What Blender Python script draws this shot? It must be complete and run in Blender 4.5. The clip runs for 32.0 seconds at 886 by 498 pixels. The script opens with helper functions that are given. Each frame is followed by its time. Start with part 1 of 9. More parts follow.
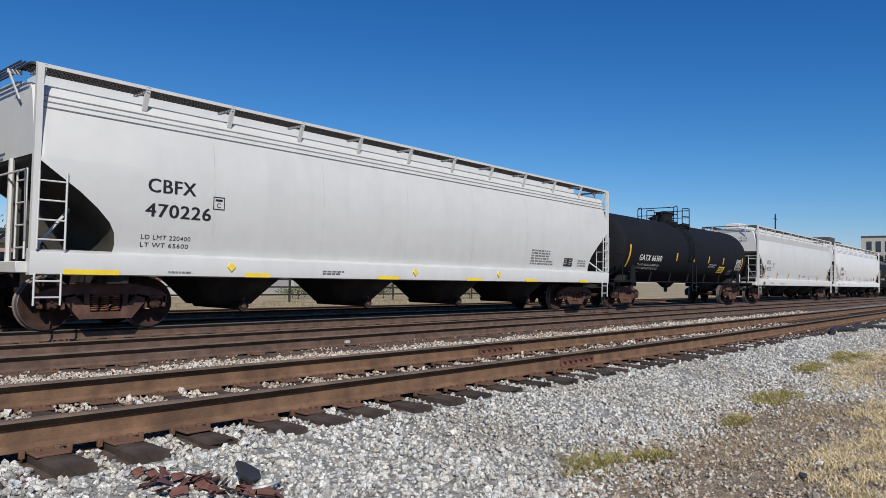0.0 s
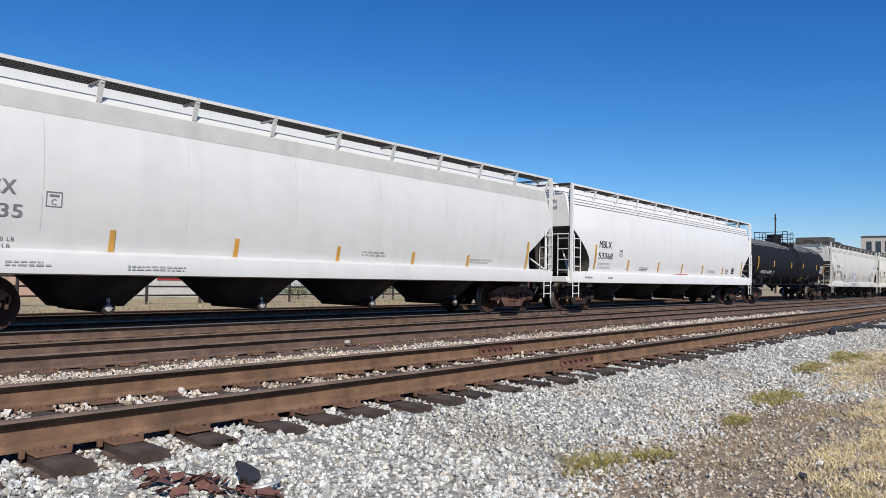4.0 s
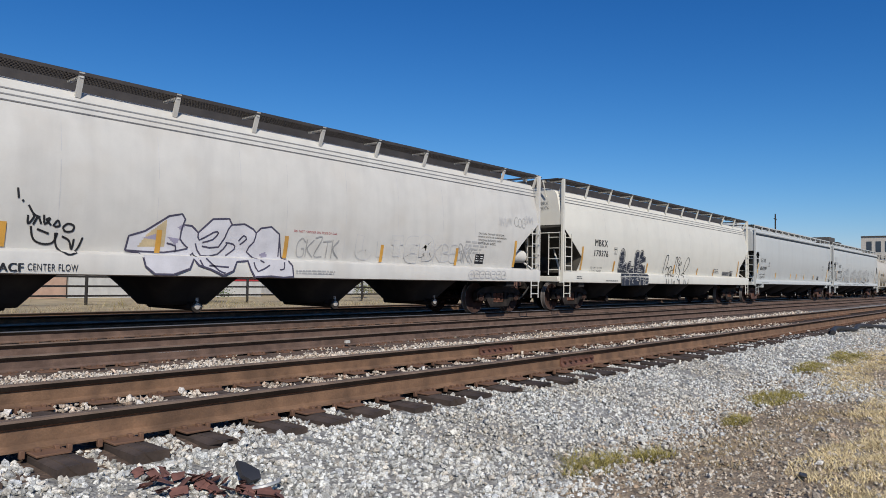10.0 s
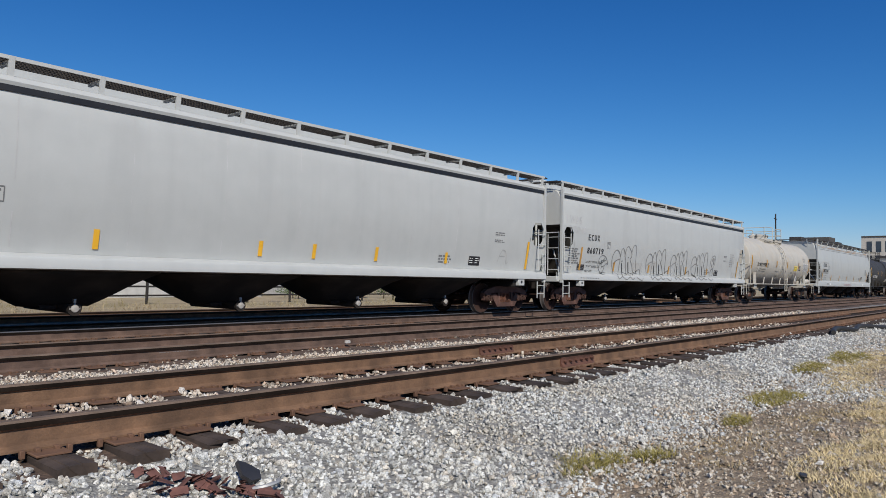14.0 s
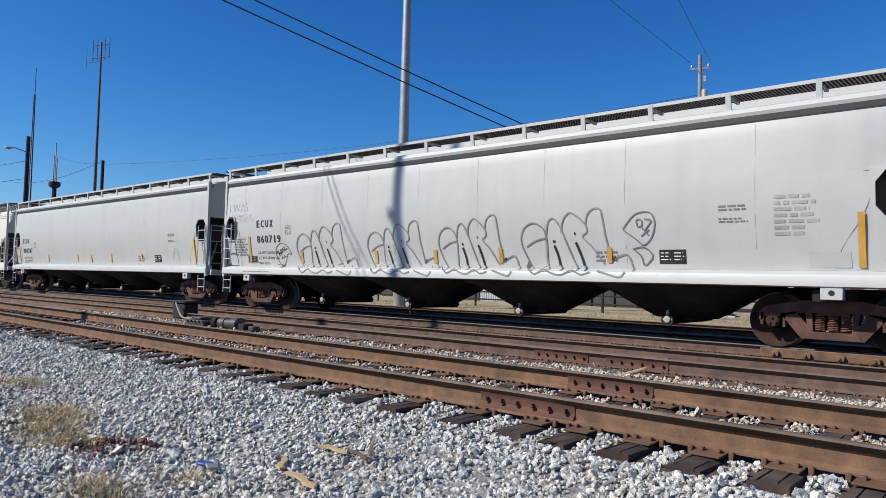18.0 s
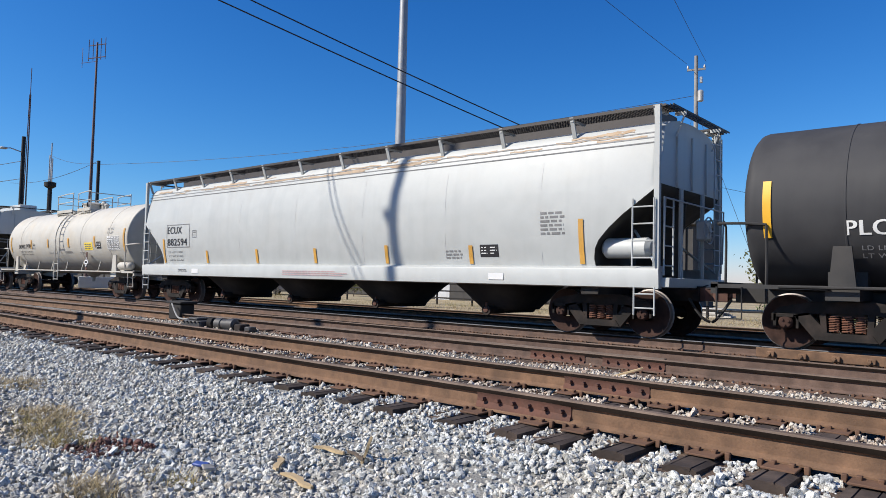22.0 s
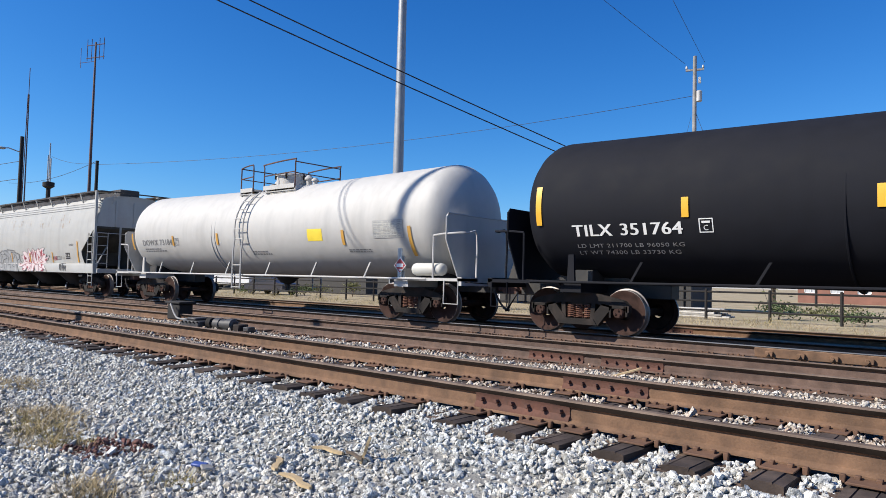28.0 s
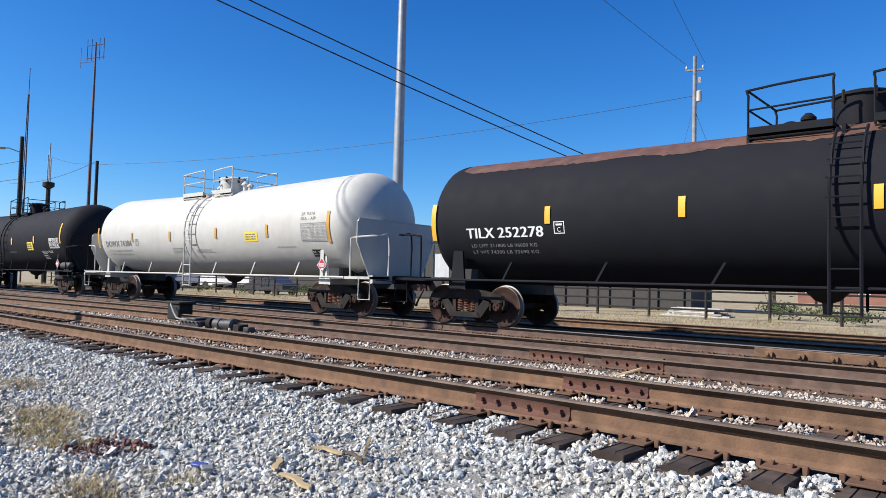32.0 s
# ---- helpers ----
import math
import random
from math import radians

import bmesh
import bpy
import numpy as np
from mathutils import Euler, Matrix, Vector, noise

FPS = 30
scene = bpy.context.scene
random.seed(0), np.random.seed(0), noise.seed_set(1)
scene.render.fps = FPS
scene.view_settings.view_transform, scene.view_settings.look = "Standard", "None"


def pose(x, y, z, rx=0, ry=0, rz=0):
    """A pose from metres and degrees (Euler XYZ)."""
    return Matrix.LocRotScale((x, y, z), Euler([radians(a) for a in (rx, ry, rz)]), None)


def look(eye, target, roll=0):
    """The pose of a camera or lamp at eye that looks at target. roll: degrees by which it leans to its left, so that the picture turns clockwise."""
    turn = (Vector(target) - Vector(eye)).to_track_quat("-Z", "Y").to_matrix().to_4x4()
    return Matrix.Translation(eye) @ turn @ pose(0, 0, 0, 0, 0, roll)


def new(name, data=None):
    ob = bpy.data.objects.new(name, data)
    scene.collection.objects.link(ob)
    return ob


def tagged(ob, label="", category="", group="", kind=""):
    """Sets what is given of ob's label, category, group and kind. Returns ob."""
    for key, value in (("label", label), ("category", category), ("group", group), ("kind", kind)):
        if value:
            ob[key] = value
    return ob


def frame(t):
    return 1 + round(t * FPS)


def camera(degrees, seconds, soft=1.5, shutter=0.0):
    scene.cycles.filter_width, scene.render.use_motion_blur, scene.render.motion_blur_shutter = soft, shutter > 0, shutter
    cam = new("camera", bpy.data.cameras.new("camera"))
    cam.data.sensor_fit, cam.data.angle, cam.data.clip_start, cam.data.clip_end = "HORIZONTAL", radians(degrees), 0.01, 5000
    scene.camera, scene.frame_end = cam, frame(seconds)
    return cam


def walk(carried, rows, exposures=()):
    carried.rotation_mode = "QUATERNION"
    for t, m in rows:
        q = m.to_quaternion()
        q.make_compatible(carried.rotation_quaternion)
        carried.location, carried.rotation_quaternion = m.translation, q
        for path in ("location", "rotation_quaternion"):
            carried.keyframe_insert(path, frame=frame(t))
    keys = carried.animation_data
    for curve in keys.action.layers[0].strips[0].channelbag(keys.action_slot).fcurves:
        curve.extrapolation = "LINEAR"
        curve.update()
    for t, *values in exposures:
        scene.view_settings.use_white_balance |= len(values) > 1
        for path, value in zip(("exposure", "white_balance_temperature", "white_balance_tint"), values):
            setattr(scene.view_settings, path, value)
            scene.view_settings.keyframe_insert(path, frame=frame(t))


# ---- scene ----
# ---- camera and its way: one standpoint beside the yard, one turn to the left ----
EYE = (0.0, 0.0, 1.0)
cam = camera(65.04, 32.0, soft=0.6)
TURNS = [
    (0.0, -49.28, 2.47, -1.03), (13.5, -49.28, 2.47, -1.03), (14.75, -49.0, 2.47, -1.03), (15.1, -44.3, 2.4, -1.03),
    (15.3, -35.5, 2.25, -1.0), (15.5, -21.05, 2.06, -1.03), (15.7, -4.0, 1.75, -1.2), (15.8, 2.9, 1.62, -1.27),
    (16.0, 12.95, 1.45, -1.3), (16.25, 22.3, 1.15, -1.15), (16.5, 29.28, 1.14, -1.0), (16.75, 34.6, 1.5, -1.1),
    (17.0, 38.3, 1.95, -1.2), (17.5, 40.6, 2.36, -1.36), (18.0, 41.09, 2.58, -1.42), (18.5, 41.1, 2.64, -1.41),
    (20.5, 40.91, 2.64, -1.41), (23.0, 40.78, 2.63, -1.42), (25.5, 40.74, 2.63, -1.42), (27.5, 40.71, 2.64, -1.42),
    (32.0, 40.71, 2.65, -1.42),
]
walk(cam, [(t, pose(*EYE, 90 + p, r, y)) for t, y, p, r in TURNS], exposures=[
    (0.0, -0.1), (1.2, -0.1), (2.0, 0.22), (3.0, 0.38), (4.2, 0.1), (5.5, -0.22), (7.2, -0.1), (8.0, 0.42), (9.0, 0.45), (10.0, -0.05), (13.5, -0.1), (16.0, 0.08), (17.0, 0.18), (19.0, 0.28),
    (21.0, 0.3), (22.0, 0.42), (23.0, 0.74), (24.0, 0.76), (25.0, 0.4), (28.0, 0.55), (29.0, 0.98), (30.0, 0.78), (31.0, 0.38), (32.0, 0.62)])

# ---- sky and sun ----
SUN_EL, SUN_AZ = 38.4, 216.0        # height; bearing from +y towards +x (behind the camera)
world = bpy.data.worlds.new("world")
scene.world = world
world.use_nodes = True
wn = world.node_tree
sky = wn.nodes.new("ShaderNodeTexSky")
sky.sky_type = "NISHITA"
sky.sun_disc = False
sky.sun_elevation = radians(SUN_EL)
sky.sun_rotation = radians(SUN_AZ)
sky.altitude = 300
sky.air_density = 1.0
sky.dust_density = 0.3
sky.ozone_density = 3.0
parts_in, parts_out = wn.nodes.new("ShaderNodeSeparateColor"), wn.nodes.new("ShaderNodeCombineColor")
wn.links.new(sky.outputs["Color"], parts_in.inputs["Color"])
for channel, power, gain in (("Red", 2.0, 0.115), ("Green", 1.3, 0.435), ("Blue", 1.0, 1.02)):      # a dry, deep blue autumn sky
    bend, level = wn.nodes.new("ShaderNodeMath"), wn.nodes.new("ShaderNodeMath")
    bend.operation, level.operation = "POWER", "MULTIPLY"
    bend.inputs[1].default_value, level.inputs[1].default_value = power, gain
    wn.links.new(parts_in.outputs[channel], bend.inputs[0])
    wn.links.new(bend.outputs[0], level.inputs[0])
    wn.links.new(level.outputs[0], parts_out.inputs[channel])
wn.links.new(parts_out.outputs["Color"], wn.nodes["Background"].inputs["Color"])
wn.nodes["Background"].inputs["Strength"].default_value = 0.10
sun = new("sun", bpy.data.lights.new("sun", "SUN"))
sun.data.energy = 4.75
sun.data.angle = radians(0.53)
sun.data.color = (1.0, 0.935, 0.84)
az, el = radians(SUN_AZ), radians(SUN_EL)
sun.matrix_world = look((math.sin(az) * math.cos(el) * 90, math.cos(az) * math.cos(el) * 90, math.sin(el) * 90), (0, 0, 0))


# ---- materials ----
def ramp(nt, stops):
    r = nt.nodes.new("ShaderNodeValToRGB")
    e = r.color_ramp.elements
    while len(e) > len(stops):
        e.remove(e[-1])
    for i, (p, c) in enumerate(stops):
        if i >= len(e):
            e.new(p)
        e[i].position, e[i].color = p, (*c, 1)
    return r


def material(name, base, rough=0.6, metal=0.0, vary=0.12, scale=3.0, grain=40.0, bump=0.0, stain=None, stain_amount=0.35,
             streak=0.0, island=0.0, obj_random=0.0, spec=0.5, stain_scale=1.2):
    """A procedural surface: base colour, two scales of variation, stains, vertical streaks and fine relief."""
    m = bpy.data.materials.new(name)
    m.use_nodes = True
    nt = m.node_tree
    b = nt.nodes["Principled BSDF"]
    b.inputs["Roughness"].default_value = rough
    b.inputs["Metallic"].default_value = metal
    b.inputs["Specular IOR Level"].default_value = spec
    co = nt.nodes.new("ShaderNodeTexCoord")

    def noise_tex(sc, detail=4, stretch=None):
        n = nt.nodes.new("ShaderNodeTexNoise")
        n.inputs["Scale"].default_value = sc
        n.inputs["Detail"].default_value = detail
        if stretch:
            mp = nt.nodes.new("ShaderNodeMapping")
            mp.inputs["Scale"].default_value = stretch
            nt.links.new(co.outputs["Object"], mp.inputs["Vector"])
            nt.links.new(mp.outputs["Vector"], n.inputs["Vector"])
        else:
            nt.links.new(co.outputs["Object"], n.inputs["Vector"])
        return n

    def mixed(kind, a, bb, fac):
        x = nt.nodes.new("ShaderNodeMix")
        x.data_type, x.blend_type = "RGBA", kind
        for sock, val in ((x.inputs["Factor"], fac), (x.inputs["A"], a), (x.inputs["B"], bb)):
            if hasattr(val, "is_linked"):
                nt.links.new(val, sock)
            elif isinstance(val, tuple):
                sock.default_value = (*val, 1)
            else:
                sock.default_value = val
        return x.outputs["Result"]

    lo, hi = tuple(c * (1 - vary) for c in base), tuple(min(1, c * (1 + vary)) for c in base)
    n1, n2 = noise_tex(scale, 5), noise_tex(grain, 3)
    r1 = ramp(nt, [(0.3, lo), (0.7, hi)])
    nt.links.new(n1.outputs["Fac"], r1.inputs["Fac"])
    r2 = ramp(nt, [(0.25, (1 - vary * 0.7,) * 3), (0.75, (1, 1, 1))])
    nt.links.new(n2.outputs["Fac"], r2.inputs["Fac"])
    col = mixed("MULTIPLY", r1.outputs["Color"], r2.outputs["Color"], 1.0)
    if stain:
        n3 = noise_tex(stain_scale, 7)
        r3 = ramp(nt, [(0.48, (0, 0, 0)), (0.72, (stain_amount,) * 3)])
        nt.links.new(n3.outputs["Fac"], r3.inputs["Fac"])
        col = mixed("MIX", col, stain, r3.outputs["Color"])
    if streak:
        n4 = noise_tex(1.0, 5, (2.6, 2.6, 0.16))
        r4 = ramp(nt, [(0.5, (1, 1, 1)), (0.75, (1 - streak, 1 - streak, 1 - streak * 0.95))])
        nt.links.new(n4.outputs["Fac"], r4.inputs["Fac"])
        col = mixed("MULTIPLY", col, r4.outputs["Color"], 1.0)
    if island or obj_random:
        if island:
            g = nt.nodes.new("ShaderNodeNewGeometry").outputs["Random Per Island"]
        else:
            g = nt.nodes.new("ShaderNodeObjectInfo").outputs["Random"]
        a = max(island, obj_random)
        r5 = ramp(nt, [(0.0, (1 - a,) * 3), (0.6, (1, 1, 1)), (1.0, (1 + a * 0.25,) * 3)])
        nt.links.new(g, r5.inputs["Fac"])
        col = mixed("MULTIPLY", col, r5.outputs["Color"], 1.0)
    nt.links.new(col, b.inputs["Base Color"])
    rr = nt.nodes.new("ShaderNodeMapRange")
    rr.inputs["To Min"].default_value = max(0.02, rough - 0.1)
    rr.inputs["To Max"].default_value = min(1.0, rough + 0.12)
    nt.links.new(n1.outputs["Fac"], rr.inputs["Value"])
    nt.links.new(rr.outputs["Result"], b.inputs["Roughness"])
    if bump:
        bp = nt.nodes.new("ShaderNodeBump")
        bp.inputs["Strength"].default_value = 1.0
        bp.inputs["Distance"].default_value = bump
        nt.links.new(n2.outputs["Fac"], bp.inputs["Height"])
        nt.links.new(bp.outputs["Normal"], b.inputs["Normal"])
    return m


M = {}
M["white_bright"] = material("white_bright", (0.66, 0.66, 0.65), 0.45, stain=(0.5, 0.48, 0.44), stain_amount=0.10, vary=0.02, streak=0.04)
M["cap_worn"] = material("cap_worn", (0.40, 0.385, 0.36), 0.7, vary=0.3, stain=(0.2, 0.15, 0.12), stain_amount=0.5, stain_scale=12)
M["white_grey"] = material("white_grey", (0.57, 0.575, 0.56), 0.5, stain=(0.45, 0.44, 0.42), stain_amount=0.15, vary=0.025, streak=0.05)
M["white_mist"] = material("white_mist", (0.41, 0.425, 0.412), 0.5, stain=(0.38, 0.36, 0.32), stain_amount=0.2, vary=0.04, streak=0.08)
M["white_cool"] = material("white_cool", (0.445, 0.46, 0.447), 0.5, stain=(0.42, 0.41, 0.39), stain_amount=0.15, vary=0.025, streak=0.06)
M["white_dirty"] = material("white_dirty", (0.535, 0.525, 0.49), 0.55, stain=(0.45, 0.40, 0.33), stain_amount=0.25, vary=0.04, streak=0.10)
M["white_worn"] = material("white_worn", (0.375, 0.37, 0.345), 0.55, stain=(0.34, 0.305, 0.255), stain_amount=0.3, vary=0.05, streak=0.12)
M["white_cream"] = material("white_cream", (0.595, 0.58, 0.515), 0.5, stain=(0.46, 0.42, 0.35), stain_amount=0.15, vary=0.025, streak=0.05)
M["grey_band"] = material("grey_band", (0.42, 0.42, 0.40), 0.55, vary=0.06, streak=0.1)
# Lighter grey for faded paint plus the sky's sheen painted along a crown.
M["tank_faded"] = material("tank_faded", (0.115, 0.112, 0.115), 0.8, spec=0.3, vary=0.15, stain=(0.07, 0.068, 0.07), stain_amount=0.4, stain_scale=0.8)
M["tank_black"] = material("tank_black", (0.0085, 0.0093, 0.0135), 0.78, spec=0.2, vary=0.15, stain=(0.020, 0.0195, 0.020), stain_amount=0.3, stain_scale=0.5, streak=0.12)
M["tank_grey"] = material("tank_grey", (0.042, 0.042, 0.0445), 0.68, spec=0.3, vary=0.08, stain=(0.075, 0.073, 0.07), stain_amount=0.3, streak=0.2)
M["tank_cream"] = material("tank_cream", (0.445, 0.425, 0.375), 0.62, vary=0.05, stain=(0.45, 0.36, 0.24), stain_amount=0.35, streak=0.12)
M["tank_white"] = material("tank_white", (0.48, 0.475, 0.435), 0.62, vary=0.05, stain=(0.46, 0.42, 0.34), stain_amount=0.3, streak=0.06)
M["tank_white_dirty"] = material("tank_white_dirty", (0.44, 0.43, 0.405), 0.62, vary=0.04, stain=(0.40, 0.37, 0.32), stain_amount=0.25, streak=0.14)
M["tank_rust"] = material("tank_rust", (0.12, 0.06, 0.042), 0.6, vary=0.25, stain=(0.16, 0.075, 0.05), stain_amount=0.6, streak=0.3)
M["black_part"] = material("black_part", (0.022, 0.021, 0.02), 0.6, vary=0.25, stain=(0.07, 0.06, 0.05), stain_amount=0.4)
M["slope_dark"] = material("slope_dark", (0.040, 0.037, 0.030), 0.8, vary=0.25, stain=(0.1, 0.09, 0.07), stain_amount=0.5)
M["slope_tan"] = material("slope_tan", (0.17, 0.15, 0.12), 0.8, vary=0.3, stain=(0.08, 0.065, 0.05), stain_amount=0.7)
# Near-black base carries the shade below the car body; the stain is dust.
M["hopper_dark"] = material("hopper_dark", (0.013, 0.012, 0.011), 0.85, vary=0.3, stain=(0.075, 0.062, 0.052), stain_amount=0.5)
M["truck_rust"] = material("truck_rust", (0.092, 0.045, 0.034), 0.85, vary=0.3, stain=(0.19, 0.105, 0.08), stain_amount=0.5, stain_scale=3, bump=0.003)
# Castings toned down so the shade under the cars comes out near black.
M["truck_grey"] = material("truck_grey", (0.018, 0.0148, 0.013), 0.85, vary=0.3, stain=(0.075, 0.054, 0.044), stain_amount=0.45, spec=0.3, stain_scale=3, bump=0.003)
M["spring_rust"] = material("spring_rust", (0.20, 0.085, 0.052), 0.85, vary=0.3, stain=(0.10, 0.06, 0.045), stain_amount=0.5, stain_scale=6)
# Wheel base kept below its lit tone, also for shade beneath the cars.
M["wheel"] = material("wheel", (0.055, 0.032, 0.026), 0.95, vary=0.25, stain=(0.014, 0.011, 0.010), stain_amount=0.65, stain_scale=4, spec=0.1)
M["tread"] = material("tread", (0.20, 0.18, 0.17), 0.5, 0.6, vary=0.1)
M["grating"] = material("grating", (0.055, 0.048, 0.044), 0.6, 0.3, vary=0.2)
M["galv"] = material("galv", (0.42, 0.42, 0.41), 0.5, 0.3, vary=0.12, stain=(0.3, 0.22, 0.15), stain_amount=0.4)
M["yellow"] = material("yellow", (0.78, 0.42, 0.03), 0.45, vary=0.06)
M["orange_stripe"] = material("orange_stripe", (0.55, 0.29, 0.05), 0.55, vary=0.15, stain=(0.3, 0.2, 0.1), stain_amount=0.4)
M["rust_stain"] = material("rust_stain", (0.38, 0.27, 0.17), 0.6, vary=0.2, stain=(0.28, 0.17, 0.10), stain_amount=0.6, stain_scale=6)
M["sign_yellow"] = material("sign_yellow", (0.80, 0.60, 0.05), 0.5, vary=0.06)
M["ink_black"] = material("ink_black", (0.014, 0.014, 0.016), 0.5, vary=0.2)
M["ink_grey"] = material("ink_grey", (0.17, 0.17, 0.17), 0.55, vary=0.2)
M["ink_faint"] = material("ink_faint", (0.36, 0.36, 0.35), 0.55, vary=0.2)
M["ink_white"] = material("ink_white", (0.72, 0.72, 0.70), 0.55, vary=0.06)
M["ink_dim"] = material("ink_dim", (0.26, 0.26, 0.26), 0.55, vary=0.15)
M["ink_ghost"] = material("ink_ghost", (0.47, 0.47, 0.47), 0.55, vary=0.15)
M["spray_grey"] = material("spray_grey", (0.23, 0.23, 0.225), 0.5, vary=0.25)
M["ink_rose"] = material("ink_rose", (0.46, 0.30, 0.29), 0.55, vary=0.15)
M["ink_red"] = material("ink_red", (0.36, 0.03, 0.035), 0.5, vary=0.1)
M["spray_ink"] = material("spray_ink", (0.06, 0.055, 0.09), 0.6, vary=0.2)
M["spray_purple"] = material("spray_purple", (0.30, 0.28, 0.37), 0.6, vary=0.2)
M["spray_silver"] = material("spray_silver", (0.31, 0.31, 0.305), 0.6, vary=0.2)
M["spray_pink"] = material("spray_pink", (0.33, 0.06, 0.08), 0.6, vary=0.2)
M["spray_blush"] = material("spray_blush", (0.64, 0.53, 0.52), 0.6, vary=0.1)
M["spray_lilac"] = material("spray_lilac", (0.56, 0.555, 0.585), 0.6, vary=0.1)
M["spray_navy"] = material("spray_navy", (0.022, 0.026, 0.040), 0.6, vary=0.3)
M["spray_char"] = material("spray_char", (0.07, 0.07, 0.075), 0.5, vary=0.3)
M["spray_slate"] = material("spray_slate", (0.11, 0.12, 0.15), 0.5, vary=0.2)
M["spray_gold"] = material("spray_gold", (0.50, 0.40, 0.24), 0.6, vary=0.2)
M["spray_teal"] = material("spray_teal", (0.10, 0.36, 0.30), 0.6, vary=0.2)
M["rail_side"] = material("rail_side", (0.18, 0.102, 0.058), 0.9, vary=0.35, scale=5, grain=60, stain=(0.10, 0.058, 0.036), stain_amount=0.6, stain_scale=9.0, bump=0.003, streak=0.2)
M["rail_web"] = material("rail_web", (0.135, 0.086, 0.064), 0.9, vary=0.35, scale=5, grain=60, stain=(0.07, 0.040, 0.028), stain_amount=0.55, stain_scale=7.0, bump=0.003, streak=0.15)
M["rail_top"] = material("rail_top", (0.15, 0.108, 0.082), 0.75, vary=0.3, scale=3, grain=90, stain=(0.09, 0.056, 0.038), stain_amount=0.5, stain_scale=5, spec=0.3)
# Greasy dark head sides, blacker to take in the shade beneath the head.
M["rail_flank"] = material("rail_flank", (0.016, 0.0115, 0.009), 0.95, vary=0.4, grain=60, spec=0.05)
# Dull blue-grey puts the reflected dark sky and train into the colour.
M["rail_running"] = material("rail_running", (0.10, 0.10, 0.11), 0.55, vary=0.2, spec=0.3)
M["joint_rust"] = material("joint_rust", (0.125, 0.055, 0.037), 0.9, vary=0.3, stain=(0.07, 0.04, 0.03), stain_amount=0.7, stain_scale=6, bump=0.003)
M["tie"] = material("tie", (0.052, 0.036, 0.028), 0.9, vary=0.4, grain=25, stain=(0.10, 0.072, 0.055), stain_amount=0.5, stain_scale=3, bump=0.006, obj_random=0.45)
M["plate"] = material("plate", (0.13, 0.068, 0.04), 0.85, vary=0.25, bump=0.002, obj_random=0.2)


def crushed_stone(name, base, warm, cool):
    """Broken stone: every piece with its own tone and tint, mottled faces, dark pits and fine relief."""
    m = bpy.data.materials.new(name)
    m.use_nodes = True
    nt = m.node_tree
    b = nt.nodes["Principled BSDF"]
    b.inputs["Roughness"].default_value = 0.92
    b.inputs["Specular IOR Level"].default_value = 0.25
    co, geo = nt.nodes.new("ShaderNodeTexCoord"), nt.nodes.new("ShaderNodeNewGeometry")

    def times(a, c):
        x = nt.nodes.new("ShaderNodeMix")
        x.data_type, x.blend_type = "RGBA", "MULTIPLY"
        x.inputs["Factor"].default_value = 1.0
        nt.links.new(a, x.inputs["A"])
        nt.links.new(c, x.inputs["B"])
        return x.outputs["Result"]

    def speckle(sc, detail, stops):
        n = nt.nodes.new("ShaderNodeTexNoise")
        n.inputs["Scale"].default_value, n.inputs["Detail"].default_value = sc, detail
        nt.links.new(co.outputs["Object"], n.inputs["Vector"])
        r = ramp(nt, stops)
        nt.links.new(n.outputs["Fac"], r.inputs["Fac"])
        return n.outputs["Fac"], r.outputs["Color"]

    mul, frac = nt.nodes.new("ShaderNodeMath"), nt.nodes.new("ShaderNodeMath")
    mul.operation, mul.inputs[1].default_value, frac.operation = "MULTIPLY", 37.7, "FRACT"
    nt.links.new(geo.outputs["Random Per Island"], mul.inputs[0])
    nt.links.new(mul.outputs[0], frac.inputs[0])
    tint = ramp(nt, [(0.0, warm), (0.3, base), (0.75, base), (1.0, cool)])
    nt.links.new(frac.outputs[0], tint.inputs["Fac"])
    tone = ramp(nt, [(0.0, (0.42,) * 3), (0.28, (0.70,) * 3), (0.66, (0.92,) * 3), (1.0, (1.0,) * 3)])
    nt.links.new(geo.outputs["Random Per Island"], tone.inputs["Fac"])
    _, mottle = speckle(34.0, 3, [(0.36, (0.62,) * 3), (0.56, (1.06,) * 3)])
    fine, pits = speckle(120.0, 3, [(0.33, (0.48,) * 3), (0.48, (1.0,) * 3), (0.7, (1.1,) * 3)])
    _, soil = speckle(0.7, 6, [(0.5, (1.0, 1.0, 1.0)), (0.75, (0.84, 0.77, 0.68))])
    col = times(times(times(tint.outputs["Color"], tone.outputs["Color"]), times(mottle, pits)), soil)
    nt.links.new(col, b.inputs["Base Color"])
    bp = nt.nodes.new("ShaderNodeBump")
    bp.inputs["Distance"].default_value = 0.006
    nt.links.new(fine, bp.inputs["Height"])
    nt.links.new(bp.outputs["Normal"], b.inputs["Normal"])
    return m


M["ballast"] = crushed_stone("ballast", (0.71, 0.71, 0.665), (0.71, 0.65, 0.55), (0.66, 0.685, 0.69))
M["ballast_tan"] = crushed_stone("ballast_tan", (0.70, 0.62, 0.52), (0.62, 0.46, 0.35), (0.74, 0.70, 0.64))
# Near-black track bed: the train's shade is put into the ground colour.
M["ground_shaded"] = material("ground_shaded", (0.035, 0.029, 0.025), 0.9, vary=0.35, scale=7, grain=22, stain=(0.075, 0.055, 0.042), stain_amount=0.5, stain_scale=2.5, bump=0.03)
M["ballast_brown"] = crushed_stone("ballast_brown", (0.60, 0.53, 0.43), (0.56, 0.42, 0.29), (0.64, 0.63, 0.60))
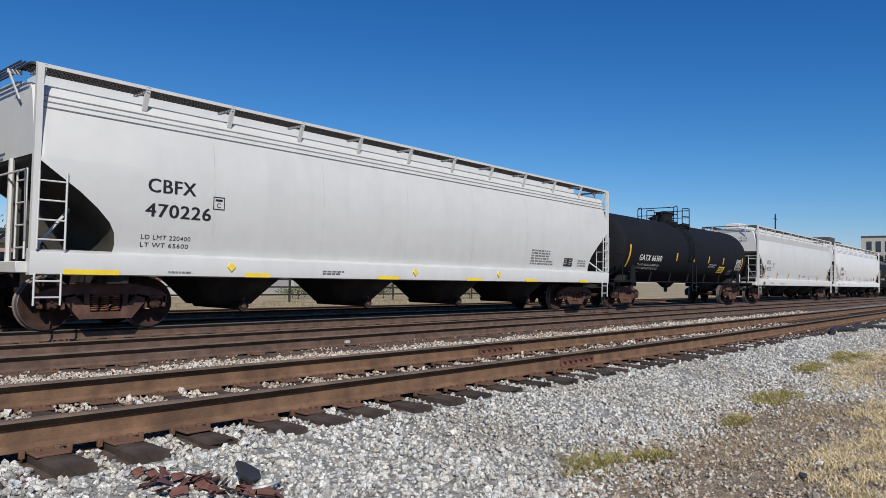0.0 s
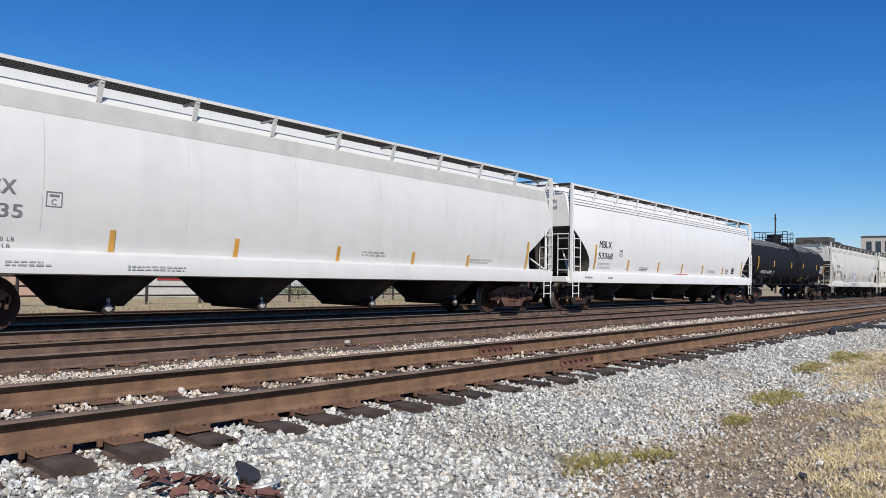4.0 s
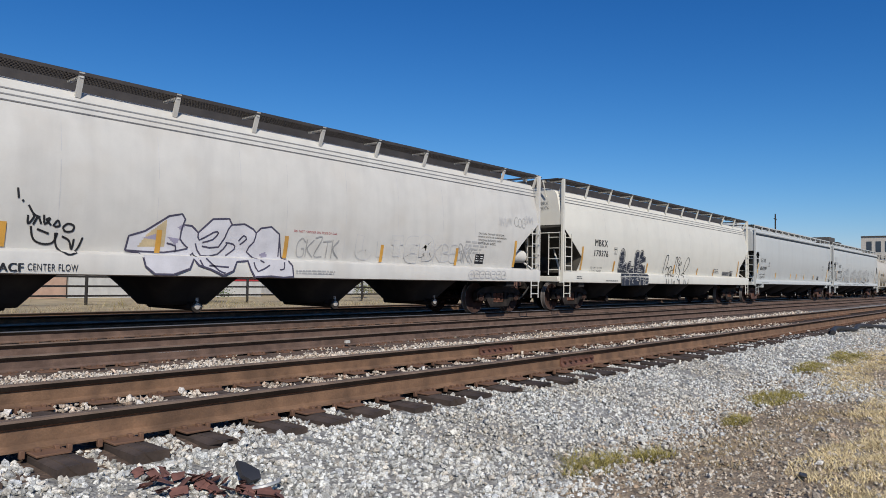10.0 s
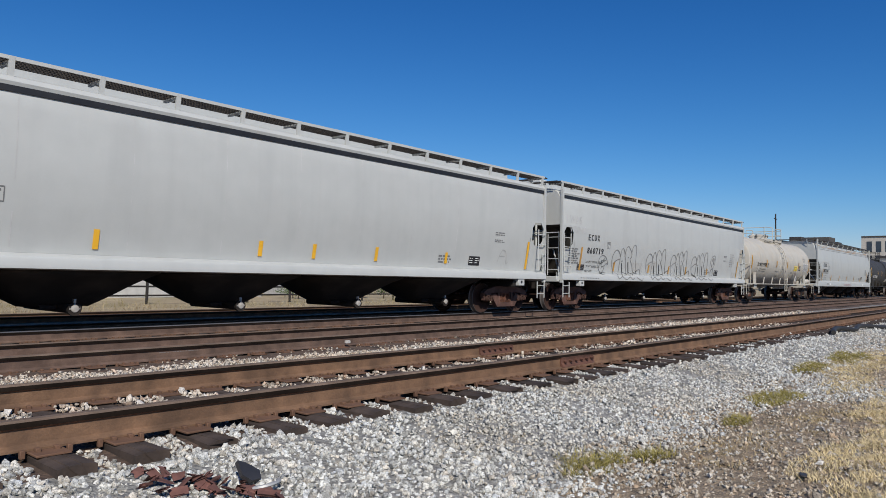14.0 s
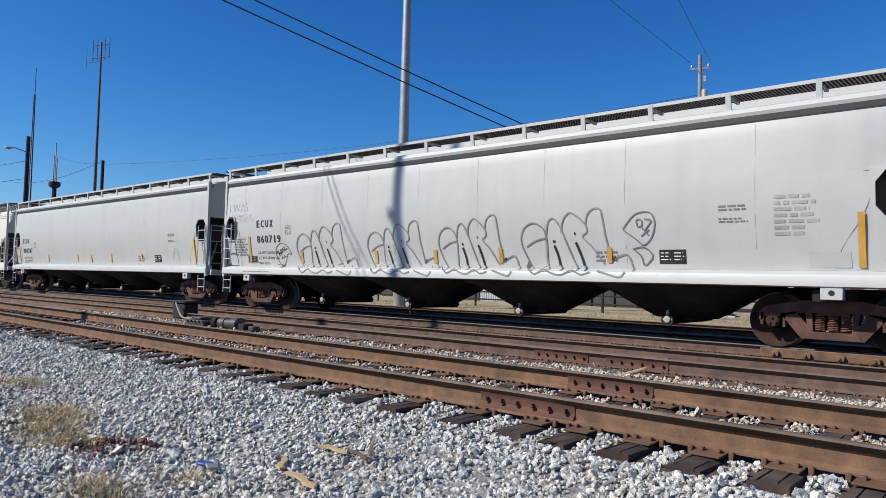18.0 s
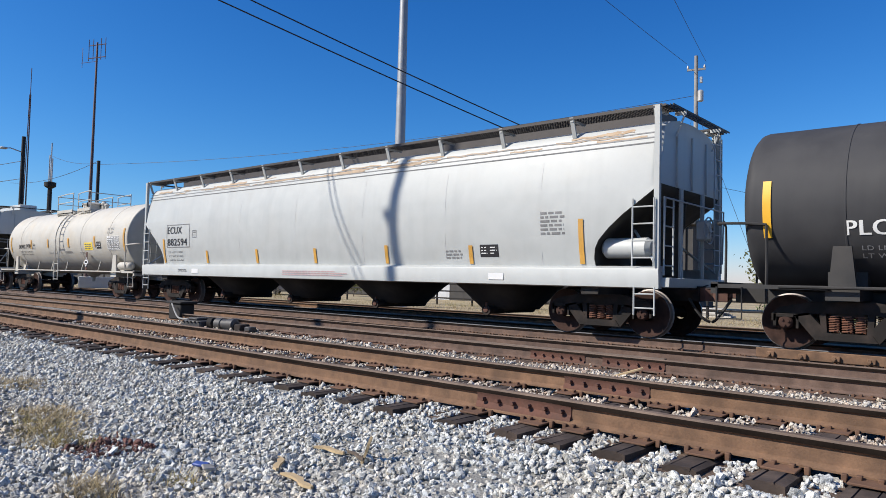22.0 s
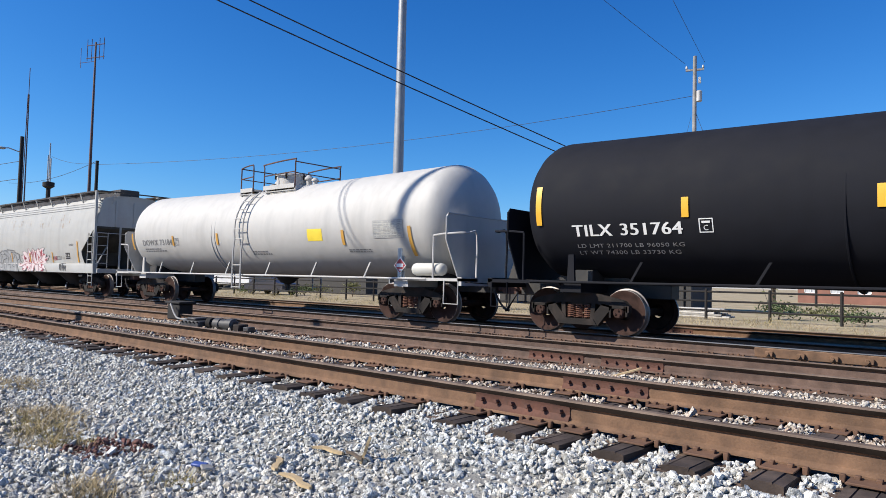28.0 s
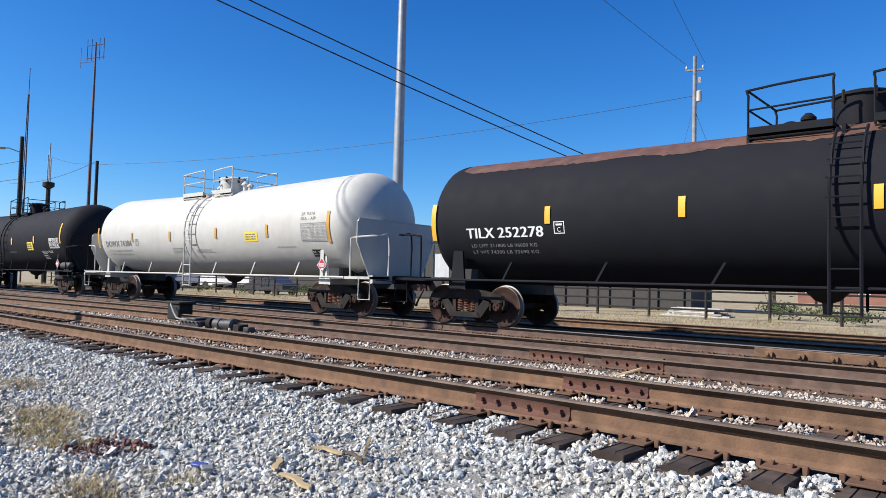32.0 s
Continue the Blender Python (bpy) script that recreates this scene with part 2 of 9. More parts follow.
M["ground_ballast"] = material("ground_ballast", (0.27, 0.265, 0.245), 0.95, vary=0.35, scale=9, grain=26, stain=(0.14, 0.135, 0.125), stain_amount=0.8, stain_scale=14, bump=0.04)
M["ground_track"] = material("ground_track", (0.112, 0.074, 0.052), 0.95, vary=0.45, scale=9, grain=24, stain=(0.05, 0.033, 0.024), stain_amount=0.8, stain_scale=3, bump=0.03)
M["ground_dirt"] = material("ground_dirt", (0.39, 0.30, 0.20), 0.95, vary=0.45, scale=7, grain=60, stain=(0.17, 0.145, 0.115), stain_amount=0.85, stain_scale=9, bump=0.05)
M["ground_far"] = material("ground_far", (0.37, 0.295, 0.18), 0.95, vary=0.25, scale=0.8, grain=12, stain=(0.22, 0.22, 0.12), stain_amount=0.5, stain_scale=0.35, bump=0.03)
M["dry_grass"] = material("dry_grass", (0.74, 0.60, 0.34), 0.9, vary=0.25, island=0.5)
M["strip_grass"] = material("strip_grass", (0.47, 0.37, 0.20), 0.9, vary=0.3, island=0.45)
M["green_grass"] = material("green_grass", (0.34, 0.29, 0.085), 0.9, vary=0.25, island=0.45)
M["leaf"] = material("leaf", (0.085, 0.12, 0.04), 0.8, vary=0.3, island=0.5)
M["leaf_olive"] = material("leaf_olive", (0.16, 0.16, 0.055), 0.8, vary=0.3, island=0.5)
M["bark"] = material("bark", (0.12, 0.09, 0.065), 0.95, vary=0.3, bump=0.01)
M["wood_pole"] = material("wood_pole", (0.27, 0.265, 0.255), 0.9, vary=0.2, streak=0.3)
M["pole_dark"] = material("pole_dark", (0.018, 0.016, 0.015), 0.85, vary=0.2)
M["pole_metal"] = material("pole_metal", (0.30, 0.31, 0.32), 0.5, 0.4, vary=0.1, streak=0.2)
M["mast"] = material("mast", (0.10, 0.055, 0.05), 0.6, 0.2, vary=0.2)
M["wire"] = material("wire", (0.02, 0.02, 0.022), 0.6, vary=0.1)
M["splinter"] = material("splinter", (0.46, 0.34, 0.19), 0.85, vary=0.25, grain=60)
M["red_rubble"] = material("red_rubble", (0.16, 0.07, 0.055), 0.85, vary=0.35, island=0.5, bump=0.004)
M["dark_scrap"] = material("dark_scrap", (0.035, 0.034, 0.036), 0.6, vary=0.3)
M["blue_scrap"] = material("blue_scrap", (0.05, 0.09, 0.3), 0.5, vary=0.2)
M["machine_grey"] = material("machine_grey", (0.055, 0.054, 0.055), 0.55, 0.2, vary=0.2, stain=(0.1, 0.08, 0.06), stain_amount=0.5, stain_scale=4)
M["brick"] = material("brick", (0.23, 0.11, 0.08), 0.9, vary=0.15, scale=1, grain=12)
M["metal_siding"] = material("metal_siding", (0.50, 0.51, 0.52), 0.5, 0.2, vary=0.08, streak=0.2)
M["metal_siding_dark"] = material("metal_siding_dark", (0.046, 0.043, 0.040), 0.8, vary=0.2, streak=0.2)
M["concrete"] = material("concrete", (0.44, 0.42, 0.38), 0.9, vary=0.1, streak=0.15)
M["pink_block"] = material("pink_block", (0.40, 0.27, 0.20), 0.9, vary=0.12, streak=0.15)
M["white_wall"] = material("white_wall", (0.44, 0.44, 0.42), 0.8, vary=0.1, streak=0.12)
M["tan_wall"] = material("tan_wall", (0.48, 0.38, 0.26), 0.9, vary=0.1, streak=0.12)
M["roof_dark"] = material("roof_dark", (0.07, 0.065, 0.06), 0.8, vary=0.2)
M["white_pile"] = material("white_pile", (0.50, 0.48, 0.44), 0.85, vary=0.25, obj_random=0.5)
M["car_white"] = material("car_white", (0.7, 0.7, 0.7), 0.3, vary=0.03)
M["car_dark"] = material("car_dark", (0.05, 0.05, 0.06), 0.3, vary=0.03)
M["glass"] = material("glass", (0.035, 0.045, 0.06), 0.08, vary=0.05)


# ---- mesh building ----
class Shape:
    """Collects boxes, bars, tubes and sheets into one mesh."""

    def __init__(self):
        self.v, self.f, self.mi, self.cur = [], [], [], 0

    def add(self, verts, faces):
        n = len(self.v)
        self.v.extend(verts)
        self.f.extend(tuple(i + n for i in f) for f in faces)
        self.mi.extend([self.cur] * len(faces))
        return self

    def box(self, x0, x1, y0, y1, z0, z1, ch=0.0):
        if ch <= 0:
            v = [(x, y, z) for x in (x0, x1) for y in (y0, y1) for z in (z0, z1)]
            return self.add(v, [(0, 1, 3, 2), (4, 6, 7, 5), (0, 4, 5, 1), (2, 3, 7, 6), (0, 2, 6, 4), (1, 5, 7, 3)])
        c = min(ch, (x1 - x0) * 0.45, (y1 - y0) * 0.45, (z1 - z0) * 0.45)
        bm = bmesh.new()
        bmesh.ops.create_cube(bm, size=1.0)
        for q in bm.verts:
            q.co = Vector(((x0 + x1) / 2 + q.co.x * (x1 - x0), (y0 + y1) / 2 + q.co.y * (y1 - y0), (z0 + z1) / 2 + q.co.z * (z1 - z0)))
        bmesh.ops.bevel(bm, geom=list(bm.edges), offset=c, segments=1, affect="EDGES")
        bm.verts.index_update()
        self.add([tuple(q.co) for q in bm.verts], [tuple(q.index for q in f.verts) for f in bm.faces])
        bm.free()
        return self

    def prism(self, poly, axis, a, b):
        """A flat outline in the two other axes, drawn out along axis from a to b."""
        n = len(poly)
        put = {"x": lambda p, t: (t, p[0], p[1]), "y": lambda p, t: (p[0], t, p[1]), "z": lambda p, t: (p[0], p[1], t)}[axis]
        v = [put(p, a) for p in poly] + [put(p, b) for p in poly]
        return self.add(v, [tuple(range(n)), tuple(range(2 * n - 1, n - 1, -1))] + [(i, i + n, (i + 1) % n + n, (i + 1) % n) for i in range(n)])

    def tube(self, pts, r, n=6, close=False):
        pts = [Vector(p) for p in pts]
        k = len(pts)
        v, f = [], []
        up = Vector((0.13, 0.31, 0.94)).normalized()
        for i, p in enumerate(pts):
            if close:
                d = pts[(i + 1) % k] - pts[i - 1]
            else:
                d = pts[min(i + 1, k - 1)] - pts[max(i - 1, 0)]
            d.normalize()
            s = d.cross(up)
            if s.length < 1e-3:
                s = d.cross(Vector((1, 0, 0)))
            s.normalize()
            t = s.cross(d)
            for j in range(n):
                a = 2 * math.pi * j / n
                v.append(tuple(p + (s * math.cos(a) + t * math.sin(a)) * (r if not isinstance(r, (list, tuple)) else r[i])))
        m = k if close else k - 1
        for i in range(m):
            for j in range(n):
                a, b = i * n, ((i + 1) % k) * n
                f.append((a + j, a + (j + 1) % n, b + (j + 1) % n, b + j))
        if not close:
            f.append(tuple(range(n - 1, -1, -1)))
            f.append(tuple((k - 1) * n + j for j in range(n)))
        return self.add(v, f)

    def cyl(self, p0, p1, r, n=12):
        return self.tube([p0, p1], r, n)

    def lathe(self, prof, centre, axis, n=24, caps=True):
        """Turns (along, radius) pairs round an axis through centre."""
        cx, cy, cz = centre
        v, f = [], []
        for t, r in prof:
            for j in range(n):
                a = 2 * math.pi * j / n
                c, s = r * math.cos(a), r * math.sin(a)
                v.append({"x": (cx + t, cy + c, cz + s), "y": (cx + c, cy + t, cz + s), "z": (cx + c, cy + s, cz + t)}[axis])
        for i in range(len(prof) - 1):
            for j in range(n):
                f.append((i * n + j, i * n + (j + 1) % n, (i + 1) * n + (j + 1) % n, (i + 1) * n + j))
        if caps:
            f.append(tuple(range(n)))
            f.append(tuple((len(prof) - 1) * n + j for j in range(n)))
        return self.add(v, f)

    def mesh(self, name, mats, smooth=38):
        me = bpy.data.meshes.new(name)
        me.from_pydata(self.v, [], self.f)
        for m in mats if isinstance(mats, (list, tuple)) else [mats]:
            me.materials.append(M[m] if isinstance(m, str) else m)
        if any(self.mi):
            me.polygons.foreach_set("material_index", self.mi)
        bm = bmesh.new()
        bm.from_mesh(me)
        bmesh.ops.recalc_face_normals(bm, faces=bm.faces)
        bm.to_mesh(me)
        bm.free()
        if smooth:
            me.polygons.foreach_set("use_smooth", [True] * len(me.polygons))
            me.set_sharp_from_angle(angle=radians(smooth))
        me.update()
        return me


def part(name, shape, mats, parent, label="", smooth=38, at=None):
    """One mesh object under a thing or a part; shape may be a ready mesh."""
    me = shape.mesh(name, mats, smooth) if isinstance(shape, Shape) else shape
    ob = new(name, me)
    ob.parent = parent
    if at is not None:
        ob.matrix_basis = at
    if label:
        ob["label"] = label
    return ob


def thing(name, label, category, m=None, group="", kind=""):
    ob = tagged(new(name), label, category, group, kind)
    ob.empty_display_size = 0.3
    if m is not None:
        ob.matrix_basis = m
    return ob


def solid(name, shape, mats, label, category, m=None, group="", kind="", smooth=38):
    ob = tagged(new(name, shape.mesh(name, mats, smooth)), label, category, group, kind)
    if m is not None:
        ob.matrix_basis = m
    return ob


def arc(c, r, a0, a1, n, plane="xz", other=0.0):
    out = []
    for i in range(n + 1):
        a = radians(a0 + (a1 - a0) * i / n)
        p, q = c[0] + r * math.cos(a), c[1] + r * math.sin(a)
        out.append((p, other, q) if plane == "xz" else ((other, p, q) if plane == "yz" else (p, q, other)))
    return out


def smooth_line(pts, k=5):
    """A rounded line through the points."""
    out = []
    for i in range(len(pts) - 1):
        p0, p1, p2, p3 = pts[max(i - 1, 0)], pts[i], pts[i + 1], pts[min(i + 2, len(pts) - 1)]
        for j in range(k):
            t = j / k
            out.append(tuple(0.5 * (2 * b + (c - a) * t + (2 * a - 5 * b + 4 * c - d) * t * t + (3 * b - a - 3 * c + d) * t ** 3)
                             for a, b, c, d in zip(p0, p1, p2, p3)))
    out.append(tuple(pts[-1]))
    return out


# ---- paint and lettering laid on a car's side ----
class Side:
    """Maps (u along, v height) to the skin of a car on the side that faces the yard lane."""

    def __init__(self, half, mid=0.0, rise=0.0):
        self.half, self.mid, self.rise = half, mid, rise

    def at(self, u, v, off=0.006):
        w = v - self.rise * abs(u - self.mid)
        return (u, -(self.half(w) + off), v)

    def rect(self, s, u0, v0, u1, v1, off=0.006, n=6):
        vs = [v0 + (v1 - v0) * i / n for i in range(n + 1)]
        pts = [self.at(u, v, off) for v in vs for u in (u0, u1)]
        s.add(pts, [(2 * i, 2 * i + 1, 2 * i + 3, 2 * i + 2) for i in range(n)])

    def box_line(self, s, u0, v0, u1, v1, w=0.03, off=0.006):
        self.rect(s, u0, v0, u1, v0 + w, off, 1)
        self.rect(s, u0, v1 - w, u1, v1, off, 1)
        self.rect(s, u0, v0 + w, u0 + w, v1 - w, off)
        self.rect(s, u1 - w, v0 + w, u1, v1 - w, off)

    def line(self, s, pts, w, off=0.007):
        """A stroke of paint of width w through (u, v) points."""
        fine = [pts[0]]
        for a, b in zip(pts, pts[1:]):
            m = max(1, int(math.dist(a, b) / 0.07))
            fine += [(a[0] + (b[0] - a[0]) * i / m, a[1] + (b[1] - a[1]) * i / m) for i in range(1, m + 1)]
        pts = fine
        k = len(pts)
        vs = []
        for i in range(k):
            a, b = pts[max(i - 1, 0)], pts[min(i + 1, k - 1)]
            du, dv = b[0] - a[0], b[1] - a[1]
            ln = math.hypot(du, dv) or 1
            nu, nv = -dv / ln * w / 2, du / ln * w / 2
            vs += [self.at(pts[i][0] + nu, pts[i][1] + nv, off), self.at(pts[i][0] - nu, pts[i][1] - nv, off)]
        s.add(vs, [(2 * i, 2 * i + 1, 2 * i + 3, 2 * i + 2) for i in range(k - 1)])

    def bars(self, s, u0, v0, u1, v1, rows, seed=1, fill=0.55, off=0.006):
        """Rows of short bars for stencils too small to read."""
        rnd = random.Random(seed)
        h = (v1 - v0) / rows
        for r in range(rows):
            z = v1 - (r + 0.5) * h
            u = u0
            end = u0 + (u1 - u0) * rnd.uniform(0.7, 1.0)
            while u < end:
                w = rnd.uniform(0.8, 2.6) * h
                self.rect(s, u, z - h * fill / 2, min(u + w, end), z + h * fill / 2, off, 1)
                u += w + h * 0.5


FONT_CACHE = {}


def letters(text):
    if text not in FONT_CACHE:
        cu = bpy.data.curves.new("letters", "FONT")
        cu.body = text
        cu.resolution_u = 3
        cu.space_character = 1.08
        tmp = bpy.data.objects.new("letters", cu)
        me = bpy.data.meshes.new_from_object(tmp)
        bpy.data.objects.remove(tmp)
        v = np.array([q.co[:] for q in me.vertices])
        f = [tuple(p.vertices) for p in me.polygons]
        bpy.data.meshes.remove(me)
        v -= v.min(axis=0)
        FONT_CACHE[text] = (v, f, v[:, 0].max(), v[:, 1].max())
    return FONT_CACHE[text]


def write(side, s, text, u, v, height, width=None, bold=0.0, off=0.007):
    """Lays a line of lettering on a side, lower left corner at (u, v)."""
    pts, f, w, h = letters(text)
    kx = (width / w) if width else height / h
    for dx in ((-bold, bold) if bold else (0,)):
        s.add([side.at(u + dx + p[0] * kx, v + p[1] / h * height, off + (0.002 if dx > 0 else 0)) for p in pts], f)


# ---- running gear shared by all cars ----
def make_bogie_meshes():
    sf = Shape()
    y0, y1 = -0.07, 0.07
    top = [(-1.12, 0.47), (-1.12, 0.60), (-1.0, 0.70), (-0.8, 0.745), (-0.42, 0.82), (0.42, 0.82), (0.8, 0.745), (1.0, 0.70), (1.12, 0.60), (1.12, 0.47),
           (1.06, 0.47), (1.04, 0.55), (0.76, 0.55), (0.70, 0.56), (0.36, 0.63), (-0.36, 0.63), (-0.70, 0.56), (-0.76, 0.55), (-1.04, 0.55), (-1.06, 0.47)]
    for i in range(len(top) // 2 - 1):
        a, b, c, d = top[i], top[i + 1], top[-2 - i], top[-1 - i]
        sf.prism([a, b, c, d], "y", y0, y1)
    for sg in (-1, 1):
        sf.prism([(sg * 0.78, 0.58), (sg * 0.55, 0.63), (sg * 0.27, 0.31), (sg * 0.44, 0.17)], "y", y0, y1)
        sf.prism([(sg * 0.40, 0.70), (sg * 0.30, 0.70), (sg * 0.28, 0.30), (sg * 0.36, 0.28)], "y", y0 + 0.01, y1 - 0.01)
        sf.box(min(sg * 0.74, sg * 0.70), max(sg * 0.74, sg * 0.70), y0, y1, 0.36, 0.58)
        sf.box(sg * 0.9 - 0.13, sg * 0.9 + 0.13, y0 - 0.02, y1 + 0.02, 0.535, 0.60, 0.01)
        sf.box(min(sg * 1.04, sg * 1.10), max(sg * 1.04, sg * 1.10), y0, y1, 0.38, 0.60, 0.01)
    sf.prism([(-0.44, 0.19), (0.44, 0.19), (0.36, 0.31), (-0.36, 0.31)], "y", y0 - 0.02, y1 + 0.02)
    sf.box(-0.30, 0.30, -0.05, 0.05, 0.62, 0.70)
    spring = Shape()
    spring.tube([(0.075 * math.cos(k * 0.7), 0.075 * math.sin(k * 0.7), 0.32 + k * 0.27 / 62) for k in range(63)], 0.013, 5)
    bol = Shape().box(-0.24, 0.24, -1.05, 1.05, 0.58, 0.70, 0.02).box(-0.30, 0.30, -0.5, 0.5, 0.66, 0.80, 0.02)
    for sg in (-1, 1):
        bol.box(sg * 0.5 - 0.06, sg * 0.5 + 0.06, -0.85, 0.85, 0.40, 0.52, 0.01)
    ws = Shape()
    ws.lathe([(-0.95, 0.07), (-0.72, 0.085), (0.72, 0.085), (0.95, 0.07)], (0, 0, 0), "y", 10)
    for sg in (-1, 1):
        c = sg * 0.76
        ws.cur = 0
        ws.lathe([(c + sg * 0.02, 0.13), (c + sg * 0.085, 0.14), (c + sg * 0.03, 0.22), (c + sg * 0.035, 0.35), (c + sg * 0.07, 0.40), (c + sg * 0.07, 0.445)], (0, 0, 0), "y", 32, caps=False)
        ws.cur = 1
        ws.lathe([(c + sg * 0.0701, 0.445), (c + sg * 0.065, 0.453), (c - sg * 0.04, 0.460), (c - sg * 0.05, 0.484), (c - sg * 0.07, 0.484)], (0, 0, 0), "y", 32, caps=False)
        ws.cur = 0
        ws.lathe([(c - sg * 0.0705, 0.484), (c - sg * 0.071, 0.39), (c - sg * 0.03, 0.35), (c - sg * 0.02, 0.16)], (0, 0, 0), "y", 32, caps=False)
        ws.lathe([(sg * 0.90, 0.115), (sg * 1.08, 0.115), (sg * 1.11, 0.09)], (0, 0, 0), "y", 14)
        for k in range(3):
            a = 2 * math.pi * k / 3
            ws.cyl((0.055 * math.cos(a), sg * 1.10, 0.055 * math.sin(a)), (0.055 * math.cos(a), sg * 1.135, 0.055 * math.sin(a)), 0.022, 6)
    out = {}
    for key in ("truck_rust", "truck_grey"):
        out[key] = (sf.mesh("side_frame", key), spring.mesh("spring", "spring_rust"), bol.mesh("bolster", key))
    out["wheelset"] = ws.mesh("wheelset", ["wheel", "tread"])
    return out


BOGIE = make_bogie_meshes()
SPEED, AXLE_Y = 10.0, 13.70
ROLLING = []                         # (wheelset, car x at 16 s, place in its bogie)
CARS = []                            # (car, x at 16 s)


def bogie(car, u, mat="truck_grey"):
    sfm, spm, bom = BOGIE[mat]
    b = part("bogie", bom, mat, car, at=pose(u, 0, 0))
    for sg in (-1, 1):
        part("side_frame", sfm, mat, b, at=pose(0, sg * 1.02, 0))
        for k in (-0.19, 0.0, 0.19):
            part("spring", spm, mat, b, at=pose(k, sg * 1.0, 0))
    for sg in (-1, 1):
        w = part("wheelset", BOGIE["wheelset"], "wheel", b, at=pose(sg * 0.9, 0, 0.457))
        ROLLING.append((w, car, sg * 0.9))
    return b


def coupler(car, u, sg, gap):
    """Drawbar, knuckle, hose and lever at one end; sg -1 for the leading end."""
    e = u + sg * (gap / 2 - 0.02)
    s = Shape()
    s.box(min(u - sg * 0.25, e - sg * 0.22), max(u - sg * 0.25, e - sg * 0.22), -0.07, 0.07, 0.80, 0.94, 0.015)
    s.prism([(e - sg * 0.26, -0.12), (e - sg * 0.10, -0.19), (e + sg * 0.06, -0.10), (e + sg * 0.06, 0.02), (e - sg * 0.06, 0.04), (e - sg * 0.04, 0.17), (e - sg * 0.26, 0.14)], "z", 0.74, 1.0)
    part("coupler", s, "truck_rust", car)
    h = Shape().tube(smooth_line([(u + sg * 0.05, -0.28, 0.78), (u + sg * gap * 0.2, -0.30, 0.58), (u + sg * gap * 0.36, -0.27, 0.40), (e, -0.2, 0.34)]), 0.028, 6)
    part("air_hose", h, "black_part", car)
    lv = Shape().tube([(u + sg * 0.02, -1.4, 0.98), (u + sg * 0.12, -1.35, 0.98), (u + sg * 0.15, -0.4, 0.95), (e - sg * 0.1, -0.05, 1.04)], 0.014, 5)
    part("uncoupling_lever", lv, "truck_grey", car)


def brake_wheel(car, u, y, z, sg, mat):
    s = Shape().tube(arc((y, z), 0.27, 0, 340, 16, "yz", u), 0.016, 6, close=True)
    for k in range(5):
        a = 2 * math.pi * k / 5
        s.cyl((u, y, z), (u, y + 0.27 * math.cos(a), z + 0.27 * math.sin(a)), 0.012, 5)
    s.lathe([(-0.04, 0.05), (0.04, 0.05)], (u, y, z), "x", 10)
    part("brake_wheel", s, mat, car)
    part("brake_housing", Shape().box(min(u, u - sg * 0.22), max(u, u - sg * 0.22), y - 0.16, y + 0.16, z - 0.2, z + 0.2, 0.03), mat, car)


def ladder(name, car, p0, p1, side_vec, width, steps, mat, r=0.017, bend=None):
    """A ladder from p0 to p1 (foot and head of its first stile)."""
    p0, p1, sv = Vector(p0), Vector(p1), Vector(side_vec).normalized() * width
    s = Shape().cyl(p0, p1, r, 6).cyl(p0 + sv, p1 + sv, r, 6)
    for i in range(steps):
        q = p0.lerp(p1, (i + 0.5) / steps)
        s.cyl(q, q + sv, r * 0.85, 6)
    return part(name, s, mat, car)


# ---- covered hopper cars ----
ROWS_Z = [1.30, 1.5, 1.7, 1.87, 2.1, 2.35, 2.6, 2.82, 2.9, 3.2, 3.55, 3.8, 3.95, 4.05, 4.14, 4.21, 4.24]
HALF_ROUND = [1.46, 1.50, 1.54, 1.565, 1.59, 1.607, 1.61, 1.60, 1.595, 1.56, 1.485, 1.43, 1.39, 1.31, 1.05, 0.68, 0.0]
HALF_FLAT = [1.42, 1.45, 1.485, 1.515, 1.55, 1.58, 1.598, 1.605, 1.605, 1.60, 1.59, 1.565, 1.50, 1.38, 1.1, 0.7, 0.0]
CUT_ROUND = [1.33, 1.36, 1.33, 1.24, 1.02, 0.72, 0.36, 0.06]
CUT_FLAT = [1.35, 1.30, 1.20, 1.10, 0.95, 0.85, 0.82, 0.80]
CUT_SHARP = [1.12, 1.20, 1.28, 1.30, 0.98, 0.63, 0.29, 0.03]
BOARD_CACHE = {}


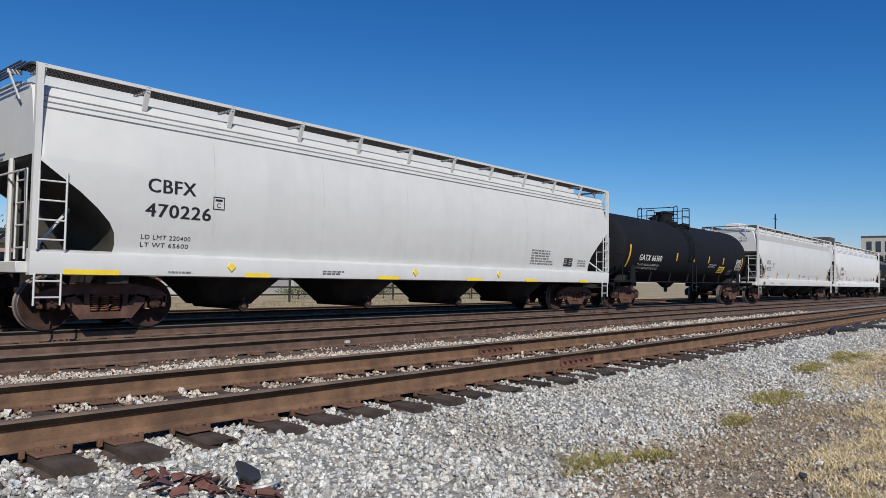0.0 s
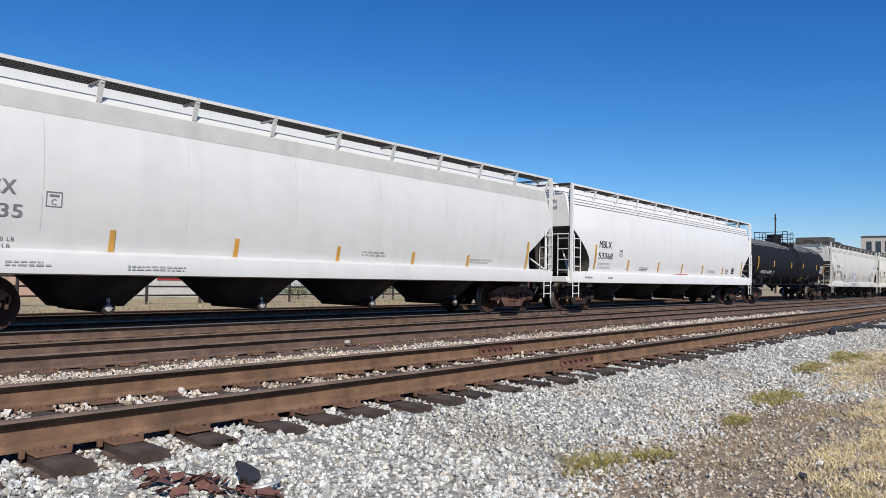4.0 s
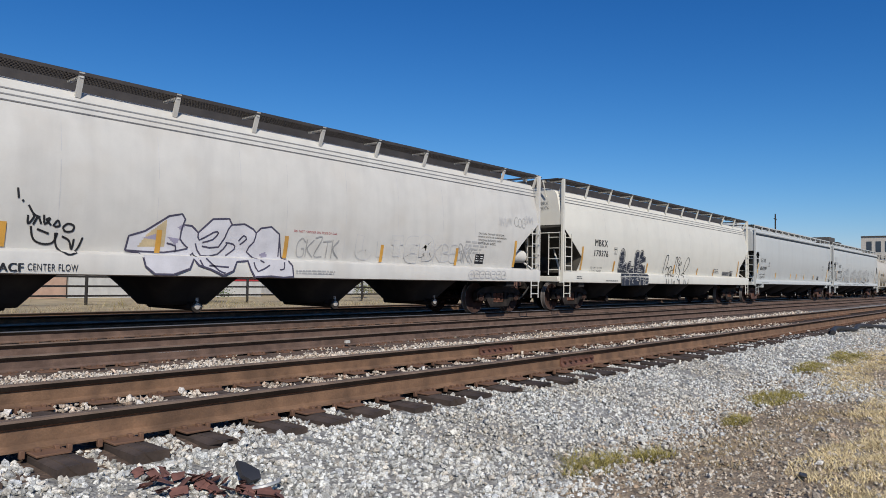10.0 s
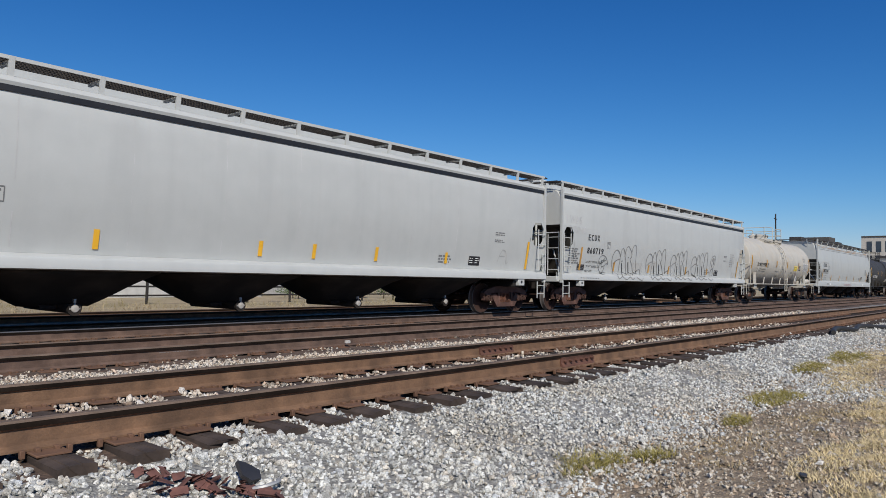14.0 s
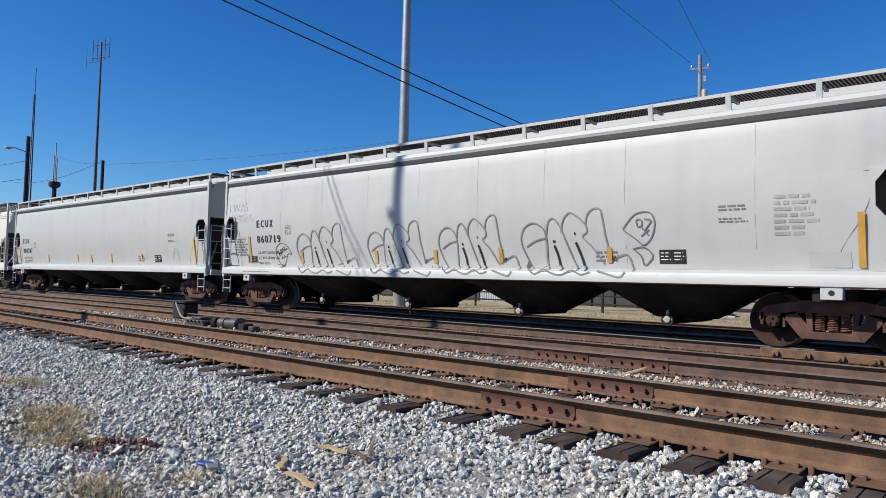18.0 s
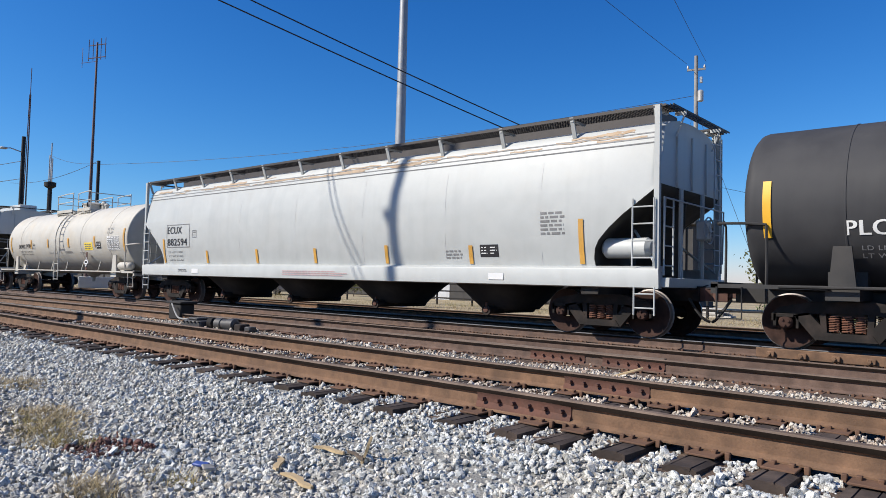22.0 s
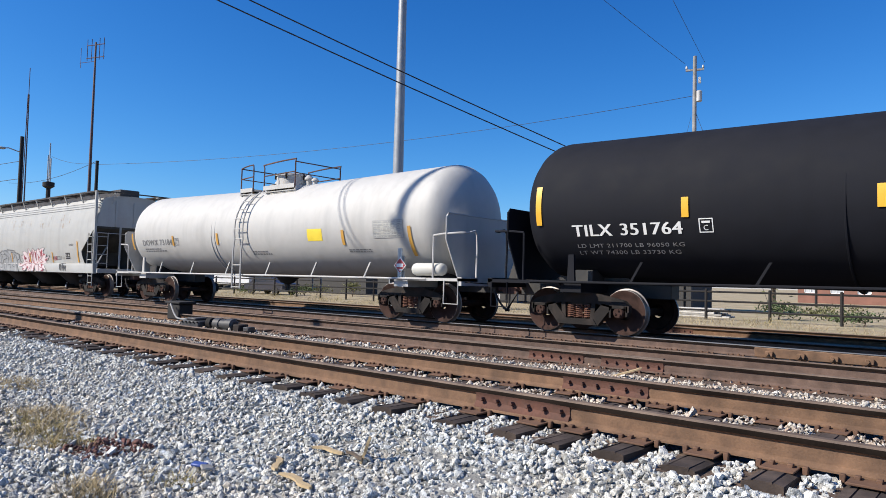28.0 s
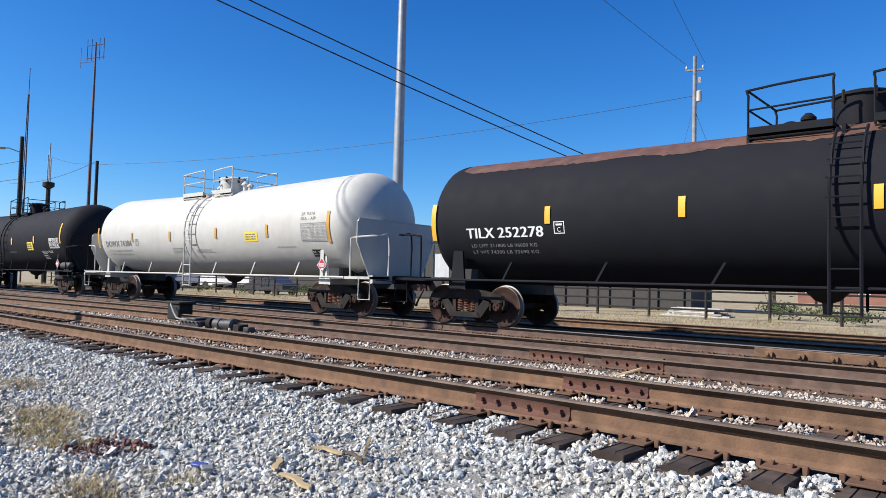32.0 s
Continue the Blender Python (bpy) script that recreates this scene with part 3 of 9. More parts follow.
def hopper_body(L, half, cut, extra=0.0):
    """Skin of a covered hopper with sloping lower ends and its end walls; faces of the slope sheets left out."""
    nz = len(ROWS_Z)
    rows = [(-half[i], ROWS_Z[i], cut[i] if i < len(cut) else 0.03) for i in range(nz)]
    rows += [(half[i], ROWS_Z[i], cut[i] if i < len(cut) else 0.03) for i in range(nz - 2, -1, -1)]
    s, cols = Shape(), 12
    v, f = [], []
    for y, z, c in rows:
        xs = [c, c + 0.07, c + 0.16] + [c + 0.16 + (L - 2 * c - 0.32) * k / (cols - 5) for k in range(1, cols - 5)] + [L - c - 0.16, L - c - 0.07, L - c]
        for k, x in enumerate(xs):
            pull = (0.945 if k in (0, len(xs) - 1) else 0.985 if k in (1, len(xs) - 2) else 1.0) if z > 2.85 else 1.0
            v.append((x, y * pull, z))
    w = len(v) // len(rows)
    for i in range(len(rows) - 1):
        for k in range(w - 1):
            f.append((i * w + k, i * w + k + 1, (i + 1) * w + k + 1, (i + 1) * w + k))
    n = len(rows)
    for i in range(8, nz - 1):
        a, b = n - 1 - i, n - 2 - i
        if b > i + 1 or b == i + 1:
            f.append((i * w, (i + 1) * w, b * w, a * w) if b != i + 1 else (i * w, (i + 1) * w, a * w))
            q = w - 1
            f.append((a * w + q, b * w + q, (i + 1) * w + q, i * w + q) if b != i + 1 else (a * w + q, (i + 1) * w + q, i * w + q))
    s.add(v, f)
    return s


def slope_sheet(L, half, cut, right):
    s = Shape()
    v, f = [], []
    for i in range(8):
        x = cut[i] + 0.012
        x = L - x if right else x
        v += [(x, -half[i] + 0.02, ROWS_Z[i]), (x, half[i] - 0.02, ROWS_Z[i])]
    x = L - 0.04 if right else 0.04
    v += [(x, -half[8] + 0.02, ROWS_Z[8]), (x, half[8] - 0.02, ROWS_Z[8])]
    x = L - 2.3 if right else 2.3
    v = [(x, -1.0, 0.9), (x, 1.0, 0.9)] + v
    f = [(2 * i, 2 * i + 1, 2 * i + 3, 2 * i + 2) for i in range(9)]
    return s.add(v, f)


def running_board(length):
    key = round(length, 2)
    if key not in BOARD_CACHE:
        s = Shape()
        n = int(length / 0.06)
        for i in range(n):
            x = (i + 0.5) * length / n
            s.box(x - 0.008, x + 0.008, -0.27, 0.27, -0.018, 0.012)
        for y in (-0.27, -0.16, -0.05, 0.05, 0.16, 0.27):
            s.box(0, length, y - 0.006, y + 0.006, -0.022, 0.018)
        BOARD_CACHE[key] = s.mesh("running_board", "grating", 0)
    return BOARD_CACHE[key]


BAY_CACHE = {}


def bay_mesh(hl, steep=False):
    key = (round(hl, 2), steep)
    if key not in BAY_CACHE:
        prof = [(0.38, 0.58, 0.32), (0.50, 0.80, 0.50), (0.64, 1.02, 0.75), (0.78, 1.22, 1.0), (0.89, 1.42, 1.2), (0.96, hl - 0.12, 1.38), (1.00, hl, 1.42), (1.27, hl, 1.46)]
        if steep:
            prof = [(0.38, 0.58, 0.62), (0.50, 0.68, 0.74), (0.64, 0.80, 0.88), (0.78, 0.92, 1.02), (0.93, 1.06, 1.2), (1.02, 1.14, 1.3), (1.06, hl, 1.46), (1.27, hl, 1.46)]
        s = Shape()
        v = []
        for z, a, b in prof:
            for k in range(20):
                t = 2 * math.pi * (k + 0.5) / 20
                c, q = math.cos(t), math.sin(t)
                e = 0.55
                v.append((a * math.copysign(abs(c) ** e, c), b * math.copysign(abs(q) ** e, q), z))
        f = [(i * 20 + k, i * 20 + (k + 1) % 20, (i + 1) * 20 + (k + 1) % 20, (i + 1) * 20 + k) for i in range(len(prof) - 1) for k in range(20)]
        f.append(tuple(range(20)))
        s.add(v, f)
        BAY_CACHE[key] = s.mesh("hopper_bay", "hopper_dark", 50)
    return BAY_CACHE[key]


GATE = Shape()
GATE.box(-0.36, 0.36, -0.40, 0.40, 0.33, 0.42, 0.015)
GATE.cyl((0, -0.95, 0.36), (0, 0.95, 0.36), 0.085, 10)
GATE.lathe([(-0.98, 0.12), (-0.90, 0.12)], (0, 0, 0.36), "y", 12)
GATE_MESH = GATE.mesh("outlet_gate", "truck_grey")
CAP_MESH = {k: Shape().lathe([(-0.03, 0.035), (-0.02, 0.065), (0.03, 0.072)], (0, 0, 0), "y", 10).box(-0.10, 0.10, 0.0, 0.03, -0.022, 0.022, 0.005).box(-0.02, 0.02, 0.0, 0.05, 0.02, 0.17).mesh("outlet_cap", k) for k in ("cap_worn", "joint_rust", "truck_grey")}


def octagon_panel(u0, u1, z0, z1, y, flip):
    """Corner plate with an eight-sided opening."""
    s = Shape()
    cu, cz = (u0 + u1) / 2, 2.47
    hu, hz = (u1 - u0) * 0.40, 0.36
    octo = [(cu + hu * a, cz + hz * b) for a, b in ((-1, -.5), (-.55, -1), (.55, -1), (1, -.5), (1, .5), (.55, 1), (-.55, 1), (-1, .5))]
    outer = [(u0, cz - hz * .5), (u0, z0), (u1, z0), (u1, cz - hz * .5), (u1, cz + hz * .5), (u1, z1), (u0, z1), (u0, cz + hz * .5)]
    for yy in (y - 0.012, y + 0.012):
        v = [(a, yy, b) for a, b in octo] + [(a, yy, b) for a, b in outer]
        s.add(v, [(k, (k + 1) % 8, (k + 1) % 8 + 8, k + 8) for k in range(8)])
    v = [(a, y - 0.012, b) for a, b in octo] + [(a, y + 0.012, b) for a, b in octo]
    s.add(v, [(k, (k + 1) % 8, (k + 1) % 8 + 8, k + 8) for k in range(8)])
    return s


def hopper(label, x0, x1, paint, flat=False, sharp=False, gaps=(1.2, 1.2), ribs="lines", brake_left=False, bog="truck_grey",
           posts=11, bays=4, board_z=4.34, caps="cap_worn", band=False, rear_dark=False, slope="slope_dark"):
    """A covered hopper car from sill end x0 to sill end x1 (places at 16 s). Returns the car and its painting side."""
    L = x1 - x0
    half, cut = (HALF_FLAT if flat else HALF_ROUND), (CUT_FLAT if flat else CUT_SHARP if sharp else CUT_ROUND)
    car = thing("hopper_car", label, "hopper car", pose(x0, AXLE_Y, 0), "freight cars of the train")
    CARS.append((car, x0))
    part("body", hopper_body(L, half, cut), paint, car, smooth=30)
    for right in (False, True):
        # end sheets take a tone well below the car's paint
        part("slope_sheet", slope_sheet(L, half, cut, right), slope, car, "sloping end sheet darker than the sides")
    sz0, sz1 = (1.03, 1.24) if flat else (0.95, 1.33)
    for sg in (-1, 1):
        s = Shape()
        if flat:
            s.prism([(sg * 1.38, 1.31), (sg * 1.60, 1.24), (sg * 1.625, 1.20), (sg * 1.625, 1.05), (sg * 1.56, 1.03), (sg * 1.38, 1.03)], "x", 0.0, L)
        else:
            s.prism([(sg * 1.42, 1.37), (sg * 1.47, 1.365), (sg * 1.615, 1.32), (sg * 1.625, 1.30), (sg * 1.605, 0.97), (sg * 1.54, 0.95), (sg * 1.46, 0.95)], "x", 0.0, L)
        part("side_sill", s, paint, car)
    # horizontal beads below the roof, coloured dark for the lines of shade they cast
    if ribs == "lines":
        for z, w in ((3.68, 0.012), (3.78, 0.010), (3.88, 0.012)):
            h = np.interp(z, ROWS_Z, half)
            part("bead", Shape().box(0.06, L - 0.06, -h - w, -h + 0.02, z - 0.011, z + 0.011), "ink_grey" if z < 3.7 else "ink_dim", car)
    elif ribs == "dark_band":
        # plain black strip laid along the flank below the roof edge
        part("roof_seam", Shape().box(0.10, L - 0.10, -1.588, -1.5, 3.80, 3.90), "ink_black", car, "dark band under the roof edge")
        part("roof_edge", Shape().prism([(-1.58, 3.90), (-1.60, 3.96), (-1.56, 4.04), (-1.46, 4.08), (-1.40, 4.0)], "x", 0.10, L - 0.10), paint, car)
    if band:
        s = Shape()
        Side(lambda z: np.interp(z, ROWS_Z, half)).rect(s, 0.2, 3.58, L - 0.2, 3.93, 0.004)
        part("painted_band", s, "grey_band", car, "grey painted band")
    # roof walkways on both sides with their brackets
    bl = L + 0.16
    for sg in (-1, 1):
        part("running_board", running_board(bl), "grating", car, at=pose(-0.08, sg * 1.26, board_z))
        part("board_edge", Shape().box(0.0, L, sg * 1.53 - 0.012, sg * 1.53 + 0.012, board_z - 0.03, board_z + 0.03), "grating" if rear_dark else paint, car)
    for k in range(posts + 1):
        u = 0.12 + (L - 0.24) * k / posts
        for sg in (-1, 1):
            foot = float(np.interp(3.96, ROWS_Z, half))
            s = Shape().prism([(sg * 1.55, board_z + 0.02), (sg * 1.51, board_z + 0.02), (sg * (foot - 0.02), 3.95), (sg * (foot + 0.02), 3.95)], "x", u - 0.045, u + 0.045)
            s.box(u - 0.03, u + 0.03, min(sg * 1.53, sg * 1.0), max(sg * 1.53, sg * 1.0), board_z - 0.07, board_z - 0.025)
            part("bracket", s, paint, car)
    # hatch stands high to hide sky; rear_dark colours it like the shade there
    part("roof_hatch", Shape().box(0.5, L - 0.5, -0.42, 0.42, 4.15, 4.56, 0.03), "grating" if rear_dark else paint, car)
    for u, sg in ((0.0, -1), (L, 1)):
        # crosswalk over the end, with its sloping hand rails
        s = Shape()
        for k in range(4):
            s.box(u + sg * (0.02 + k * 0.06) - 0.008, u + sg * (0.02 + k * 0.06) + 0.008, -1.5, 1.5, board_z - 0.02, board_z + 0.012)
        part("end_walkway", s, "grating", car)
        for sy in (-1, 1):
            s = Shape().box(min(u, u + sg * 0.22), max(u, u + sg * 0.22), sy * 0.92 - 0.015, sy * 0.92 + 0.015, board_z - 0.09, board_z - 0.02)
            s.tube([(u + sg * 0.2, sy * 0.92, board_z - 0.05), (u + sg * 0.03, sy * 0.94, 3.85)], 0.02, 5)
            part("walkway_support", s, paint, car)
        for sy in (-1, 1):
            part("corner_post", Shape().box(u - sg * 0.055 - 0.05, u - sg * 0.055 + 0.05, sy * 1.56 - 0.045, sy * 1.56 + 0.045, 0.95, 4.08 if flat else board_z), paint, car)
            # ladder on the flank and on the end
            ladder("side_ladder", car, (u - sg * 0.08, sy * 1.645, 1.36), (u - sg * 0.08, sy * 1.645, 2.62), (-sg, 0, 0), 0.42, 4, paint)
            ladder("step", car, (u - sg * 0.08, sy * 1.60, 0.46), (u - sg * 0.08, sy * 1.60, 0.98), (-sg, 0, 0), 0.40, 2, paint)
        ladder("end_ladder", car, (u + sg * 0.05, 1.05, 1.3), (u + sg * 0.05, 1.05, 4.2), (0, 1, 0), 0.42, 9, paint)
        ladder("end_ladder", car, (u + sg * 0.05, -1.5, 1.2), (u + sg * 0.05, -1.5, 2.65), (0, 1, 0), 0.42, 4, paint)
        part("end_handrail", Shape().tube([(u + sg * 0.06, -1.52, 1.5), (u + sg * 0.08, -1.52, 2.62), (u + sg * 0.08, 1.52, 2.62), (u + sg * 0.06, 1.52, 1.5)], 0.018, 6), paint, car)
        # assumed plate, added dark to close the sight line through the end
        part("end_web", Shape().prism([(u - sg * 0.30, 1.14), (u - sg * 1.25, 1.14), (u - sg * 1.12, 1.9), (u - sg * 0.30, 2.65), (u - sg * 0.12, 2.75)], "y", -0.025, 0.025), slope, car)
        for yy in (-0.75, 0.0, 0.75) if sg > 0 else ():
            part("end_rib", Shape().box(u - sg * 0.02 - 0.03, u - sg * 0.02 + 0.03, yy - 0.04, yy + 0.04, 2.92, 3.98, 0.01), paint, car)
        # end platform, stub sill and posts of the end frame
        s = Shape().box(min(u - sg * 0.02, u + sg * 0.16), max(u - sg * 0.02, u + sg * 0.16), -1.5, 1.5, 0.98, 1.16, 0.01)
        part("end_sill", s, paint, car)
        part("stub_sill", Shape().box(min(u + sg * 0.2, u - sg * 2.6), max(u + sg * 0.2, u - sg * 2.6), -0.19, 0.19, 0.72, 1.02, 0.01), "truck_grey", car)
        for sy in (-1, 1):
            part("end_post", Shape().tube([(u - sg * 0.02, sy * 0.55, 1.1), (u - sg * 0.02, sy * 0.55, 2.9)], 0.045, 6), paint, car)
            part("end_brace", Shape().tube([(u, sy * 1.5, 1.25), (u - sg * 0.9, sy * 0.7, 2.1)], 0.03, 5), paint, car)
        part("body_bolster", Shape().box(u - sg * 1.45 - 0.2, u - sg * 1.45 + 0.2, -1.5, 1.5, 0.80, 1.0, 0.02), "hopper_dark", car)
        coupler(car, u, sg, gaps[0] if sg < 0 else gaps[1])
    for sg, uu in ((-1, 0.0), (1, L)):
        if flat:
            for sy in (-1, 1):
                a, b = (0.10, cut[0] + 0.02) if sg < 0 else (L - cut[0] - 0.02, L - 0.10)
                aa, bb = (0.06, 0.84) if sg < 0 else (L - 0.84, L - 0.06)
                plate = octagon_panel(aa, bb, 1.3, 2.9, sy * 1.575, sg)
                plate.v = [(x, y + sy * (float(np.interp(z, ROWS_Z, half)) - 1.585), z) for x, y, z in plate.v]
                part("corner_plate", plate, paint, car)
                ins = [(0.84, 1.3), (1.37, 1.3), (1.12, 1.87), (0.84, 2.4)]
                if sg > 0:
                    ins = [(L - a, z) for a, z in ins]
                plate = Shape().prism(ins, "y", sy * 1.57 - 0.01, sy * 1.57 + 0.01)
                plate.v = [(x, y + sy * (float(np.interp(z, ROWS_Z, half)) - 1.585), z) for x, y, z in plate.v]
                part("corner_plate", plate, paint, car)
    brake_wheel(car, -0.16 if brake_left else L + 0.16, 0.45, 2.15, -1 if brake_left else 1, paint)
    # outlet bays
    span = (L - 2 * 2.55) / bays
    for k in range(bays):
        u = 2.55 + span * (k + 0.5)
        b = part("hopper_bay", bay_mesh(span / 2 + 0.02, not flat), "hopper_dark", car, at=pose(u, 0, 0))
        part("outlet_gate", GATE_MESH, "truck_grey", b)
        part("outlet_cap", CAP_MESH[caps], caps, b, at=pose(0, -0.98, 0.37))
    bogie(car, 1.45, bog)
    bogie(car, L - 1.45, bog)
    return car, Side(lambda z: float(np.interp(z, ROWS_Z, half)) if z > 1.34 else 1.62)


# ---- tank cars ----
def crown_coat(car, r, zc, spans, low, mat, label, seed):
    """Rust or painted sky sheen along the crown of a shell, with a ragged lower edge on both flanks."""
    s, q = Shape(), r + 0.004
    for u0, u1 in spans:
        n = int((u1 - u0) / 0.09)
        for k in range(n):
            ua, ub = u0 + (u1 - u0) * k / n, u0 + (u1 - u0) * (k + 1) / n
            cut = []
            for u in (ua, ub):
                near_end = min(1.0, (u - u0) / 0.5, (u1 - u) / 0.5)
                cut.append([low + 7 * (1 - near_end) ** 2 + 4.0 * noise.noise((u * 0.9, seed, sg)) + 2.2 * noise.noise((u * 7.0, seed + 3.0, sg)) for sg in (0.0, 9.0)])
            for i in range(10):
                f, g = i / 10, (i + 1) / 10
                ring = [(u, radians(c[0] + (180 - c[1] - c[0]) * h)) for u, c, h in ((ua, cut[0], f), (ub, cut[1], f), (ub, cut[1], g), (ua, cut[0], g))]
                s.add([(u, -q * math.cos(a), zc + q * math.sin(a)) for u, a in ring], [(0, 1, 2, 3)])
    part("worn_coat", s, mat, car, label, smooth=50)


def tank(label, x0, x1, paint, r=1.42, zc=2.44, head=0.30, trucks=(1.7, -1.7), gaps=(1.2, 1.2), dome=0.5, dome_mat=None, rail_mat=None, brake_left=False,
         bog="truck_grey", rings=(), platform=(-1.6, 1.6), ladder_at=0.0, rust_top=False, sill_mat="black_part", reservoir=None, shield=False, dome_r=0.45, dome_h=0.55, ends=None, rise=0.0, guard_mat=None, dished=False):
    """A tank car whose shell reaches from x0 to x1 (places at 16 s)."""
    L = x1 - x0
    dome_mat, rail_mat = dome_mat or paint, rail_mat or paint
    car = thing("tank_car", label, "tank car", pose(x0, AXLE_Y, 0), "freight cars of the train")
    CARS.append((car, x0))
    prof = []
    for i in range(9):
        a = math.pi / 2 * i / 8
        if head < 0.45:
            prof.append((head * (i / 8) ** 3.2, max(0.02, r * min(1, math.sin(a * 0.985) ** 0.62))))
        else:
            prof.append((head * (1 - math.cos(a)), max(0.02, r * math.sin(a))))
    if dished:
        prof = [(head * 0.75 * (q / 6) ** 2, max(0.02, (r - 0.05) * q / 6)) for q in range(7)] + [(head * 0.82, r - 0.022), (head * 0.92, r - 0.006)]
        prof.append((head, r))
    prof[-1] = (head, r)
    if head < 0.45:
        prof.append((head + 0.06, r))
    e0, e1 = ends or (0.0, L)
    left = [(e0 + t, q) for t, q in prof]
    right = [(e1 - t, q) for t, q in reversed(prof)]
    mid = [(e0 + head + 0.1 + (e1 - e0 - 2 * head - 0.2) * k / 6, r) for k in range(7)]
    s = Shape().lathe(left + mid + right, (0, 0, zc), "x", 56)
    s.v = [(a, b, c + rise * abs(a - L / 2)) for a, b, c in s.v]
    part("shell", s, paint, car, smooth=50)
    for u in rings:
        part("seam", Shape().lathe([(u - 0.018, r + 0.004), (u - 0.012, r + 0.010), (u + 0.012, r + 0.010), (u + 0.018, r + 0.004)], (0, 0, zc), "x", 56), paint, car)
    if rust_top:
        crown_coat(car, r, zc, [(head + 0.2, L - head - 0.2)], 50, "tank_rust", "rusted worn top of the shell", 7)
    mid_u = L / 2 + dome
    top = zc + r
    # valve platform with rails, dome and fittings
    p0, p1 = mid_u + platform[0], mid_u + platform[1]
    gap0, gap1 = max(p0 + 0.3, mid_u + ladder_at - 0.30), min(p1 - 0.3, mid_u + ladder_at + 0.30)
    for sy in (-1, 1):
        for a, b in ((p0, gap0), (gap1, p1)):
            part("platform", Shape().box(a, b, sy * 0.62 - 0.26, sy * 0.62 + 0.26, top - 0.12, top - 0.06), rail_mat, car)
            part("platform_edge", Shape().box(a, b, sy * 0.90 - 0.015, sy * 0.90 + 0.015, top - 0.15, top - 0.02), rail_mat, car)
            part("toe_bar", Shape().cyl((a, sy * 0.91, top - 0.22), (b, sy * 0.91, top - 0.22), 0.018, 5), rail_mat, car)
    for u in (p0, (p0 + p1) / 2, p1):
        part("platform_bearer", Shape().box(u - 0.03, u + 0.03, -0.88, 0.88, top - 0.30, top - 0.125), rail_mat, car)
    for sy in (-1, 1):
        y = sy * 0.88
        for a, b in ((p0, gap0), (gap1, p1)):
            s = Shape()
            s.tube(smooth_line([(a, y, top - 0.2), (a, y, top + 0.55), (a + 0.06, y, top + 0.66), (b - 0.1, y, top + 0.72), (b, y, top + 0.62), (b, y, top - 0.15)], 3), 0.022, 6)
            s.tube([(a, y, top + 0.3), (b, y, top + 0.34)], 0.018, 6)
            part("guard_rail", s, guard_mat or rail_mat, car)
    for u in (p0, p1):
        part("guard_rail", Shape().tube([(u, -0.88, top + 0.64), (u, 0.88, top + 0.64)], 0.02, 6).tube([(u, -0.88, top + 0.3), (u, 0.88, top + 0.3)], 0.018, 6), guard_mat or rail_mat, car)
    d = part("manway", Shape().lathe([(-0.15, dome_r), (dome_h - 0.1, dome_r), (dome_h - 0.09, dome_r + 0.04), (dome_h - 0.04, dome_r + 0.04), (dome_h, dome_r * 0.8), (dome_h + 0.04, dome_r * 0.3)], (mid_u + 0.15, 0, top), "z", 22), dome_mat, car)
    for k in range(6):
        a = 2 * math.pi * k / 6
        s = Shape()
        s.cyl((mid_u + 0.15 + (dome_r + 0.03) * math.cos(a), (dome_r + 0.03) * math.sin(a), top + dome_h - 0.2), (mid_u + 0.15 + (dome_r + 0.03) * math.cos(a), (dome_r + 0.03) * math.sin(a), top + dome_h), 0.03, 6)
        part("eye_bolt", s, "truck_grey", d)
    for du, h, q in ((0.85, 0.38, 0.10), (1.15, 0.28, 0.08), (-0.75, 0.34, 0.09), (-1.05, 0.22, 0.12)):
        s = Shape()
        s.lathe([(-0.15, q), (h * 0.6, q), (h * 0.62, q * 1.5), (h * 0.75, q * 1.5), (h, q * 0.6)], (mid_u + du, 0.1, top), "z", 10)
        part("valve", s, dome_mat, car)
    # ladders that follow the shell
    for sy in (-1, 1):
        s = Shape()
        lad = []
        for du in (-0.22, 0.22):
            pts = []
            for k in range(9):
                a = radians(52 - 62 * k / 8)
                pts.append((mid_u + ladder_at + du, sy * (r + 0.12) * math.cos(a), zc + (r + 0.12) * math.sin(a)))
            pts.append((mid_u + ladder_at + du, sy * 1.58, 1.75))
            pts.append((mid_u + ladder_at + du, sy * 1.58, 0.62))
            s.tube(pts, 0.028, 5)
            lad.append(pts)
        dense = [smooth_line(p, 2) for p in lad]
        for k in range(1, len(dense[0]) - 4, 3):
            a, b = dense[0][k], dense[1][k]
            lad.append(((a[0] - 0.06, a[1], a[2]), b))
        for z in (1.34, 1.0, 0.66):
            lad.append(((mid_u + ladder_at - 0.22, sy * 1.58, z), (mid_u + ladder_at + 0.22, sy * 1.58, z)))
        climb = part("ladder", s, rail_mat, car)
        for a, b in lad[2:]:
            part("rung", Shape().cyl(a, b, 0.016, 5), rail_mat, climb)
        # long hand rail low on the flank, on slanting brackets
        part("side_rail", Shape().cyl((trucks[0] - 0.9, sy * 1.50, 1.04), (L + trucks[1] + 0.9, sy * 1.50, 1.04), 0.028, 8), rail_mat, car)
        n = 6
        for k in range(n):
            u = trucks[0] + 1.3 + (L + trucks[1] - trucks[0] - 2.6) * k / (n - 1)
            if abs(u - mid_u - ladder_at) > 0.5:
                part("rail_bracket", Shape().prism([(u - 0.02, 1.03), (u + 0.03, 1.03), (u + 0.27, 1.44), (u + 0.22, 1.44)], "y", sy * 1.44 - 0.02, sy * 1.44 + 0.02), rail_mat, car)
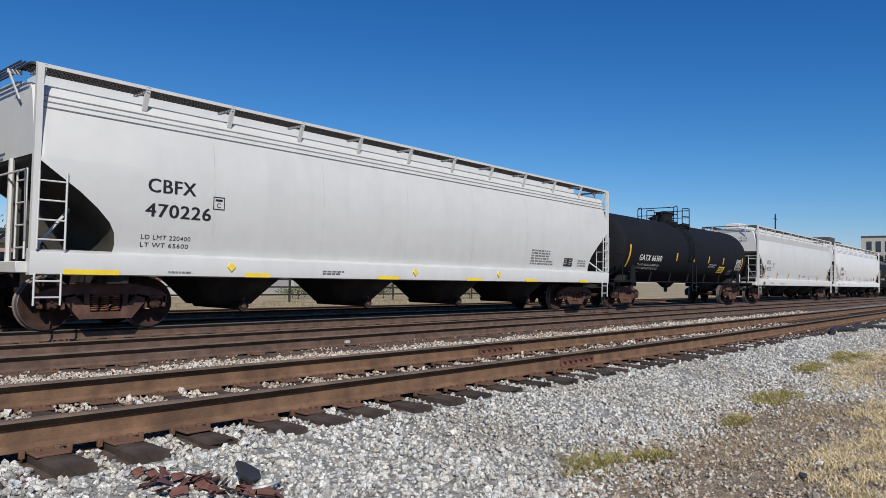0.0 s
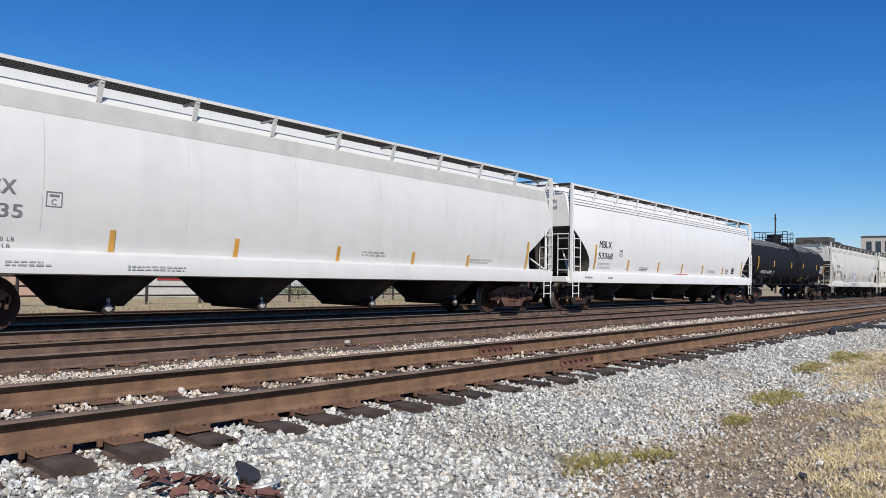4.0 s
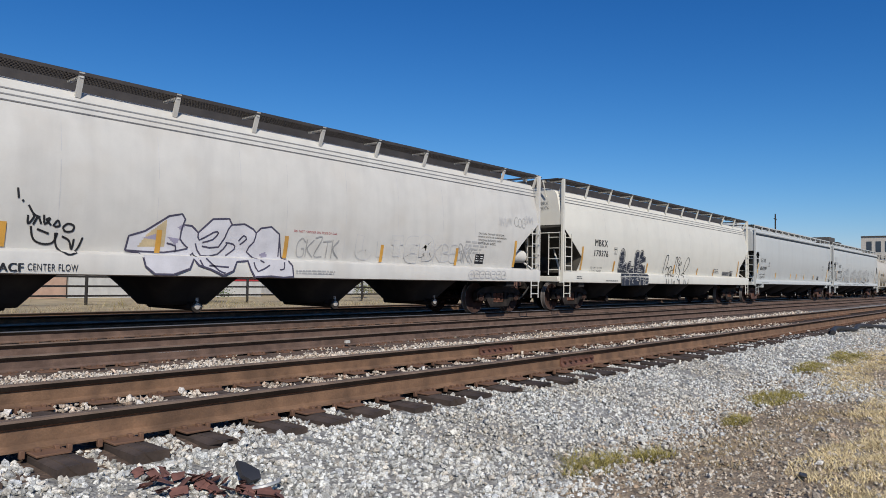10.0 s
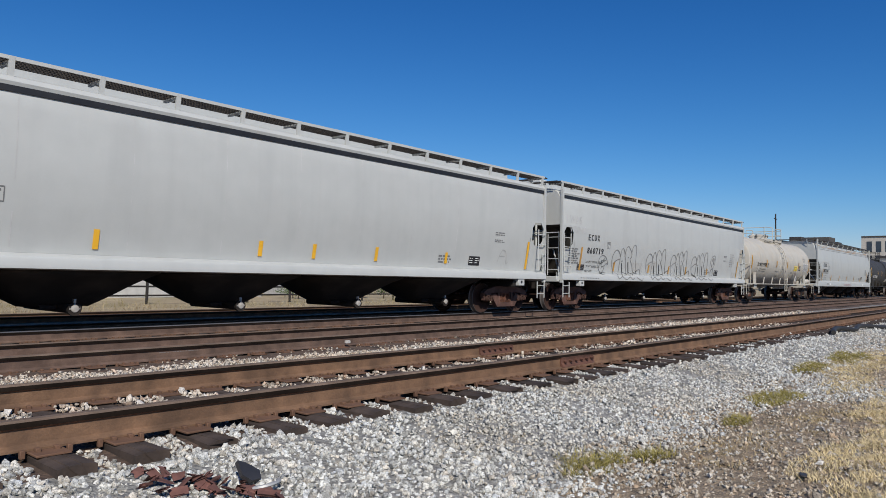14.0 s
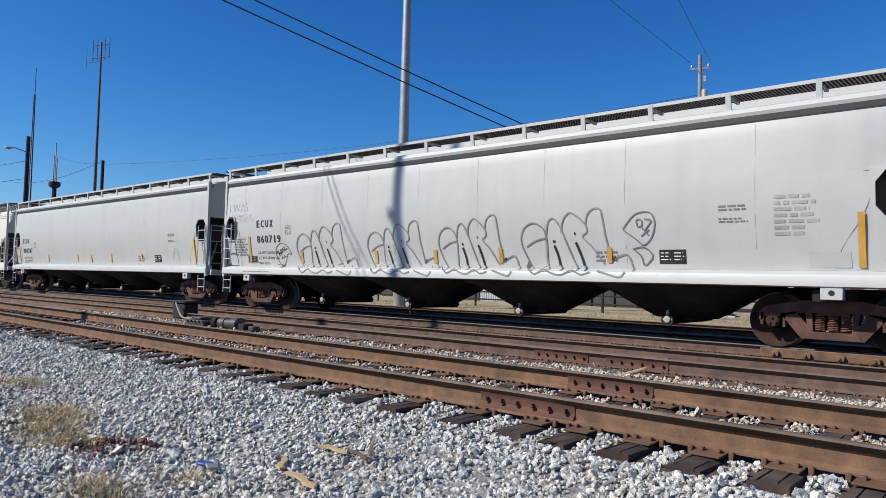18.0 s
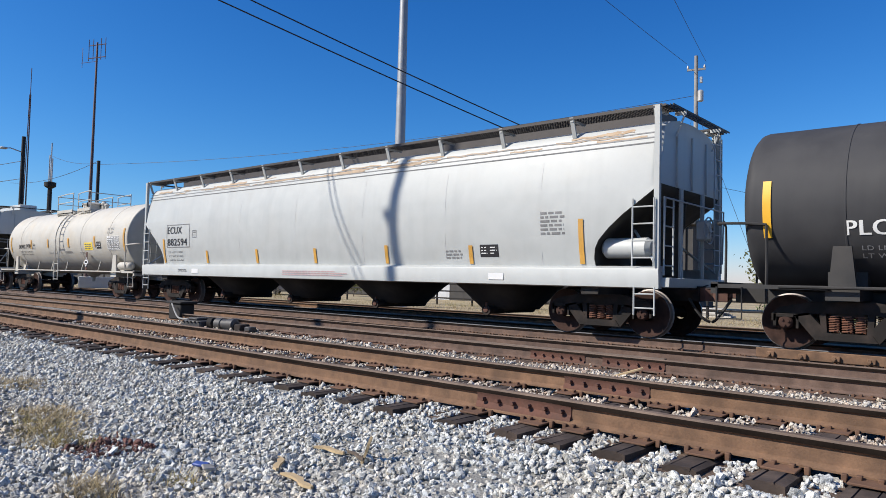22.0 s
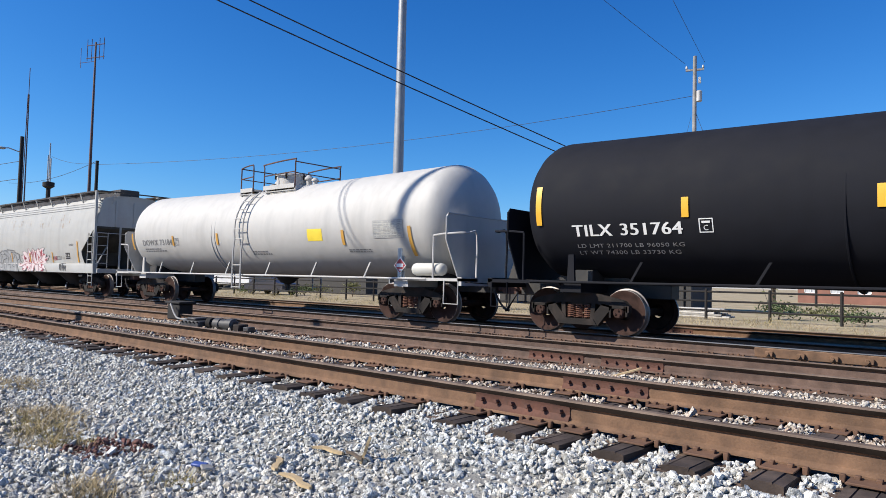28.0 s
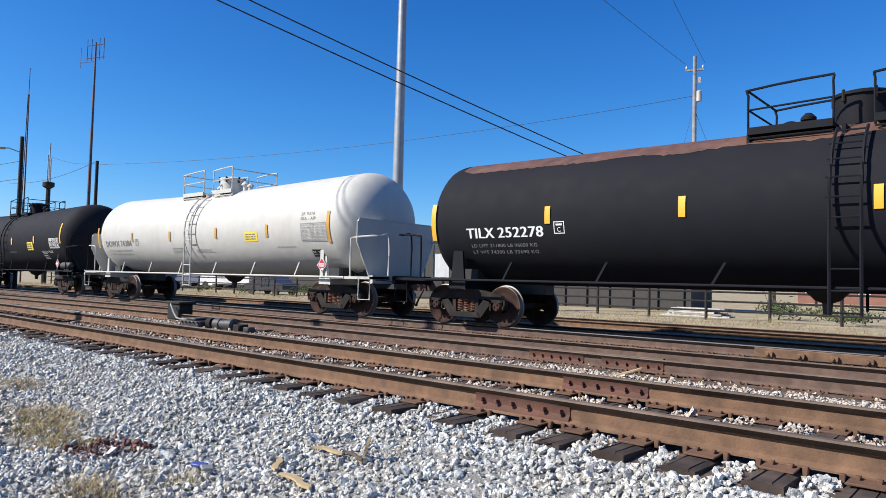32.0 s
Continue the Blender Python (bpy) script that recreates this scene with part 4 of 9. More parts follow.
    # underframe ends
    for sg, u, tu in ((-1, 0.0, trucks[0]), (1, L, L + trucks[1])):
        e = tu + sg * 2.0
        part("stub_sill", Shape().box(min(e, tu - sg * 1.6), max(e, tu - sg * 1.6), -0.20, 0.20, 0.74, 1.10, 0.01), sill_mat, car)
        s = Shape().box(min(e, tu + sg * 0.2), max(e, tu + sg * 0.2), -1.5, -0.9, 1.0, 1.07).box(min(e, tu + sg * 0.2), max(e, tu + sg * 0.2), 0.9, 1.5, 1.0, 1.07)
        s.box(min(e, e - sg * 0.12), max(e, e - sg * 0.12), -1.5, 1.5, 0.90, 1.10)
        part("end_platform", s, rail_mat, car)
        for sy in (-1, 1):
            wb = 0.45 if shield else 1.0
            s = Shape().prism([(tu - 0.20 * wb, 0.98), (tu + 0.20 * wb, 0.98), (tu + 0.13 * wb, 1.70 - 0.1 * (wb < 1)), (tu - 0.13 * wb, 1.70 - 0.1 * (wb < 1))], "y", sy * 1.36 - 0.03, sy * 1.36 + 0.03)
            s.box(tu - 0.24, tu + 0.24, min(sy * 0.3, sy * 1.4), max(sy * 0.3, sy * 1.4), 0.84, 1.04)
            part("bolster_plate", s, rail_mat, car)
            s = Shape().tube(smooth_line([(e - sg * 0.9, sy * 1.46, 1.05), (e - sg * 0.9, sy * 1.46, 1.95), (e - sg * 0.82, sy * 1.46, 2.08), (e - sg * 0.15, sy * 1.40, 2.12), (e - sg * 0.05, sy * 1.2, 2.12), (e - sg * 0.05, sy * 0.9, 2.10), (e - sg * 0.05, sy * 0.9, 1.08)], 3), 0.024, 6)
            part("end_rail", s, rail_mat, car)
            part("step", Shape().tube([(e - sg * 0.1, sy * 1.5, 1.02), (e - sg * 0.1, sy * 1.5, 0.48), (e - sg * 0.52, sy * 1.5, 0.48), (e - sg * 0.52, sy * 1.5, 1.02)], 0.017, 6), rail_mat, car)
        s = Shape().box(tu - 0.28, tu + 0.28, -1.0, 1.0, 1.02, 1.30).prism([(tu - sg * 0.9, 1.08), (tu + sg * 0.9, 1.08), (tu + sg * 0.5, 1.42), (tu - sg * 0.5, 1.42)], "y", -0.5, 0.5)
        part("saddle", s, sill_mat, car)
        if shield:
            u = e0 if sg < 0 else e1
            part("head_shield", Shape().prism([(-1.0, 1.08), (1.0, 1.08), (1.46, 1.98), (1.46, 2.50), (1.39, 2.58), (-1.39, 2.58), (-1.46, 2.50), (-1.46, 1.98)], "x", min(u + sg * 0.02, u + sg * 0.05), max(u + sg * 0.02, u + sg * 0.05)), paint, car)
            rim = [(-1.0, 1.08), (-1.46, 1.98), (-1.46, 2.52), (-1.39, 2.59), (1.39, 2.59), (1.46, 2.52), (1.46, 1.98), (1.0, 1.08)]
            part("shield_rim", Shape().tube([(u + sg * 0.04, y, z) for y, z in rim], 0.024, 6), paint, car)
        coupler(car, e, sg, gaps[0] if sg < 0 else gaps[1])
        bogie(car, tu, bog)
    brake_wheel(car, (trucks[0] - 2.1) if brake_left else (L + trucks[1] + 2.1), 0.5, 2.0, -1 if brake_left else 1, rail_mat)
    if reservoir:
        k = 0.66
        part("air_reservoir", Shape().lathe([(-0.50, 0.1 * k), (-0.46, 0.2 * k), (-0.4, 0.235 * k), (0.4, 0.235 * k), (0.46, 0.2 * k), (0.50, 0.1 * k)], (L + trucks[1] + 0.82, -1.28, 1.12 + 0.23 * k), "x", 18), reservoir, car)
    part("bottom_outlet", Shape().lathe([(-0.08, 0.07), (0.12, 0.09), (0.16, 0.2), (0.3, 0.34), (0.45, 0.5)], (L / 2 + 0.2, 0, 0.66), "z", 16), sill_mat, car)
    return car, Side(lambda z: math.sqrt(max(0.01, r * r - (z - zc) ** 2)), L / 2, rise), mid_u


# ---- graffiti ----
def tag(side, car, kind, u0, v0, u1, v1, n, mat, w=0.03, seed=1, lift=0.009):
    """Spray paint: kind arch, bubble or scrawl, n forms side by side in the box."""
    rnd = random.Random(seed)
    s = Shape()
    cw, h = (u1 - u0) / n, v1 - v0
    for k in range(n):
        a = u0 + cw * k
        j = lambda q=0.06: rnd.uniform(-q, q)
        if kind == "arch":
            p = [(a - 0.1 * cw, v0 + (0.05 + j()) * h), (a + 0.02 * cw, v0 + (0.5 + j()) * h), (a + 0.3 * cw, v0 + (0.96 + j(0.04)) * h), (a + 0.62 * cw, v0 + (0.9 + j()) * h),
                 (a + 0.75 * cw, v0 + (0.4 + j()) * h), (a + 0.8 * cw, v0 + (0.03 + j(0.03)) * h), (a + 0.98 * cw, v0 + (0.08 + j(0.03)) * h)]
            side.line(s, smooth_line(p), w, lift)
            if k % 2 == 0:
                side.line(s, smooth_line([(a + 0.05 * cw, v0 + 0.5 * h), (a + 0.35 * cw, v0 + (0.58 + j()) * h), (a + 0.6 * cw, v0 + 0.5 * h)]), w * 0.8, lift)
            else:
                side.line(s, smooth_line([(a + 0.3 * cw, v0 + 0.05 * h), (a + 0.38 * cw, v0 + 0.45 * h), (a + 0.5 * cw, v0 + 0.05 * h)]), w * 0.8, lift)
        elif kind == "bubble":
            m = 12
            cu, cv = a + cw * 0.5, v0 + h * (0.5 + j(0.05))
            p = []
            for i in range(m):
                t = 2 * math.pi * i / m
                q = 0.92 + j(0.14)
                p.append((cu + q * cw * 0.56 * math.cos(t), cv + q * h * 0.5 * math.sin(t)))
            p.append(p[0])
            side.line(s, smooth_line(p, 3), w, lift)
            side.line(s, smooth_line([(cu + j(0.2) * cw, cv + 0.25 * h), (cu + j(0.2) * cw, cv), (cu + j(0.2) * cw, cv - 0.25 * h)]), w * 0.8, lift)
            side.line(s, smooth_line([(cu - 0.3 * cw, cv + j() * h), (cu, cv + 0.1 * h), (cu + 0.3 * cw, cv + j() * h)]), w * 0.7, lift)
        else:
            p = [(a + cw * (i / 5 + j(0.12)), v0 + h * (0.5 + 0.45 * (1 if i % 2 else -1) + j(0.15))) for i in range(6)]
            side.line(s, smooth_line(p), w, lift)
    tagged(part("graffiti", s, mat, car), kind="stuff")


GLYPH = {
    "G": [[(.95, .8), (.6, 1), (.15, .75), (.05, .35), (.3, 0), (.8, .05), (.92, .42), (.55, .45)]],
    "I": [[(.5, 1), (.5, .5), (.55, 0)]],
    "R": [[(.1, 0), (.1, .5), (.12, .95), (.6, 1), (.82, .74), (.5, .5), (.2, .48)], [(.45, .5), (.95, 0)]],
    "L": [[(.2, 1), (.2, .4), (.25, .05), (.8, 0), (1.0, .18)]],
    "H": [[(.1, 0), (.15, 1)], [(.85, 0), (.9, 1)], [(.12, .5), (.88, .52)]],
    "E": [[(.95, 1), (.25, .95), (.1, .5), (.18, .05), (1.0, 0)], [(.12, .52), (.8, .54)]],
    "O": [[(.5, 1), (.1, .8), (.05, .3), (.4, 0), (.85, .15), (.95, .65), (.6, .98)]],
    "S": [[(.95, .9), (.4, 1), (.08, .75), (.5, .52), (.95, .28), (.6, 0), (.05, .1)]],
    "N": [[(.08, 0), (.15, .98), (.85, .05), (.95, 1)]],
    "D": [[(.1, 0), (.15, 1), (.8, .85), (.95, .4), (.6, .02), (.1, 0)]],
    "A": [[(.02, 0), (.35, .7), (.5, 1), (.7, .6), (1.0, 0)], [(.2, .35), (.85, .35)]],
    "K": [[(.1, 0), (.15, 1)], [(.9, 1), (.2, .5), (.95, 0)]],
    "B": [[(.1, 0), (.12, 1), (.7, .95), (.75, .65), (.2, .52), (.85, .45), (.9, .1), (.1, 0)]],
    "U": [[(.08, 1), (.1, .25), (.5, 0), (.88, .25), (.92, 1)]],
    "T": [[(0, .95), (1, 1)], [(.5, .97), (.48, 0)]],
    "Z": [[(.05, .95), (.9, 1), (.1, .05), (1.0, 0)]],
    "C": [[(.95, .85), (.5, 1), (.08, .6), (.2, .1), (.6, 0), (1.0, .2)]],
    "M": [[(.02, 0), (.12, 1), (.5, .4), (.85, 1), (1.0, 0)]],
}


def sprayed(side, car, text, u0, v0, u1, v1, edge, fill, thick=0.2, rim=0.035, sharp=False, seed=1, lift=0.009, overlap=0.15, shade=None):
    """A sprayed word in fat outlined letters that run into one another; sharp letters grow spikes."""
    rnd = random.Random(seed)
    n = len(text)
    cw, h = (u1 - u0) / n, v1 - v0
    if shade:
        s = Shape()
        p = [(u0 + (u1 - u0) * (0.5 + 0.54 * math.cos(2 * math.pi * i / 40) * rnd.uniform(0.86, 1.06)), (v0 + v1) / 2 + 0.56 * h * math.sin(2 * math.pi * i / 40) * rnd.uniform(0.7, 1.08)) for i in range(40)]
        c = ((u0 + u1) / 2, (v0 + v1) / 2)
        s.add([side.at(*c, lift - 0.004)] + [side.at(x, y, lift - 0.004) for x, y in p], [(0, 1 + i, 1 + (i + 1) % 40) for i in range(40)])
        part("graffiti_shade", s, shade, car)
    for k, ch in enumerate(text):
        rims, body = Shape(), Shape()
        a, w = u0 + cw * (k - overlap / 2), cw * (1 + overlap)
        dv, hh = rnd.uniform(-0.06, 0.04) * h, h * rnd.uniform(0.92, 1.06)
        for j, st in enumerate(GLYPH[ch]):
            p = [(a + thick / 2 + (w - thick) * (x + rnd.uniform(-0.04, 0.04)), v0 + dv + thick / 2 + (hh - thick) * y) for x, y in st]
            if sharp:
                q = []
                for i in range(len(p) - 1):
                    m = rnd.uniform(0.4, 0.6)
                    q += [p[i], (p[i][0] + (p[i + 1][0] - p[i][0]) * m + rnd.uniform(-0.12, 0.12) * w, p[i][1] + (p[i + 1][1] - p[i][1]) * m + rnd.uniform(-0.08, 0.08) * h)]
                p = q + [p[-1], (p[-1][0] + rnd.uniform(-0.3, 0.4) * w, p[-1][1] + rnd.choice((-0.16, 0.16)) * h)]
                p = smooth_line(p, 2)
            else:
                p = smooth_line(p, 4)
            z = lift + 0.0016 * k + 0.0004 * j
            side.line(rims, p, thick, z)
            if fill:
                e = 0.5 * rim / max(0.05, math.dist(p[0], p[1]))
                p = [tuple(c + (d - c) * min(0.9, e) for c, d in zip(p[0], p[1]))] + p[1:-1] + [tuple(c + (d - c) * min(0.9, e) for c, d in zip(p[-1], p[-2]))]
                side.line(body, p, thick - 2 * rim, z + 0.0007)
        ob = part("graffiti_letter", rims, edge, car)
        if fill:
            part("fill", body, fill, ob)


def strokes(side, car, name, box, lines, mat, w, lift=0.012, k=4):
    """Spray lines drawn in a box (u0, v0, u1, v1) on a car's side."""
    u0, v0, u1, v1 = box
    s = Shape()
    for ln in lines:
        pts = [(u0 + (u1 - u0) * a, v0 + (v1 - v0) * b) for a, b in ln]
        side.line(s, smooth_line(pts, k) if k else pts, w, lift)
    tagged(part(name, s, mat, car), kind="stuff")


def filled(side, car, name, box, outlines, mat, lift=0.009, du=0.03):
    """Sprayed areas inside closed outlines, laid on the skin in narrow upright strips."""
    u0, v0, u1, v1 = box
    s = Shape()
    for ln in outlines:
        pts = [(u0 + (u1 - u0) * a, v0 + (v1 - v0) * b) for a, b in ln]
        lo, hi = min(q[0] for q in pts), max(q[0] for q in pts)
        n = max(2, int((hi - lo) / du))
        for i in range(n):
            a, b = lo + (hi - lo) * i / n, lo + (hi - lo) * (i + 1) / n
            m = (a + b) / 2
            cuts = sorted(p[1] + (q[1] - p[1]) * (m - p[0]) / (q[0] - p[0]) for p, q in zip(pts, pts[1:] + pts[:1]) if (p[0] > m) != (q[0] > m))
            for c, d in zip(cuts[::2], cuts[1::2]):
                for e, f in ((c, min(d, 1.335)), (max(c, 1.35), d)):
                    if f - e > 0.004:
                        side.rect(s, a, e, b, f, lift, max(1, int((f - e) / 0.12)))
    tagged(part(name, s, mat, car), kind="stuff")


def panel_seams(side, car, places, seed, top=3.6):
    """Hair-thin upright weld seams of the side sheets, broken here and there."""
    rnd = random.Random(seed)
    for u in places:
        z, s = top, Shape()
        while z > 1.5:
            ln = rnd.uniform(0.5, 1.4)
            side.line(s, [(u + rnd.uniform(-0.006, 0.006), z), (u + rnd.uniform(-0.006, 0.006), max(1.38, z - ln))], rnd.uniform(0.007, 0.014), 0.004)
            z -= ln + rnd.uniform(0.05, 0.5)
        tagged(part("panel_seam", s, "ink_ghost", car), kind="stuff")


# Stroke points of the tags, traced from how they look to the camera.
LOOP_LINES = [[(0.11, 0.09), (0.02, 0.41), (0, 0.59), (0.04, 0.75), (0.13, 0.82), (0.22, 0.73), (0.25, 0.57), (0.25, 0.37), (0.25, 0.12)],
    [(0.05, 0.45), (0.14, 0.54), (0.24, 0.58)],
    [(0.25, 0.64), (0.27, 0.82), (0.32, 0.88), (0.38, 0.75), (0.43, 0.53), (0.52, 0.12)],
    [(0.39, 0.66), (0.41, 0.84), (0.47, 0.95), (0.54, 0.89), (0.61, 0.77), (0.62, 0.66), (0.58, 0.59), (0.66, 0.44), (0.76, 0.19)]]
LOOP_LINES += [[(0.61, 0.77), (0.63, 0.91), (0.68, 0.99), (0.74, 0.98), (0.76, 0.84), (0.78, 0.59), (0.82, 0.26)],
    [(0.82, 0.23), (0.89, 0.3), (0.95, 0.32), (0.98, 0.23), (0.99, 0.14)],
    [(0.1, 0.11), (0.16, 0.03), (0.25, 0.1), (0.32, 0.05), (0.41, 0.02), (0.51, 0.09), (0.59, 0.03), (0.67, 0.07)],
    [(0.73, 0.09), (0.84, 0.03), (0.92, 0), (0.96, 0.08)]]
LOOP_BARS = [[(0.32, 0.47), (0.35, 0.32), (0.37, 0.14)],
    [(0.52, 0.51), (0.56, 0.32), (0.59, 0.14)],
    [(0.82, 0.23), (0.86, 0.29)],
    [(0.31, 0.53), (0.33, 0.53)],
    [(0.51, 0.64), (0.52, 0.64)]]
SPEECH = [[(0.0, 0.63), (0.1, 0.86), (0.38, 1.0), (0.7, 0.91), (0.88, 0.72), (1.0, 0.5), (0.83, 0.54), (0.68, 0.4), (0.62, 0.17), (0.4, 0.0), (0.15, 0.18), (0.0, 0.5), (0.0, 0.63)]]
SPEECH_WORD = [[(0.16, 0.66), (0.25, 0.4)], [(0.3, 0.74), (0.36, 0.46)], [(0.16, 0.5), (0.36, 0.6)], [(0.46, 0.76), (0.38, 0.66), (0.44, 0.56), (0.52, 0.66), (0.46, 0.76)], [(0.55, 0.86), (0.58, 0.66), (0.74, 0.76)],
               [(0.38, 0.26), (0.42, 0.42), (0.48, 0.32), (0.54, 0.44), (0.6, 0.36)]]
BALLOON = [[(0, 0.68), (0.39, 0.94), (0.85, 0.97), (1, 0.79), (0.9, 0.53), (0.64, 0.38), (0.39, 0.5), (0.02, 0.66)],
    [(0.44, 0.85), (0.59, 0.84), (0.61, 0.74), (0.47, 0.72), (0.44, 0.84)],
    [(0.69, 0.85), (0.9, 0.82), (0.69, 0.65)],
    [(0.59, 0.71), (0.8, 0.56)],
    [(0.57, 0.54), (0.82, 0.66)],
    [(0.29, 0.31), (0.64, 0.34), (0.9, 0.18), (0.64, 0.01), (0.54, 0.18), (0.31, 0.31)]]
MASK_TAG = [[(0.02, 0.98), (0.04, 0.83)],
    [(0.09, 0.81), (0.11, 0.78)],
    [(0.18, 0.74), (0.26, 0.61), (0.35, 0.57)],
    [(0.18, 0.59), (0.19, 0.46), (0.26, 0.56), (0.25, 0.61)],
    [(0.26, 0.45), (0.32, 0.57), (0.37, 0.47)],
    [(0.4, 0.61), (0.42, 0.47), (0.49, 0.56), (0.44, 0.54), (0.51, 0.46)],
    [(0.54, 0.45), (0.6, 0.54), (0.63, 0.46), (0.56, 0.44)],
    [(0.68, 0.44), (0.75, 0.5), (0.84, 0.47), (0.82, 0.39), (0.72, 0.38), (0.68, 0.44)],
    [(0.23, 0.43), (0.28, 0.24), (0.42, 0.17), (0.56, 0.2), (0.61, 0.35)],
    [(0.58, 0.35), (0.61, 0.15), (0.75, 0.02), (0.91, 0.09), (0.99, 0.3)],
    [(0.32, 0.39), (0.49, 0.33)],
    [(0.68, 0.3), (0.79, 0.24), (0.84, 0.1), (0.86, 0.27)]]
CORNER_TAG = [[(0.02, 0.94), (0.14, 0.95)],
    [(0.02, 0.87), (0.11, 0.86)],
    [(0.14, 0.92), (0.09, 0.82), (0.16, 0.75), (0.28, 0.83), (0.25, 0.93)],
    [(0.26, 0.72), (0.32, 0.87), (0.36, 0.72)],
    [(0.37, 0.92), (0.4, 0.72), (0.44, 0.88), (0.49, 0.7)],
    [(0.49, 0.65), (0.51, 0.62)],
    [(0.55, 0.63), (0.61, 0.52)],
    [(0.61, 0.48), (0.63, 0.4), (0.68, 0.47)],
    [(0.72, 0.43), (0.74, 0.33), (0.79, 0.42)],
    [(0.79, 0.37), (0.88, 0.4), (0.91, 0.33), (0.84, 0.3)],
    [(0.63, 0.4), (0.67, 0.28), (0.74, 0.24)],
    [(0.77, 0.24), (0.82, 0.13), (0.93, 0.08), (0.98, 0.18)],
    [(0.86, 0.23), (0.91, 0.15), (0.93, 0.22)],
    [(0.91, 0.03), (0.93, 0.01)]]
RED_EDGE = [[(0, 0.3), (0.09, 0.45), (0.01, 0.66), (0.12, 0.72), (0.08, 0.85), (0.16, 0.87), (0.26, 0.78), (0.29, 0.99), (0.39, 0.82), (0.44, 0.99), (0.51, 0.89), (0.58, 0.89), (0.64, 0.98), (0.69, 0.92), (0.78, 0.99), (0.86, 0.98), (0.8, 0.85), (0.81, 0.75), (0.92, 0.72), (0.86, 0.58), (1, 0.68), (0.94, 0.51), (0.87, 0.44), (0.88, 0.3), (0.99, 0.01), (0.88, 0.13), (0.78, 0.01), (0.62, 0.02), (0.6, 0.18), (0.54, 0.02), (0.46, 0.02), (0.33, 0.01), (0.31, 0.15), (0.25, 0.03), (0.15, 0.03), (0.16, 0.2), (0.05, 0.2)]]
RED_SHARDS = [[(0.12, 0.68), (0.21, 0.54), (0.12, 0.49)],
    [(0.03, 0.29), (0.11, 0.38), (0.1, 0.29)],
    [(0.15, 0.16), (0.22, 0.1), (0.15, 0.04)],
    [(0.26, 0.39), (0.33, 0.63), (0.32, 0.42)],
    [(0.33, 0.32), (0.31, 0.54), (0.36, 0.39)],
    [(0.39, 0.78), (0.45, 0.94), (0.42, 0.58)],
    [(0.42, 0.39), (0.48, 0.68), (0.45, 0.32)],
    [(0.52, 0.78), (0.57, 0.82), (0.54, 0.44)],
    [(0.6, 0.75), (0.66, 0.58), (0.62, 0.54)]]
RED_SHARDS += [[(0.71, 0.82), (0.78, 0.94), (0.74, 0.58)],
    [(0.66, 0.34), (0.75, 0.44), (0.7, 0.29)],
    [(0.78, 0.78), (0.86, 0.7), (0.79, 0.66)],
    [(0.82, 0.49), (0.94, 0.58), (0.86, 0.43)],
    [(0.78, 0.34), (0.86, 0.3), (0.82, 0.19)],
    [(0.8, 0.03), (0.88, 0.11), (0.86, 0.01)],
    [(0.54, 0.13), (0.58, 0.25), (0.57, 0.06)],
    [(0.32, 0.22), (0.37, 0.18), (0.33, 0.06)]]
RED_LINES = [[(0.12, 0.72), (0.17, 0.58), (0.13, 0.44), (0.25, 0.39)],
    [(0.18, 0.32), (0.29, 0.37), (0.26, 0.78)],
    [(0.29, 0.99), (0.32, 0.54), (0.39, 0.82)],
    [(0.35, 0.32), (0.42, 0.58), (0.48, 0.85), (0.45, 0.32)],
    [(0.51, 0.89), (0.54, 0.44), (0.58, 0.89)],
    [(0.57, 0.32), (0.62, 0.54), (0.69, 0.3)],
    [(0.64, 0.98), (0.72, 0.73), (0.66, 0.54), (0.78, 0.39)],
    [(0.74, 0.87), (0.8, 0.85)],
    [(0.72, 0.54), (0.81, 0.75)],
    [(0.11, 0.2), (0.26, 0.3), (0.31, 0.15)],
    [(0.38, 0.06), (0.48, 0.3), (0.46, 0.02)],
    [(0.54, 0.02), (0.6, 0.3), (0.72, 0.32), (0.72, 0.02)],
    [(0.75, 0.2), (0.88, 0.13)]]
SILVER_A = [[(0, 0.6), (0.09, 0.56), (0.1, 0.73), (0.17, 0.65), (0.21, 0.56), (0.19, 0.9), (0.22, 0.98), (0.27, 0.85), (0.28, 0.67), (0.45, 0.79), (0.5, 0.77), (0.52, 0.94), (0.56, 0.99), (0.58, 0.88), (0.55, 0.71), (0.61, 0.65), (0.64, 0.81), (0.75, 0.63), (0.77, 0.73), (0.83, 0.71), (0.83, 0.56), (0.92, 0.33), (1, 0.23), (0.92, 0.15), (0.96, 0), (0.73, 0), (0.55, 0.02), (0.35, 0.02), (0.18, 0.02), (0, 0.04)]]
